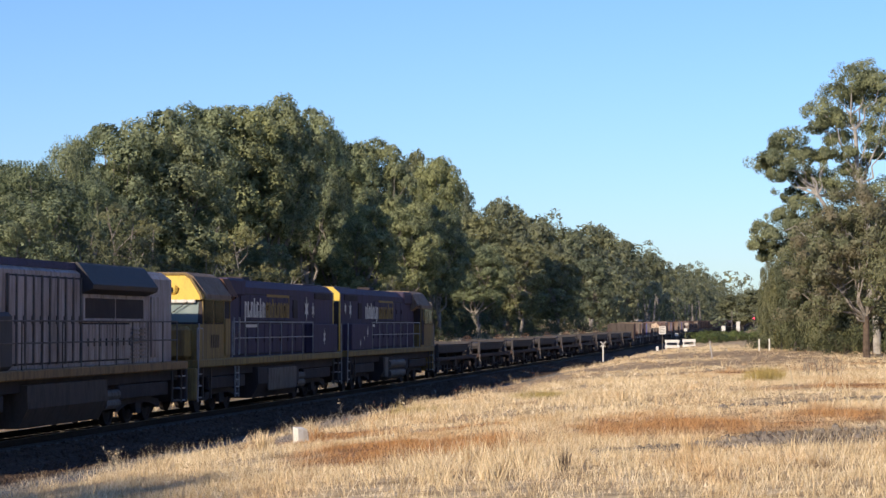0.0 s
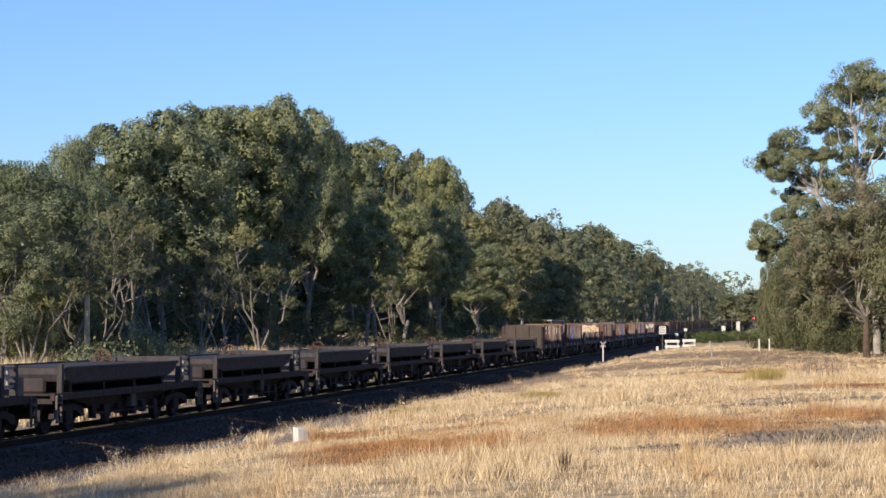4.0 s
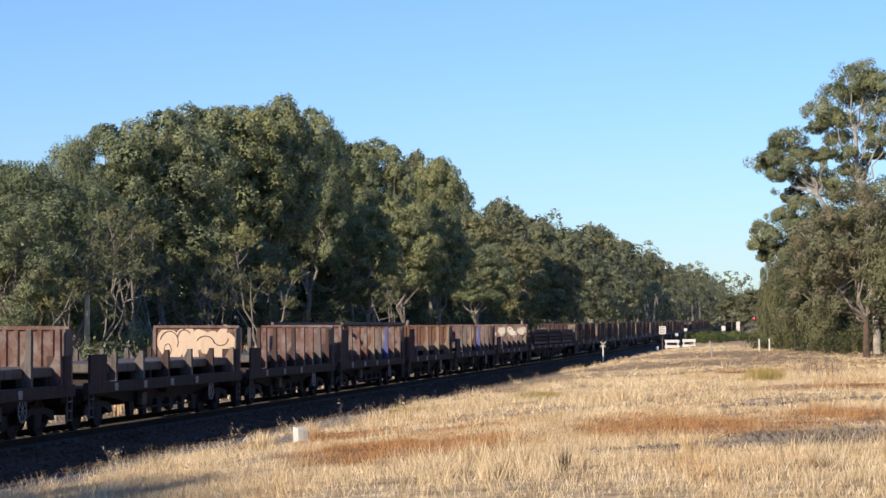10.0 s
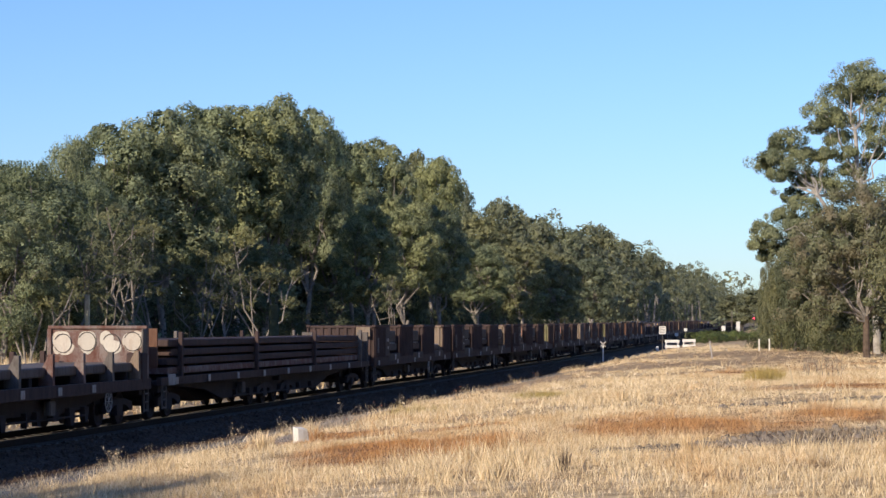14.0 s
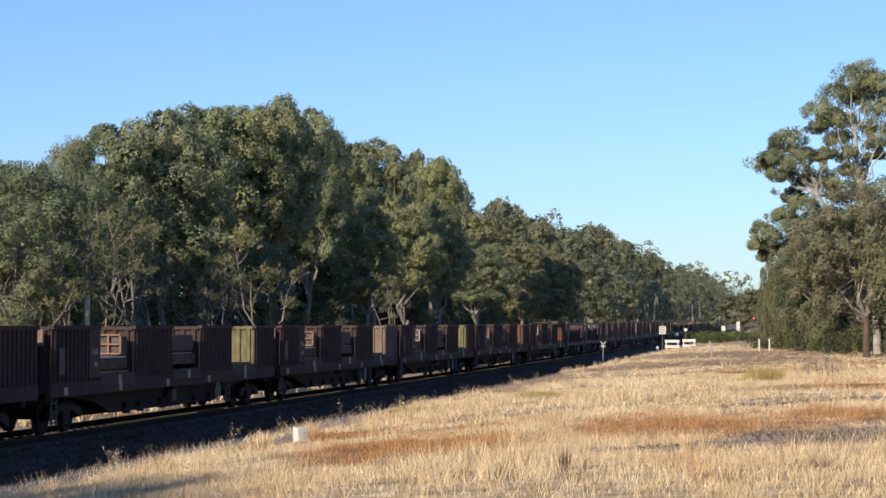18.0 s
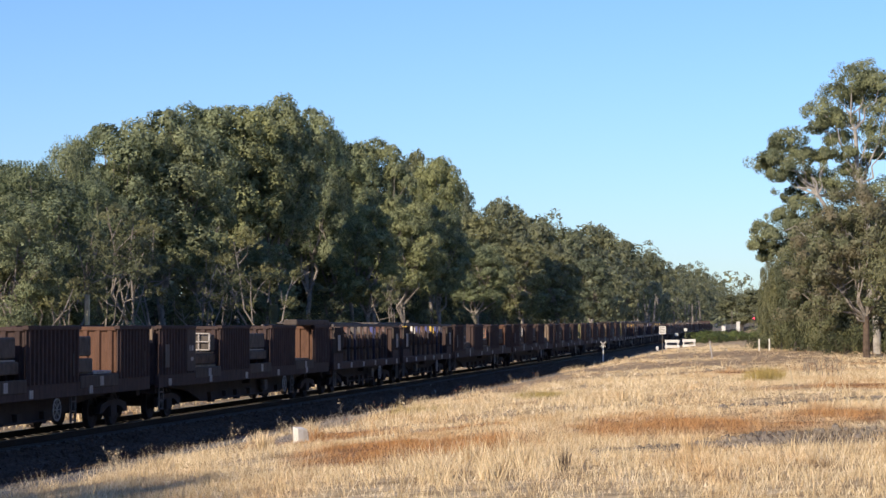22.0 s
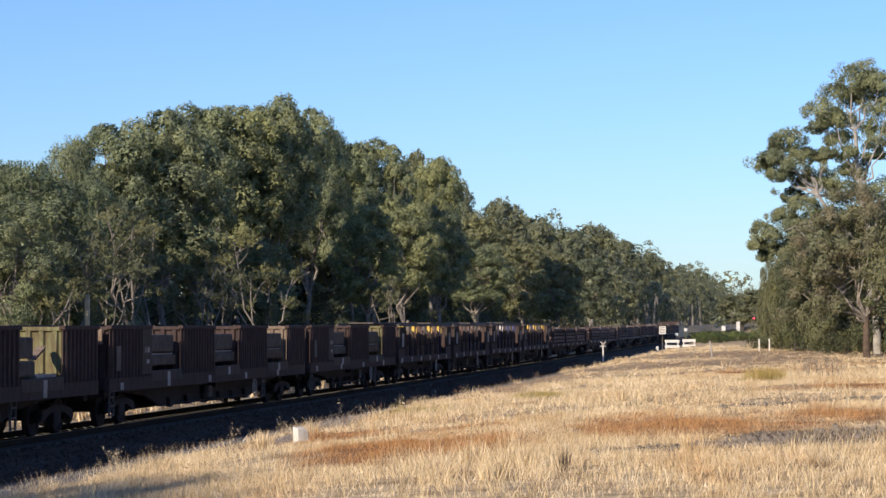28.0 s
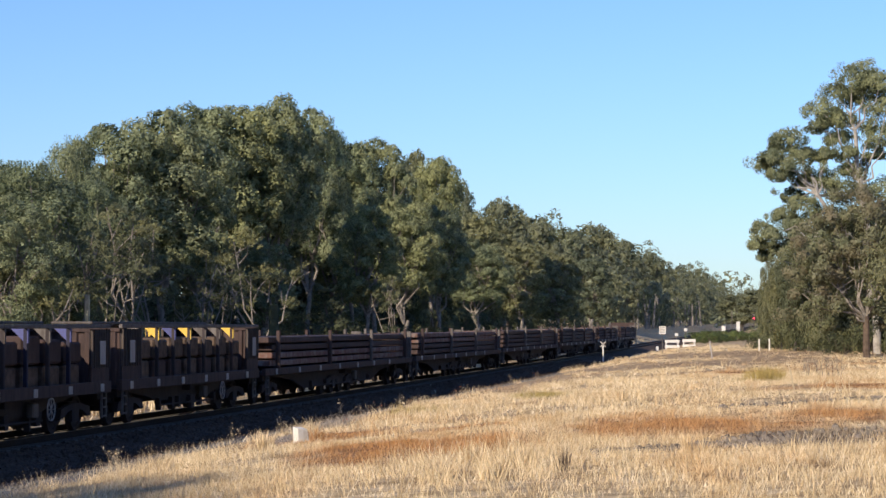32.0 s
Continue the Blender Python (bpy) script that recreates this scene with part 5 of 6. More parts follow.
# -- stake wagon with end bulkheads --
def stake_wagon(L, wall=None, tag="", bar=True, stakes=7, low=False, caged=False, posts=None, near_wall=True, boxy=False, peaked=False):
    e = new("stake_wagon")
    h = L / 2
    wall = wall or RUST_LIGHT
    underframe(e, h - 0.6)
    couplers(e, h)
    bogie(e, -h + 2.3), bogie(e, h - 2.3)
    solid("deck", RUST, e, (-h + 0.55, h - 0.55, -1.3, 1.3, 0.98, 1.1))
    for y in (-1.45, 1.3):
        solid("side_sill", RUST, e, (-h + 0.5, h - 0.5, y, y + 0.15, 0.94, 1.24))
    x0, x1 = -h + 0.75, h - 0.75
    solid("steel_slab", GREY_STEEL, e, (x0 + 1.7, x1 - 0.15, -1.2, 1.2, 1.44, 1.68), bevel=0.03, label="grey steel slab lying between the stakes")
    for k in range(4):
        x = x0 + 2.2 + k * (x1 - x0 - 3.2) / 3
        solid("bearer", SOOT, e, (x - 0.1, x + 0.1, -1.15, 1.15, 1.1, 1.44))
    top = 2.0 if low else 2.6
    span = (x0 + 2.2, x1 - 0.7)
    rng = random.Random(int(L * 1000) + stakes)
    for k in range(stakes):
        x = span[0] + (span[1] - span[0]) * k / (stakes - 1)
        for sgn in (-1, 1):
            b = B()
            lean, y = rng.uniform(-0.05, 0.05), 1.33 * sgn
            prism(b, [(y - 0.07 * sgn, 1.0), (y + 0.09 * sgn, 1.0), (y + 0.07 * sgn, top), (y - 0.05 * sgn, top)], x - 0.085, x + 0.085, "x")
            prism(b, [(y - 0.07 * sgn, 1.24), (y - 0.07 * sgn, 1.95), (y - 0.3 * sgn, 1.5), (y - 0.3 * sgn, 1.24)], x - 0.03, x + 0.03, "x")
            for v in b.verts:
                v.co.x += lean * (v.co.z - 1.0)
            m = (posts or {}).get(k, rng.choice((RUST, RUST_LIGHT, GREY_STEEL, TAN)))
            part("stake", b, m, e)
    ends = [(x1, 1)] + ([(x0, -1)] if near_wall else [])
    ztop = 2.66
    for x, facing in ends:
        if facing < 0 and peaked:
            b = B()
            prism(b, [(-1.36, 1.1), (-1.36, ztop - 0.14), (0.0, ztop), (1.36, ztop - 0.14), (1.36, 1.1)], x - 0.03, x + 0.03, "x")
            p = part("bulkhead", b, DUSTY, e, "grey-brown steel bulkhead with a peaked top")
            for y in (-1.3, -0.45, 0.5, 1.3):
                solid("rib", DUSTY, p, (x - 0.09, x - 0.03, y - 0.05, y + 0.05, 1.1, ztop - 0.12), bevel=0.006)
            continue
        if boxy:
            p = cross_panel(e, "bulkhead", x, 1.1, ztop, wall, label="weathered corrugated steel bulkhead", pitch=0.3)
        else:
            p = solid("bulkhead", wall, e, (x - 0.03, x + 0.03, -1.36, 1.36, 1.1, ztop), bevel=0.008, label="weathered upright steel bulkhead")
            solid("capping", wall, p, (x - 0.09, x + 0.07, -1.42, 1.42, ztop - 0.06, ztop + 0.03))
        for y in (-1.38, 1.38):
            solid("corner_post", wall, p, (x - 0.1, x + 0.05, y - 0.06, y + 0.06, 1.1, ztop - 0.06))
    if bar:
        a = x0 + 0.2 if bar is True else x0 + (x1 - x0) * 0.42
        lift = 0.0 if bar is True else 0.1
        for y in (-1.46, 1.34) if bar is True else (-1.46,):
            solid("top_beam", GREY_STEEL, e, (a, x1 + 0.1, y, y + 0.12, 2.68 + lift, 2.8 + lift))
        if bar is True:
            solid("top_cover", GREY_STEEL, e, (x1 - 0.3, x1 + 0.1, -1.34, 1.34, 2.72, 2.79))
        else:
            solid("top_cover", PALE, e, (a - 0.1, x1 + 0.15, -1.5, -1.12, 2.90, 3.0), bevel=0.015, label="pale grey plank laid along the stakes")
            for x in (a + 0.1, x1 - 0.1):
                solid("cover_post", GREY_STEEL, e, (x - 0.06, x + 0.06, -1.46, -1.36, 1.2, 2.8))
    if caged:
        for y, f in ((-1.4, -1), (1.4, 1)):
            ribbed_side(e, x0 - 0.05, x0 + 1.25, y, 1.24, 2.6, 0.2, 0.06, f, RUST, "dark slatted end panel")
    for y in () if caged else (-1.44, 1.36):
        solid("end_board", RUST, e, (x0 - 0.05, x0 + 1.3, y, y + 0.08, 1.2, 1.95 if not near_wall else 2.5))
    solid("end_locker", RUST, e, (x1 - 0.62, x1 - 0.12, -1.46, -1.0, 1.12, 1.95), bevel=0.03)
    solid("end_plate", PALE if tag == 'panel' else GREY_STEEL, e, (x1 - 0.5, x1 - 0.1, -1.44, -1.39, 1.95, 2.6), bevel=0.01)
    plates(e, [x0 + 2 + k * 2.6 for k in range(int((L - 4) / 2.6))], 1.09)
    step_ladder(e, -h + 0.85), step_ladder(e, h - 0.85), brake_wheel(e, h - 4.2)
    face = x1 - 0.034
    if tag == "bubbles":
        d = B()
        for k, (y, z, ry, rz) in enumerate(((0.95, 2.15, 0.36, 0.45), (0.45, 2.2, 0.3, 0.42), (-0.05, 2.22, 0.28, 0.4), (-0.5, 2.15, 0.34, 0.42), (-0.95, 2.1, 0.35, 0.42), (0.2, 1.9, 0.8, 0.26), (-0.75, 1.9, 0.5, 0.28), (-0.85, 2.45, 0.3, 0.14), (0.75, 1.9, 0.4, 0.3))):
            b = B()
            bubble(b, face - 0.0015 * k, y, z, ry, rz, 0.3 * k)
            part("spray_blot", b, CREAM, e, "cream bubble-shaped spray paint")
        for k, (y, z, ry, rz, a0, a1) in enumerate(((0.9, 2.15, 0.3, 0.36, 0.2, 3.6), (0.4, 2.3, 0.22, 0.25, 0, 2.6), (-0.3, 2.1, 0.3, 0.25, 0.4, 3.0), (0.95, 1.9, 0.12, 0.2, 0, 6.2), (-0.8, 2.25, 0.25, 0.2, 3, 6))):
            arc(d, face - 0.024, y, z, ry, rz, a0, a1)
        part("paint_outline", d, SOOT, e)
    elif tag == "blots":
        d = B()
        for k, (y, z, ry, rz, a) in enumerate(((1.05, 2.3, 0.27, 0.26, 0), (0.9, 2.08, 0.2, 0.22, 1), (1.15, 2.05, 0.14, 0.14, 0.4), (0.3, 2.25, 0.27, 0.32, 0), (-0.25, 2.35, 0.2, 0.2, 1), (-0.42, 2.12, 0.27, 0.2, 0.4), (-1.0, 2.25, 0.3, 0.27, 0), (-1.15, 2.4, 0.16, 0.15, 0.5))):
            b = B()
            bubble(b, face - 0.0015 * k, y, z, ry, rz, a)
            part("spray_blot", b, CHALK, e, "chalky white rounded spray paint")
        for y, z in ((1.0, 2.2), (0.3, 2.25), (-0.4, 2.2), (-1.0, 2.25)):
            arc(d, face - 0.024, y, z, 0.25, 0.26, 0.4, 5.9, 0.011)
        part("paint_outline", d, SOOT, e)
    elif tag == "panel":
        d = B()
        for k, (y, z, ry, rz) in enumerate(((0.85, 2.0, 0.42, 0.5), (0.1, 2.05, 0.62, 0.5), (-0.65, 2.05, 0.5, 0.48), (-1.0, 2.0, 0.3, 0.45), (0.4, 1.8, 0.8, 0.3))):
            b = B()
            bubble(b, face - 0.0015 * k, y, z, ry, rz, 0.1 * k)
            part("spray_blot", b, CHALK, e, "chalky white bubble-shaped spray paint")
        for y, z, ry, rz in ((0.8, 2.1, 0.32, 0.3), (0.0, 2.15, 0.2, 0.18), (-0.5, 2.2, 0.2, 0.2), (-0.1, 1.95, 0.5, 0.3)):
            arc(d, face - 0.024, y, z, ry, rz, 0.3, 4.0, 0.018)
        part("paint_outline", d, SOOT, e)
    return tagged(e, "rusty railway wagon with upright stakes and a steel bulkhead", "railway wagon", "wagons of the train")


# -- long wagon with ribbed cages --
def pallet_rack(parent, x, y, z, w=1.0, h=0.75, mat=None):
    """A slatted pallet frame standing across the wagon."""
    b = B()
    n = 7
    for k in range(n + 1):
        yy = y - w / 2 + w * k / n
        box(b, x - 0.03, x + 0.03, yy - 0.024, yy + 0.024, z, z + h)
    for k in range(3):
        zz = z + h * k / 2
        box(b, x - 0.05, x - 0.03, y - w / 2, y + w / 2, zz - 0.02, zz + 0.02)
    return part("pallet_rack", b, mat or WHITE, parent, "pale slatted pallet frame")


def cage_wagon(L, seed, fills, mats, wall=None, covered=None, last=None):
    e = new("cage_wagon")
    h = L / 2
    rng = random.Random(seed)
    underframe(e, h - 0.6, clutter=seed)
    couplers(e, h)
    bogie(e, -h + 2.6), bogie(e, h - 2.6)
    wall = wall or RUST
    solid("deck", RUST, e, (-h + 0.5, h - 0.5, -1.32, 1.32, 1.02, 1.14))
    for y in (-1.46, 1.32):
        solid("side_sill", RUST, e, (-h + 0.45, h - 0.45, y, y + 0.14, 0.94, 1.3))
    n = len(fills) + 1
    pitch = (L - 0.7) / (n - 0.55)
    cage = pitch * 0.54
    top = 2.66
    for k in range(n):
        x0 = -h + 0.55 + k * pitch
        x1 = min(x0 + cage, h - 0.5)
        for y, f in ((-1.42, -1), (1.42, 1)):
            ribbed_side(e, x0, x1, y, 1.3, top, 0.29 if not (last and k == n - 1) else 0.6, 0.055, f, last if last and k == n - 1 else wall)
        for x in (x0, x1):
            cross_panel(e, "partition", x if x == x1 else x + 0.1, 1.14, top - 0.02, mats[k % len(mats)], label="upright corrugated partition")
        if k == 0:
            # flat plate with worn marks on the leading cage
            solid("door_plate", DUSTY, e, (x1 - 0.95, x1 - 0.05, -1.5, -1.485, 1.36, 2.58), bevel=0.004, label="dusty flat door plate")
            solid("mark_bar", PALE, e, (x1 - 0.7, x1 - 0.62, -1.506, -1.5, 1.95, 2.1), (x1 - 0.5, x1 - 0.3, -1.506, -1.5, 1.95, 2.1), (x1 - 0.55, x1 - 0.3, -1.506, -1.5, 1.65, 1.76), bevel=0.0)
            solid("locker_plate", GREY_STEEL, e, (x0 + 0.35, x0 + 0.75, -1.51, -1.49, 1.5, 2.15), bevel=0.004)
        elif rng.random() < 0.6:
            solid("scrape", DUSTY, e, (x1 - 0.55, x1 - 0.47, -1.487, -1.479, 1.45, 2.0), bevel=0.0, label="pale scraped streak")
        if k < len(fills):
            fill, xa, xb = fills[k], x1 + 0.15, x0 + pitch - 0.12
            if fill in ("rack", "rackw"):
                solid("pallet", WOOD, e, (xa + 0.1, xb, -1.32, 1.2, 1.42, 1.5), bevel=0.02)
                solid("slab", CRATE_DARK, e, (xa + 0.15, xb - 0.05, -1.3, 1.2, 1.52, 1.82), bevel=0.03)
                solid("plank", CHALK if fill == "rack" else TAN, e, (xa + 0.2, xb - 0.1, -1.28, 1.1, 1.83, 1.88), bevel=0.006, label="pale plank lying on the load")
                pallet_rack(e, xb - 0.6, -0.1, 1.94, 2.35, 0.5, PINKISH if fill == "rack" else PALE)
                solid("slab", CRATE_GREY, e, (xb - 0.55, xb - 0.05, -1.3, 1.2, 1.9, 2.4), bevel=0.03)
            elif fill in ("slabs", "browns"):
                solid("slab", CRATE_DARK if fill == "browns" else CRATE_GREY, e, (xa - 0.05, xb - 0.05, -1.32, 1.2, 1.56, 1.86), bevel=0.03)
                solid("pallet", PALE, e, (xa + 0.1, xb - 0.12, -1.25, 1.1, 1.865, 1.9), bevel=0.004)
                solid("slab", CRATE_GREY, e, (xa - 0.05, xb - 0.22, -1.3, 1.2, 1.93, 2.42), bevel=0.03)
            elif fill == "low":
                solid("slab", CRATE_GREY, e, (xa, xb - 0.1, -1.3, 1.25, 1.46, 1.7), bevel=0.03)
                solid("pallet", PALE, e, (xa + 0.05, xb - 0.12, -1.25, 1.1, 1.71, 1.75), bevel=0.004)
            elif fill in ("half", "plank"):
                solid("slab", CRATE_GREY, e, (xa - 0.05, xa + (xb - xa) * 0.45, -1.32, 1.2, 1.5, 1.86), (xa - 0.05, xa + (xb - xa) * 0.4, -1.32, 1.2, 1.92, 2.42), bevel=0.03)
                solid("pallet", PALE, e, (xa + (xb - xa) * 0.5, xb, -1.3, 1.1, 1.44, 1.52), bevel=0.01)
                if fill == "plank":
                    bb = B()
                    prism(bb, [(xb - 0.9, 1.86), (xb - 0.2, 2.12), (xb - 0.16, 2.2), (xb - 0.88, 1.94)], -1.1, -0.9, "y")
                    part("plank", bb, TAN, e)
            else:
                solid("pallet", TAN, e, (xa + 0.3, xb, -1.3, 1.1, 1.42, 1.5), bevel=0.015)
            solid("door_sill", DUSTY, e, (xa - 0.1, xb + 0.08, -1.475, -1.38, 1.12, 1.44), bevel=0.015, label="dusty drop-side sill")
            solid("tie_plate", PALE, e, ((xa + xb) / 2 - 0.02, (xa + xb) / 2 + 0.26, -1.487, -1.475, 1.16, 1.4), bevel=0.0, label="pale worn plate")
    solid("end_marker", TAN, e, (-h + 0.3, -h + 0.36, -1.3, -0.7, 2.2, 2.6))
    if covered:
        a, b = covered
        solid("top_cover", DUSTY, e, (-h + a, -h + b, -1.45, -0.95, 2.69, 2.9), bevel=0.03)
    plates(e, [-h + 1.5 + k * 4.4 for k in range(5)], 1.08)
    step_ladder(e, -h + 0.8, 0.3, 1.0), step_ladder(e, h * 0.45, 0.3, 1.0), brake_wheel(e, h * 0.35, 0.66)
    return tagged(e, "long rust-brown railway wagon with ribbed side cages and open bays", "railway wagon", "wagons of the train")


# -- bin wagon with coloured straps --
def bin_wagon(L, seed, straps, cover=True, wall=None):
    e = new("bin_wagon")
    h = L / 2
    rng = random.Random(seed)
    underframe(e, h - 0.6, clutter=seed)
    couplers(e, h)
    bogie(e, -h + 2.3), bogie(e, h - 2.3)
    solid("deck", SOOT, e, (-h + 0.5, h - 0.5, -1.3, 1.3, 1.02, 1.12))
    for y in (-1.46, 1.32):
        solid("side_sill", RUST, e, (-h + 0.45, h - 0.45, y, y + 0.14, 0.96, 1.26))
        solid("top_beam", GREY_STEEL, e, (-h + 0.5, h - 0.5, y + 0.01, y + 0.11, 2.62, 2.72))
    for x0, x1 in ((-h + 0.55, -h + 2.2), (h - 2.0, h - 0.55)):
        for y, f in ((-1.4, -1), (1.4, 1)):
            solid("back_panel", SOOT, e, (x0, x1, y - 0.02 * f - 0.012, y - 0.02 * f + 0.012, 1.26, 2.6), bevel=0.0)
            solid("lower_panel", RUST, e, (x0, x1, min(y, y + 0.03 * f), max(y, y + 0.03 * f), 1.26, 1.62), bevel=0.0)
            for q in range(8):
                xx = x0 + 0.04 + (x1 - x0 - 0.08) * q / 7
                solid("grille_bar", DUSTY, e, (xx - 0.025, xx + 0.025, min(y, y + 0.06 * f), max(y, y + 0.06 * f), 1.6, 2.6), bevel=0.0)
        solid("patch_plate", PALE, e, (x0 + 0.5, x0 + 0.95, -1.5, -1.485, 1.7, 2.3), bevel=0.003)
    for x in (-h + 0.55, h - 0.6):
        cross_panel(e, "bulkhead", x, 1.12, 2.6, wall or RUST)
    n = len(straps)
    xa, xb = -h + 2.3, h - 2.1
    for k in range(n):
        x = xa + (xb - xa) * (k + 0.5) / n
        w = (xb - xa) / n
        zt = rng.uniform(2.2, 2.5)
        solid("bin", rng.choice((RUST, CRATE_DARK, CRATE_DARK)), e, (x - w * 0.4, x + w * 0.36, -1.22, 1.22, 1.14, 1.72), bevel=0.05)
        solid("bin", rng.choice((RUST, CRATE_DARK, RUST)), e, (x - w * 0.42, x + w * 0.38, -1.25, 1.25, 1.76, zt), bevel=0.05)
        for y in (-1.42, 1.34):
            solid("side_post", rng.choice((RUST, SOOT, NAVY, SOOT)), e, (x - w / 2 - 0.05, x - w / 2 + 0.05, y, y + 0.1, 1.24, 2.64))
        m = {"y": YELLOW, "b": STRAP_BLUE, "g": GREY_STEEL, "w": WHITE, "r": RUST_LIGHT}[straps[k]]
        b = B()
        prism(b, [(-1.44, 2.28), (-1.38, 2.28), (-1.02, 2.62), (-1.44, 2.62)], x - w / 2 - 0.045, x - w / 2 + 0.045, "x")
        part("strap", b, m, e)
        b = B()
        prism(b, [(1.44, 2.28), (1.38, 2.28), (1.02, 2.62), (1.44, 2.62)], x - w / 2 - 0.045, x - w / 2 + 0.045, "x")
        part("strap", b, m, e)
    if cover:
        solid("top_cover", GREY_STEEL, e, (-h + 3.0, h - 1.0, 0.2, 1.4, 2.73, 2.8), bevel=0.015)
    plates(e, [-h + 1.3 + k * 2.5 for k in range(int(L / 2.5))], 1.1)
    step_ladder(e, -h + 0.85), step_ladder(e, h - 0.9), brake_wheel(e, h - 5.0, 0.68)
    return tagged(e, "dark railway wagon of steel bins held by coloured straps", "railway wagon", "wagons of the train")


# -- beam wagon: long rails stacked between posts --
def beam_wagon(L, seed, tail=False, front=False):
    e = new("beam_wagon")
    h = L / 2
    rng = random.Random(seed)
    underframe(e, h - 0.7, clutter=seed)
    couplers(e, h)
    xs = (-h + 2.4, h - 2.4) if L < 22 else (-h + 2.4, -1.7, 1.7, h - 2.4)
    for x in xs:
        bogie(e, x)
    solid("deck", SOOT, e, (-h + 0.6, h - 0.6, -1.3, 1.3, 0.98, 1.12))
    for y in (-1.44, 1.3):
        solid("side_sill", RUST, e, (-h + 0.5, h - 0.5, y, y + 0.14, 0.98, 1.22))
    z = 1.28
    for row in range(4):
        for y in (-1.28, -0.42, 0.44):
            a, b = rng.uniform(0.0, 0.5), rng.uniform(0.0, 0.5)
            solid("beam", RUST if rng.random() < 0.7 else RUST_LIGHT, e, (-h + 1.6 + a, h - 1.0 - b, y, y + 0.82, z, z + 0.2), bevel=0.025)
        z += 0.265
    for f in (0.05, 0.36, 0.66, 0.95):
        x = -h + 1.2 + f * (L - 2.0)
        for y in (-1.45, 1.33):
            solid("post", GREY_STEEL if rng.random() < 0.4 else RUST, e, (x - 0.09, x + 0.09, y, y + 0.12, 1.0, 2.5))
        for r in range(4):
            solid("packing_timber", SOOT, e, (x - 0.1, x + 0.1, -1.28, 1.28, 1.235 + 0.265 * r, 1.275 + 0.265 * r), bevel=0.004)
    for y in (-1.4, 0.95):
        solid("end_bracket", GREY_STEEL, e, (h - 0.75, h - 0.55, y, y + 0.45, 1.1, 2.4))
    if front:
        solid("end_panel", RUST_ORANGE, e, (-h + 0.55, -h + 0.62, -1.3, -0.5, 1.5, 2.6), bevel=0.01, label="rust-orange upright end panel")
        solid("end_panel", PALE, e, (-h + 1.2, -h + 1.9, -1.46, -1.42, 0.98, 1.3), bevel=0.01)
    if tail:
        for x in (h - 2.6, h - 1.7, h - 0.75):
            for y in (-1.45, 1.33):
                solid("post", GREY_STEEL, e, (x - 0.09, x + 0.09, y, y + 0.12, 1.0, 2.72))
        solid("bulkhead", RUST, e, (h - 0.7, h - 0.62, -1.35, 1.35, 1.1, 2.72))
    plates(e, [-h + 2 + k * 3.5 for k in range(int((L - 3) / 3.5))], 1.1)
    step_ladder(e, -h + 0.9), step_ladder(e, h - 0.9)
    return tagged(e, "railway wagon stacked with long rusty steel beams between posts", "railway wagon", "wagons of the train")


# -- locomotives: the cab stands at the -x end --
def handrail(parent, x0, x1, y, z0, z1, mat, step=1.5, mid=True):
    n = max(1, int((x1 - x0) / step))
    for k in range(n + 1):
        x = x0 + (x1 - x0) * k / n
        b = B()
        tube(b, (x, y, z0), (x, y, z1), 0.018, 0.018, 6)
        part("rail_post", b, mat, parent)
    for z in (z1, (z0 + z1) / 2 + 0.05) if mid else (z1,):
        b = B()
        tube(b, (x0, y, z), (x1, y, z), 0.02, 0.02, 6)
        part("handrail", b, mat, parent)


def door_row(parent, x0, x1, n, y, z0, z1, mat, label="", catch=None):
    """Hood doors: shallow panels with a shadow gap, a row of them."""
    w = (x1 - x0) / n
    sgn = 1 if y > 0 else -1
    solid("door_recess", SOOT, parent, (x0, x1, min(y, y + 0.006 * sgn), max(y, y + 0.006 * sgn), z0 - 0.04, z1 + 0.04), bevel=0.0)
    for k in range(n):
        a = x0 + k * w
        b = B()
        box(b, a + 0.03, a + w - 0.03, min(y, y + 0.035 * sgn), max(y, y + 0.035 * sgn), z0, z1, 0.012)
        d = part("hood_door", b, mat, parent, label)
        b = B()
        box(b, a + w - 0.12, a + w - 0.08, min(y + 0.03 * sgn, y + 0.07 * sgn), max(y + 0.03 * sgn, y + 0.07 * sgn), (z0 + z1) / 2 - 0.1, (z0 + z1) / 2 + 0.1)
        part("latch", b, catch or SOOT, d)


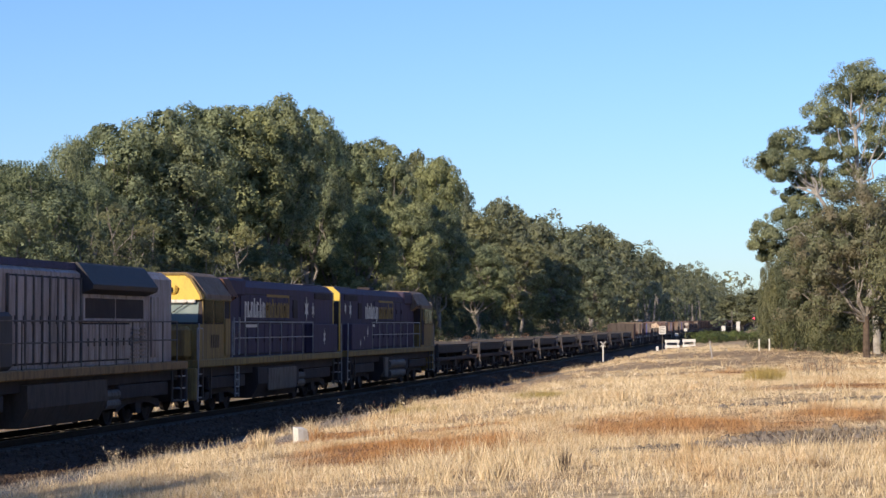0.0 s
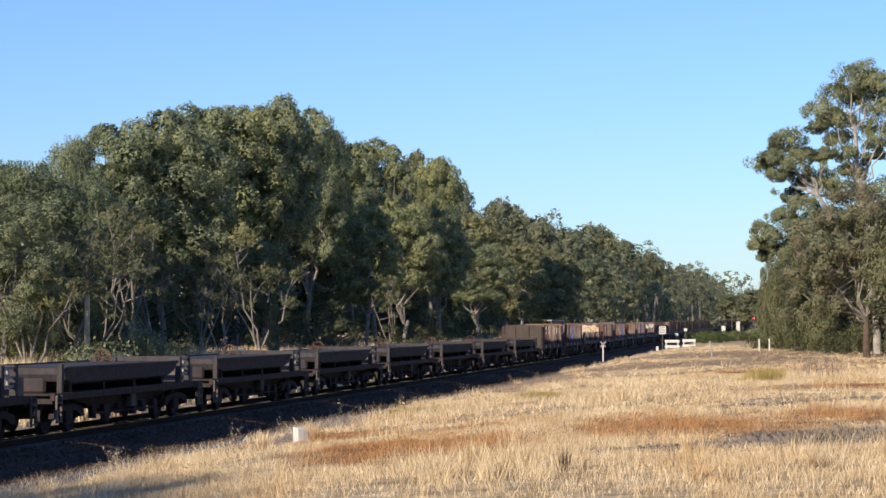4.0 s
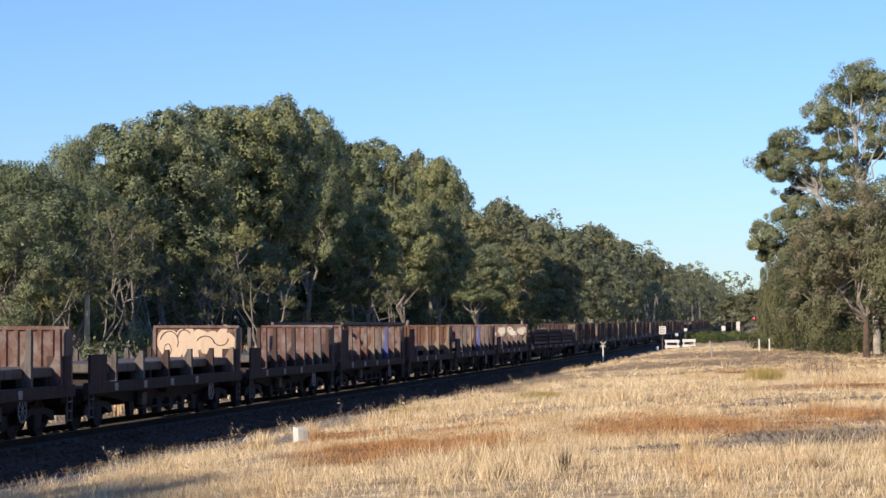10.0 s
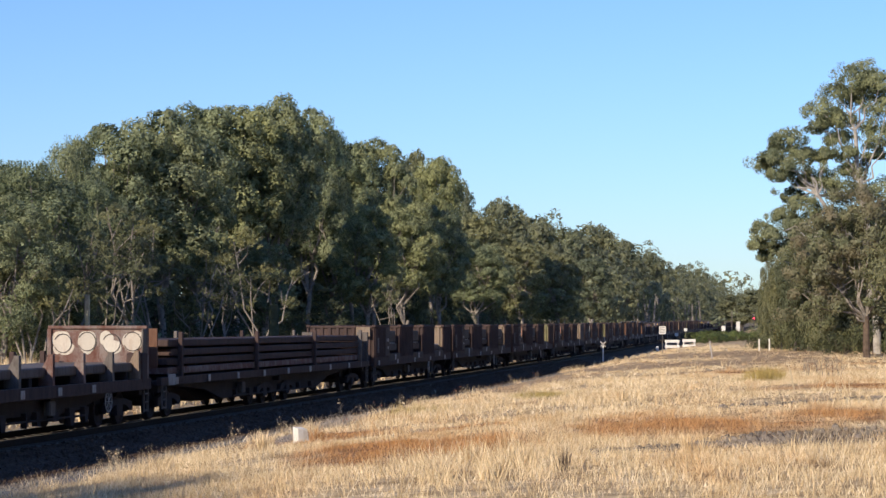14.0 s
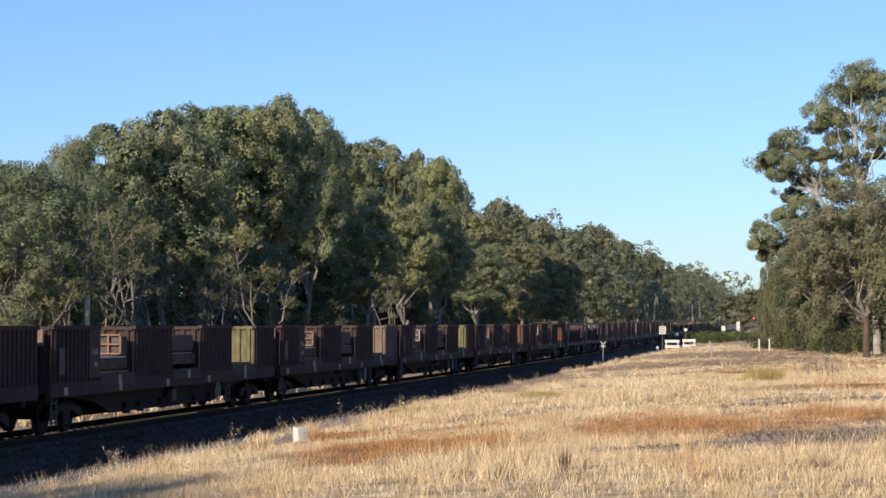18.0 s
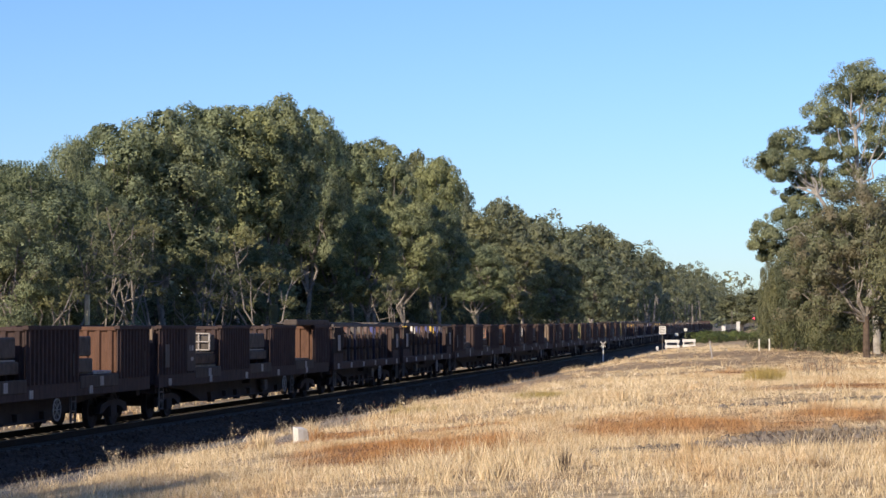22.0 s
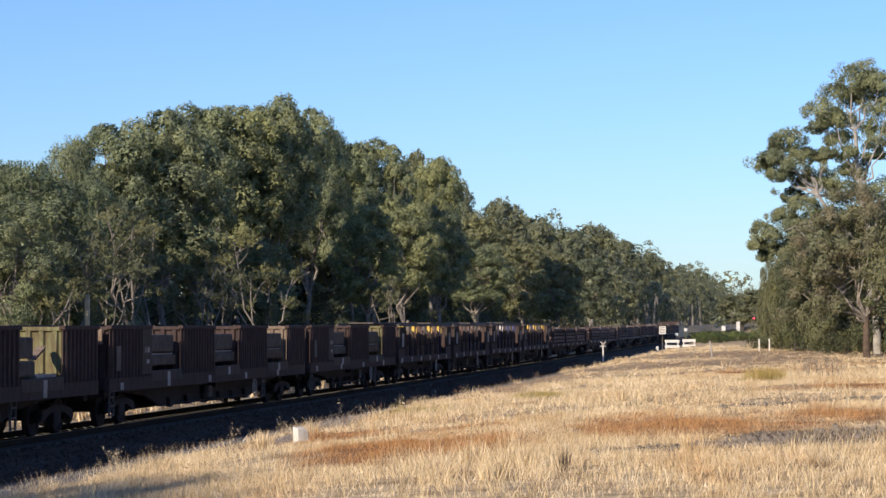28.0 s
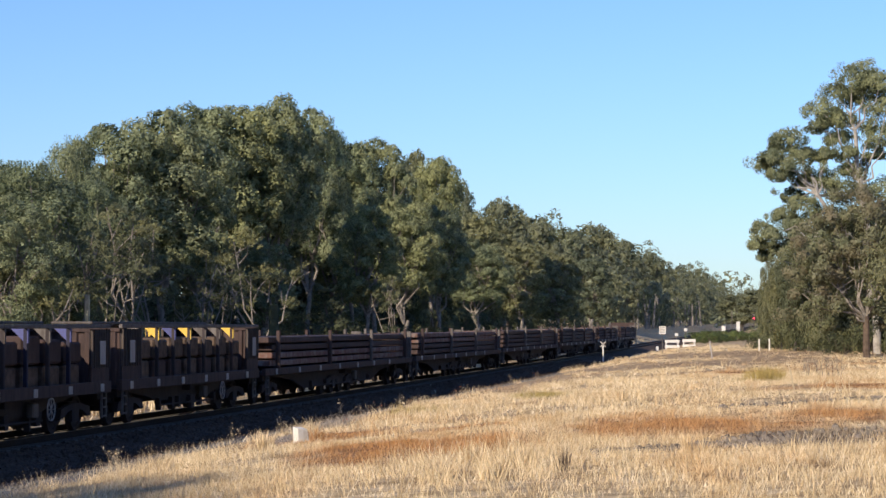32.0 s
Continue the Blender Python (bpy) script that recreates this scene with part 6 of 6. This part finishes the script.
def loco_base(e, sill, L=21.2):
    h = L / 2
    solid("frame", sill, e, (-h + 0.2, h - 0.2, -1.46, 1.46, 1.42, 1.66), bevel=0.03)
    for x in (-h + 4.0, h - 4.0):
        bogie(e, x, 3, 1.75, 0.51)
        solid("bogie_skirt", SOOT, e, (x - 2.3, x + 2.3, -1.3, -1.18, 0.72, 1.1), (x - 2.3, x + 2.3, 1.18, 1.3, 0.72, 1.1), bevel=0.03)
    b = B()
    prism(b, [(-1.42, 1.3), (-1.44, 0.75), (-1.2, 0.28), (1.2, 0.28), (1.44, 0.75), (1.42, 1.3)], -3.1, 2.9, "x")
    part("fuel_tank", b, SOOT if sill is YELLOW_DUSTY_SHADED else DUSTY, e)
    solid("underframe", SOOT, e, (-h + 0.6, h - 0.6, -1.25, 1.25, 1.12, 1.42))
    b = B()
    for z in (0.98, 1.22):
        tube(b, (3.0, -1.25, z - 0.35), (4.2, -1.25, z - 0.35), 0.14, 0.14, 10)
    part("air_tank", b, GREY_STEEL, e)
    for sgn in (-1, 1):
        x = (h - 0.1) * sgn
        solid("pilot", sill if sgn < 0 else SOOT, e, (x - 0.12, x + 0.12, -1.4, 1.4, 0.45, 1.42), bevel=0.04)
        for y in (-1.4, 1.15):
            for z in (0.5, 0.85, 1.2):
                solid("step", HANDRAIL, e, (x - 0.45 * sgn - 0.3, x - 0.45 * sgn + 0.3, y, y + 0.25, z, z + 0.04), bevel=0.006)
    couplers(e, L / 2 + 0.4)
    for y in (-1.43, 1.37):
        for x in (-h + 1.2, h - 1.2):
            for dx in (-0.5, 0.42):
                solid("step_side", DUSTY, e, (x + dx, x + dx + 0.08, y, y + 0.06, 0.45, 1.5))


def part_marking(e, mat, x, kind, y0, y1, side):
    """One tall narrow painted stroke group, a plain bar shape with a heavy stem and a thin one."""
    w = 0.34
    tall = 3.6 if kind in (3, 5, 12) else 3.48
    low = 2.76 if kind in (0,) else 2.95
    stem, thin = ((x, x + 0.13), (x + 0.24, x + w)) if side < 0 else ((x + w - 0.13, x + w), (x, x + 0.1))
    boxes = [(*stem, y0, y1, low, tall), (*thin, y0, y1, 2.95, 3.40)]
    if kind % 2 == 0:
        boxes.append((x + 0.1, x + 0.26, y0, y1, 3.36, 3.46))
    else:
        boxes.append((x + 0.1, x + 0.26, y0, y1, 2.95, 3.04))
    return solid("ochre_marking" if kind >= 10 else "white_marking", mat, e, *boxes, bevel=0.0, label="ochre block marking" if kind >= 10 else "white block marking")


def blue_loco():
    e = new("diesel_locomotive")
    h = 10.6
    loco_base(e, YELLOW_DUSTY_SHADED)
    # long hood: full height body, narrower than the frame
    b = B()
    prism(b, [(-1.08, 1.66), (-1.08, 3.95), (-0.8, 4.2), (0.8, 4.2), (1.08, 3.95), (1.08, 1.66)], -6.6, h - 0.3, "x")
    part("hood", b, BLUE, e, "faded navy hood")
    b = B()
    prism(b, [(-1.09, 1.66), (-1.09, 3.95), (-0.8, 4.21), (0.8, 4.21), (1.09, 3.95), (1.09, 1.66)], h - 0.3, h - 0.14, "x")
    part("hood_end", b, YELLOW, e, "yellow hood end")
    # dark plate added for the shade on the lower yellow hood end
    solid("end_door", SOOT, e, (h - 0.14, h - 0.08, -1.06, 1.06, 1.7, 3.62), bevel=0.01)
    for y in (-1.08, 1.08):
        door_row(e, -5.6, 4.9, 9, y, 1.75, 2.72, BLUE)
        door_row(e, -4.2, 3.3, 6, y, 2.86, 3.7, BLUE)
        s = -1 if y < 0 else 1
        a, c = min(y, y + 0.04 * s), max(y, y + 0.04 * s)
        solid("window_grille", SOOT, e, (3.4, 4.05, a, c, 2.95, 3.6) if s < 0 else (6.1, 6.75, a, c, 2.95, 3.6))
        solid("radiator_grille", SOOT, e, (7.0, 9.6, a, c, 3.68, 3.9))
        solid("equipment_box", BLUE, e, (5.4, 9.6, min(y, 1.43 * s), max(y, 1.43 * s), 1.67, 2.74), bevel=0.03)
    # painted blocks and stars on both flanks, reading from the cab on one and towards it on the other
    for side, white0, ochre0, stars in ((-1, -3.7, -0.72, ((5.5, 3.3, 0.44), (6.6, 3.25, 0.3))), (1, 2.55, -1.05, ((8.5, 3.3, 0.36), (9.5, 3.35, 0.24)))):
        y0, y1 = min(1.118 * side, 1.128 * side), max(1.118 * side, 1.128 * side)
        put = lambda m, x, w: part_marking(e, m, x, w, y0, y1, side)
        for k in range(7):
            # seven tall narrow white strokes with a foot each, then eight ochre ones under a bar
            put(WHITE, white0 + k * 0.41, k)
        for k in range(8):
            put(OCHRE, ochre0 + k * 0.43, 10 + k)
        solid("ochre_marking", OCHRE, e, (ochre0 + 0.05, ochre0 + 3.4, y0, y1, 3.66, 3.75), (ochre0 + 3.33, ochre0 + 3.4, y0, y1, 2.93, 3.66) if side < 0 else (ochre0 + 0.0, ochre0 + 0.06, y0, y1, 2.93, 3.66), bevel=0.0, label="ochre bar marking")
        for cx, cz, r in stars:
            b = B()
            vs = [(cx + (r if k % 2 == 0 else r * 0.42) * math.sin(k * math.pi / 6) * 0.8, (r if k % 2 == 0 else r * 0.42) * math.cos(k * math.pi / 6) + cz) for k in range(12)]
            prism(b, [(x, z) for x, z in vs], y0, y1, "y")
            part("star_marking", b, WHITE, e, "white star marking")
        y0, y1 = min(1.43 * side, 1.438 * side), max(1.43 * side, 1.438 * side)
        for cx, cz, r in ((7.2, 2.25, 0.3),) if side < 0 else ((6.4, 2.4, 0.22), (7.1, 2.15, 0.1), (7.9, 1.95, 0.16)):
            b = B()
            vs = [(cx + (r if k % 2 == 0 else r * 0.42) * math.sin(k * math.pi / 6) * 0.7, (r if k % 2 == 0 else r * 0.42) * math.cos(k * math.pi / 6) + cz) for k in range(12)]
            prism(b, vs, y0, y1, "y")
            part("star_marking", b, WHITE, e, "white star marking")
    solid("white_stripe", WHITE, e, (-3.6, -2.0, -1.128, -1.118, 2.62, 2.72), bevel=0.0)
    solid("white_stripe", WHITE, e, (3.3, 4.9, 1.118, 1.128, 2.62, 2.72), bevel=0.0)
    # below the frame: tank face, paired air reservoirs, grab rails at the ends
    solid("tank_panel", GREY_STEEL, e, (-1.8, 2.4, -1.47, -1.43, 0.5, 1.25), bevel=0.03, label="dusty grey tank panel")
    for z in (0.55, 0.98):
        b = B()
        tube(b, (-2.0, 1.34, z), (1.6, 1.34, z), 0.2, 0.2, 14)
        part("air_reservoir", b, GREY_STEEL, e, "dusty steel air reservoir")
    solid("filter_box", GREY_STEEL, e, (1.9, 2.7, 1.3, 1.47, 0.45, 1.3), bevel=0.03)
    for x in (-10.45, 10.45):
        for y in (-1.42, 1.42):
            b = B()
            tube(b, (x, y, 0.4), (x - 0.1 * (1 if x > 0 else -1), y, 2.75), 0.022, 0.022, 6)
            part("grab_rail", b, HANDRAIL, e)
    # roof
    solid("radiator_hood", GREY_STEEL, e, (6.6, 9.8, -0.75, 0.75, 4.19, 4.25), bevel=0.02)
    solid("exhaust", SOOT, e, (-0.8, 0.2, -0.3, 0.3, 4.18, 4.36), bevel=0.04)
    solid("dynamic_brake", BLUE, e, (-5.9, -3.7, -1.16, 1.16, 3.62, 4.22), bevel=0.08)
    solid("orange_panel", RUST_ORANGE, e, (-6.55, -5.95, -1.2, -1.09, 3.3, 4.0), bevel=0.02)
    # cab: lower shell, set-back windscreen band, a raked arched brow above it, rounded roof
    b = B()
    prism(b, [(-10.3, 1.66), (-10.3, 2.72), (-6.7, 2.72), (-6.7, 1.66)], -1.42, 1.42, "y")
    part("cab", b, YELLOW_DUSTY_SHADED, e, "dusty yellow cab shell, shade in its colour")
    b = B()
    prism(b, [(-9.98, 2.72), (-9.86, 3.5), (-6.7, 3.5), (-6.7, 2.72)], -1.40, 1.40, "y")
    part("cab_side", b, SOOT, e, "dark window band")
    for y in (-1.405, 1.405):
        for x in (-9.9, -8.72, -7.5, -6.75):
            solid("window_pillar", YELLOW_DUSTY_SHADED, e, (x, x + (0.1 if x < -7 else 0.06), y - 0.02, y + 0.02, 2.72, 3.5), bevel=0.006)
    brow = [(-1.40, 3.46), (-1.36, 3.60), (-0.98, 4.12), (-0.78, 4.24), (0.78, 4.24), (0.98, 4.12), (1.36, 3.60), (1.40, 3.46)]
    b = B()
    va = [b.verts.new((-9.98 + (z - 3.46) * 0.42, y, z)) for y, z in brow]
    vb = [b.verts.new((-9.30, y, z)) for y, z in brow]
    for k in range(len(brow)):
        b.faces.new((va[k], vb[k], vb[(k + 1) % len(brow)], va[(k + 1) % len(brow)]))
    b.faces.new(va[::-1]), b.faces.new(vb)
    bmesh.ops.recalc_face_normals(b, faces=b.faces[:])
    # the brow takes the brighter yellow, its sunlight in the colour
    part("cab_brow", b, YELLOW, e, "yellow panel above the windscreen, sunlight in its colour")
    b = B()
    for (ya, za), (yb, zb) in zip(brow, brow[1:]):
        tube(b, (-10.0 + (za - 3.46) * 0.42, ya, za), (-10.0 + (zb - 3.46) * 0.42, yb, zb), 0.045, 0.045, 6)
    part("brow_rim", b, YELLOW_DUSTY_SHADED, e)
    b = B()
    prism(b, [(-1.45, 3.46), (-1.44, 3.62), (-1.03, 4.18), (-0.8, 4.3), (0.8, 4.3), (1.03, 4.18), (1.44, 3.62), (1.45, 3.46)], -9.62, -6.68, "x")
    part("cab_roof", b, TAN, e, "dusty grey cab roof")
    solid("roof_lip", YELLOW_DUSTY_SHADED, e, (-9.9, -6.7, -1.47, -1.42, 3.44, 3.5), (-9.9, -6.7, 1.42, 1.47, 3.44, 3.5), bevel=0.008)
    for s in (-1, 1):
        b = B()
        prism(b, [(1.08 * s, 3.35), (1.42 * s, 3.6), (1.14 * s, 4.16), (0.9 * s, 4.16)], -6.6, -5.75, "x")
        w = part("intake_wing", b, TAN if s > 0 else RUST_ORANGE, e, "dusty flared intake wing")
        for x in (-6.42, -5.95):
            solid("wing_slot", SOOT, w, (x - 0.03, x + 0.03, 1.40 * s - 0.02, 1.40 * s + 0.02, 3.54, 3.66), bevel=0.0)
    for y0, y1 in ((-1.28, -0.06), (0.06, 1.28)):
        b = B()
        b.faces.new([b.verts.new(p) for p in ((-10.0, y0, 2.78), (-10.0, y1, 2.78), (-9.89, y1, 3.38), (-9.89, y0, 3.38))])
        part("windscreen", b, WINDSCREEN, e, "windscreen with a pale reflection in its colour")
        b = B()
        tube(b, (-10.03, (y0 + y1) / 2 - 0.3, 3.4), (-10.05, (y0 + y1) / 2 + 0.2, 3.05), 0.014, 0.014, 5)
        part("wiper", b, SOOT, e)
    solid("visor", WHITE, e, (-10.02, -9.9, -1.2, 1.2, 3.36, 3.46), bevel=0.02, label="pale strip below the brow")
    for y in (-1.424, 1.424):
        s = -1 if y < 0 else 1
        for a, c in ((-9.75, -8.75), (-8.6, -7.6)):
            solid("cab_window", GLASS, e, (a, c, min(y, y + 0.012 * s), max(y, y + 0.012 * s), 2.76, 3.44), bevel=0.004)
        solid("cab_door", SOOT if s > 0 else YELLOW_DUSTY_SHADED, e, (-7.4, -6.78, min(y, y + 0.03 * s), max(y, y + 0.03 * s), 1.75, 2.9))
    b = B()
    box(b, -10.0, -9.8, -0.62, 0.06, 3.62, 3.9, 0.06)
    lamp_box = part("lamp_box", b, YELLOW, e)
    for y in (-0.42, -0.12):
        b = B()
        tube(b, (-9.99, y, 3.76), (-10.02, y, 3.76), 0.1, 0.1, 12)
        part("headlight", b, GLASS, lamp_box)
    solid("nose", YELLOW_DUSTY_SHADED, e, (-10.75, -10.3, -1.2, 1.2, 1.66, 2.66), bevel=0.12)
    for k in range(4):
        solid("number_bar", CRATE_DARK, e, (-9.0 + 0.26 * k, -8.88 + 0.26 * k, -1.434, -1.424, 2.0, 2.4), bevel=0.0)
    for y in (-1.41, 1.41):
        handrail(e, -6.4, 5.3, y, 1.66, 2.8, HANDRAIL)
        handrail(e, -10.5, -9.9, y, 1.66, 2.6, HANDRAIL, 0.5, False)
    for x in (-6.3, -5.6):
        solid("grab_rail", HANDRAIL, e, (x - 0.025, x + 0.025, -1.46, -1.41, 1.75, 2.95), bevel=0.006)
    for k in range(4):
        solid("ladder_rung", HANDRAIL, e, (-6.1, -5.7, -1.46, -1.42, 0.5 + 0.22 * k, 0.54 + 0.22 * k), bevel=0.004)
    solid("ladder_side", HANDRAIL, e, (-6.13, -6.08, -1.46, -1.41, 0.42, 1.4), (-5.72, -5.67, -1.46, -1.41, 0.42, 1.4), bevel=0.004)
    return tagged(e, "weathered navy-blue diesel locomotive with yellow cab and frame", "locomotive", "locomotives of the train")


def grey_loco():
    e = new("diesel_locomotive")
    h = 10.6
    sill = painted("dusty_ochre_paint", (0.30, 0.19, 0.09), (0.10, 0.07, 0.045), 0.5, 0.7)
    loco_base(e, sill)
    b = B()
    prism(b, [(-1.15, 1.66), (-1.15, 4.0), (-0.85, 4.22), (0.85, 4.22), (1.15, 4.0), (1.15, 1.66)], -6.6, h - 0.9, "x")
    part("hood", b, GREY_BODY, e, "silver-grey hood")
    b = B()
    prism(b, [(-1.05, 4.1), (-1.0, 4.28), (1.0, 4.28), (1.05, 4.1)], -6.4, 1.6, "x")
    part("hood_roof", b, BLUE, e, "dark blue hood roof")
    for y in (-1.15, 1.15):
        s = -1 if y < 0 else 1
        door_row(e, -3.8, 1.4, 9, y, 1.8, 3.85, GREY_BODY, catch=GREY_STEEL)
        door_row(e, 1.6, 5.6, 8, y, 1.8, 2.72, GREY_BODY, catch=GREY_STEEL)
        for k in range(10):
            x = -3.8 + 5.2 * k / 9
            solid("hood_rib", GREY_STEEL, e, (x - 0.035, x + 0.035, min(y, y + 0.075 * s), max(y, y + 0.075 * s), 1.75, 3.9), bevel=0.008)
        a, c = min(y, y + 0.05 * s), max(y, y + 0.05 * s)
        solid("grille_frame", GREY_BODY, e, (1.6, 6.9, a, c, 2.78, 3.5))
        solid("radiator_grille", SOOT, e, (1.75, 4.2, min(y, y + 0.06 * s), max(y, y + 0.06 * s), 2.88, 3.4), (4.3, 6.75, min(y, y + 0.06 * s), max(y, y + 0.06 * s), 2.88, 3.4))
        b = B()
        prism(b, [(1.0 * s, 4.3), (1.12 * s, 4.26), (1.5 * s, 3.74), (1.47 * s, 3.62), (1.16 * s, 3.5), (0.9 * s, 4.22)], 1.5, 7.2, "x")
        part("radiator_wing", b, BLUE_GREY, e, "blue-grey flared radiator wing")
        for k in range(8):
            solid("louvre", GREY_BODY, e, (5.75, 6.35, min(y, y + 0.09 * s), max(y, y + 0.09 * s), 1.8 + 0.11 * k, 1.86 + 0.11 * k), (6.5, 7.1, min(y, y + 0.09 * s), max(y, y + 0.09 * s), 1.8 + 0.11 * k, 1.86 + 0.11 * k), bevel=0.008)
        solid("battery_box", BLUE_GREY, e, (-6.2, -4.0, min(y, 1.42 * s), max(y, 1.42 * s), 1.66, 3.0), bevel=0.1)
        # on this engine the panel is a grey door
        solid("end_door", GREY_BODY, e, (7.6, 8.3, a, c, 1.8, 3.5))
    b = B()
    prism(b, [(-10.3, 1.66), (-10.3, 2.78), (-9.95, 3.45), (-9.4, 4.2), (-6.6, 4.2), (-6.6, 1.66)], -1.42, 1.42, "y")
    part("cab", b, YELLOW, e, "yellow cab shell")
    for y in (-1.424, 1.424):
        s = -1 if y < 0 else 1
        solid("cab_window", GLASS, e, (-9.3, -8.2, min(y, y + 0.012 * s), max(y, y + 0.012 * s), 2.8, 3.5), bevel=0.004)
    solid("windscreen", GLASS, e, (-10.22, -10.15, -1.2, 1.2, 2.85, 3.3), bevel=0.004)
    solid("nose", YELLOW, e, (-10.75, -10.3, -1.2, 1.2, 1.66, 2.66), bevel=0.12)
    solid("radiator_top", GREY_STEEL, e, (1.5, 7.2, -1.1, 1.1, 4.2, 4.3), bevel=0.04)
    solid("exhaust", SOOT, e, (-2.8, -1.8, -0.3, 0.3, 4.26, 4.4), bevel=0.04)
    for y in (-1.41, 1.41):
        handrail(e, -6.3, 9.4, y, 1.66, 2.8, GREY_STEEL, 1.35)
    return tagged(e, "silver-grey diesel locomotive with flared radiator and side railings", "locomotive", "locomotives of the train")


# pale base colour stands for the reflection in the glass
WINDSCREEN = glass("windscreen_reflection", (0.17, 0.22, 0.22), 0.12)
TRAIN = []


def couple(thing, u0, u1, flip=False):
    TRAIN.append((thing, (u0 + u1) / 2, flip))


couple(grey_loco(), 2.05, 3.076)
first_blue = blue_loco()
couple(first_blue, 3.076, 4.107)
couple(copy_thing(first_blue, Matrix.Identity(4)), 4.107, 5.13, True)

# nine tub wagons behind the engines
STEP = 0.677
tub = tub_wagon(SPEED * STEP)
for k in range(9):
    couple(tub if k == 0 else copy_thing(tub, Matrix.Identity(4)), 5.13 + STEP * k, 5.13 + STEP * (k + 1))

# stake wagons
for u0, u1, opt in ((11.22, 11.9, dict(wall=TAN, tag="panel", bar="rear", stakes=7, peaked=True)), (11.9, 12.6, dict(wall=RUST_LIGHT, caged=True, bar=False, stakes=6, posts={2: STRAP_BLUE}, boxy=True)), (12.6, 13.37, dict(wall=RUST_LIGHT, tag="bubbles", bar=False, low=True, stakes=6, near_wall=False)),
                    (13.37, 14.04, dict(wall=RUST_LIGHT, bar=False, stakes=8, near_wall=False)), (14.04, 14.75, dict(wall=RUST_LIGHT, stakes=8, posts={5: STRAP_BLUE})), (14.75, 15.40, dict(wall=RUST_ORANGE, stakes=4, bar=False, caged=False, boxy=True)),
                    (15.40, 16.15, dict(wall=RUST_LIGHT, bar=False, stakes=8, posts={4: STRAP_BLUE}, near_wall=False)), (16.15, 16.9, dict(wall=RUST_LIGHT, tag="blots", bar=False, low=True, stakes=6, near_wall=False))):
    couple(stake_wagon(SPEED * (u1 - u0), **opt), u0, u1)
couple(beam_wagon(SPEED * 1.46, 1, False, True), 16.9, 18.36)

# caged wagons
R, G, O, T = RUST, GREENISH, RUST_ORANGE, TAN
for n, (u0, u1, fills, mats, cover) in enumerate(((18.36, 19.36, ("slabs", "browns", "low"), (R, R, R, T), None), (19.36, 20.47, ("slabs", "browns", "browns"), (R, R, R, T), None), (20.47, 21.57, ("rack", "browns", "open"), (R, R, R, G), None),
                                                  (21.57, 22.65, ("rack", "slabs", "open"), (R, R, R, T), None), (22.65, 23.74, ("rackw", "slabs", "open"), (R, R, R, G), None), (23.74, 24.89, ("rack", "slabs", "half"), (R, R, R, O), None),
                                                  (24.89, 25.98, ("rackw", "slabs", "open"), (R, R, R, O), (17.6, 23.0)))):
    couple(cage_wagon(SPEED * (u1 - u0), 40 + n, fills, mats, None, cover, GREY_STEEL if n == 3 else None), u0, u1)
couple(bin_wagon(SPEED * 0.70, 61, "rrggrbrr", True), 25.98, 26.68)
couple(bin_wagon(SPEED * 0.70, 62, "ywbrbybg", True), 26.68, 27.38)
for n, (u0, u1, fills, mats) in enumerate(((27.38, 28.48, ("low", "rack", "browns"), (R, R, R, O)), (28.48, 29.58, ("rackw", "slabs", "low"), (R, R, R, T)), (29.58, 30.68, ("browns", "slabs", "plank"), (R, R, R, G)),
                                          (30.68, 31.79, ("slabs", "slabs", "browns"), (R, R, R, T)), (31.79, 32.63, ("slabs", "browns"), (R, R, G)))):
    couple(cage_wagon(SPEED * (u1 - u0), 50 + n, fills, mats), u0, u1)
for n, (u0, u1, straps) in enumerate(((32.63, 33.37, "ygyrgyry"), (33.37, 34.03, "rrgrrgr"), (34.03, 34.73, "ggwgbgb"), (34.73, 35.47, "gybyggy"))):
    couple(bin_wagon(SPEED * (u1 - u0), 70 + n, straps), u0, u1)
for n, (u0, u1) in enumerate(((35.47, 36.84), (36.84, 38.27), (38.27, 39.75), (39.75, 41.17), (41.17, 42.3), (42.3, 43.44))):
    couple(beam_wagon(SPEED * (u1 - u0), 80 + n, n == 5), u0, u1)


def motions():
    """The train rolls down the line towards the camera and past it at an even speed."""
    for thing, u, flip in TRAIN:
        rows = []
        for k in range(0, 33, 2):
            s = SPEED * (u - k) - 2.87
            p = place(s, 0, rise(s))
            rows.append((float(k), pose(p.x, p.y, p.z, 0, 0, 90 - math.degrees(HEADING) + (180 if flip else 0))))
        walk(thing, rows)


motions()
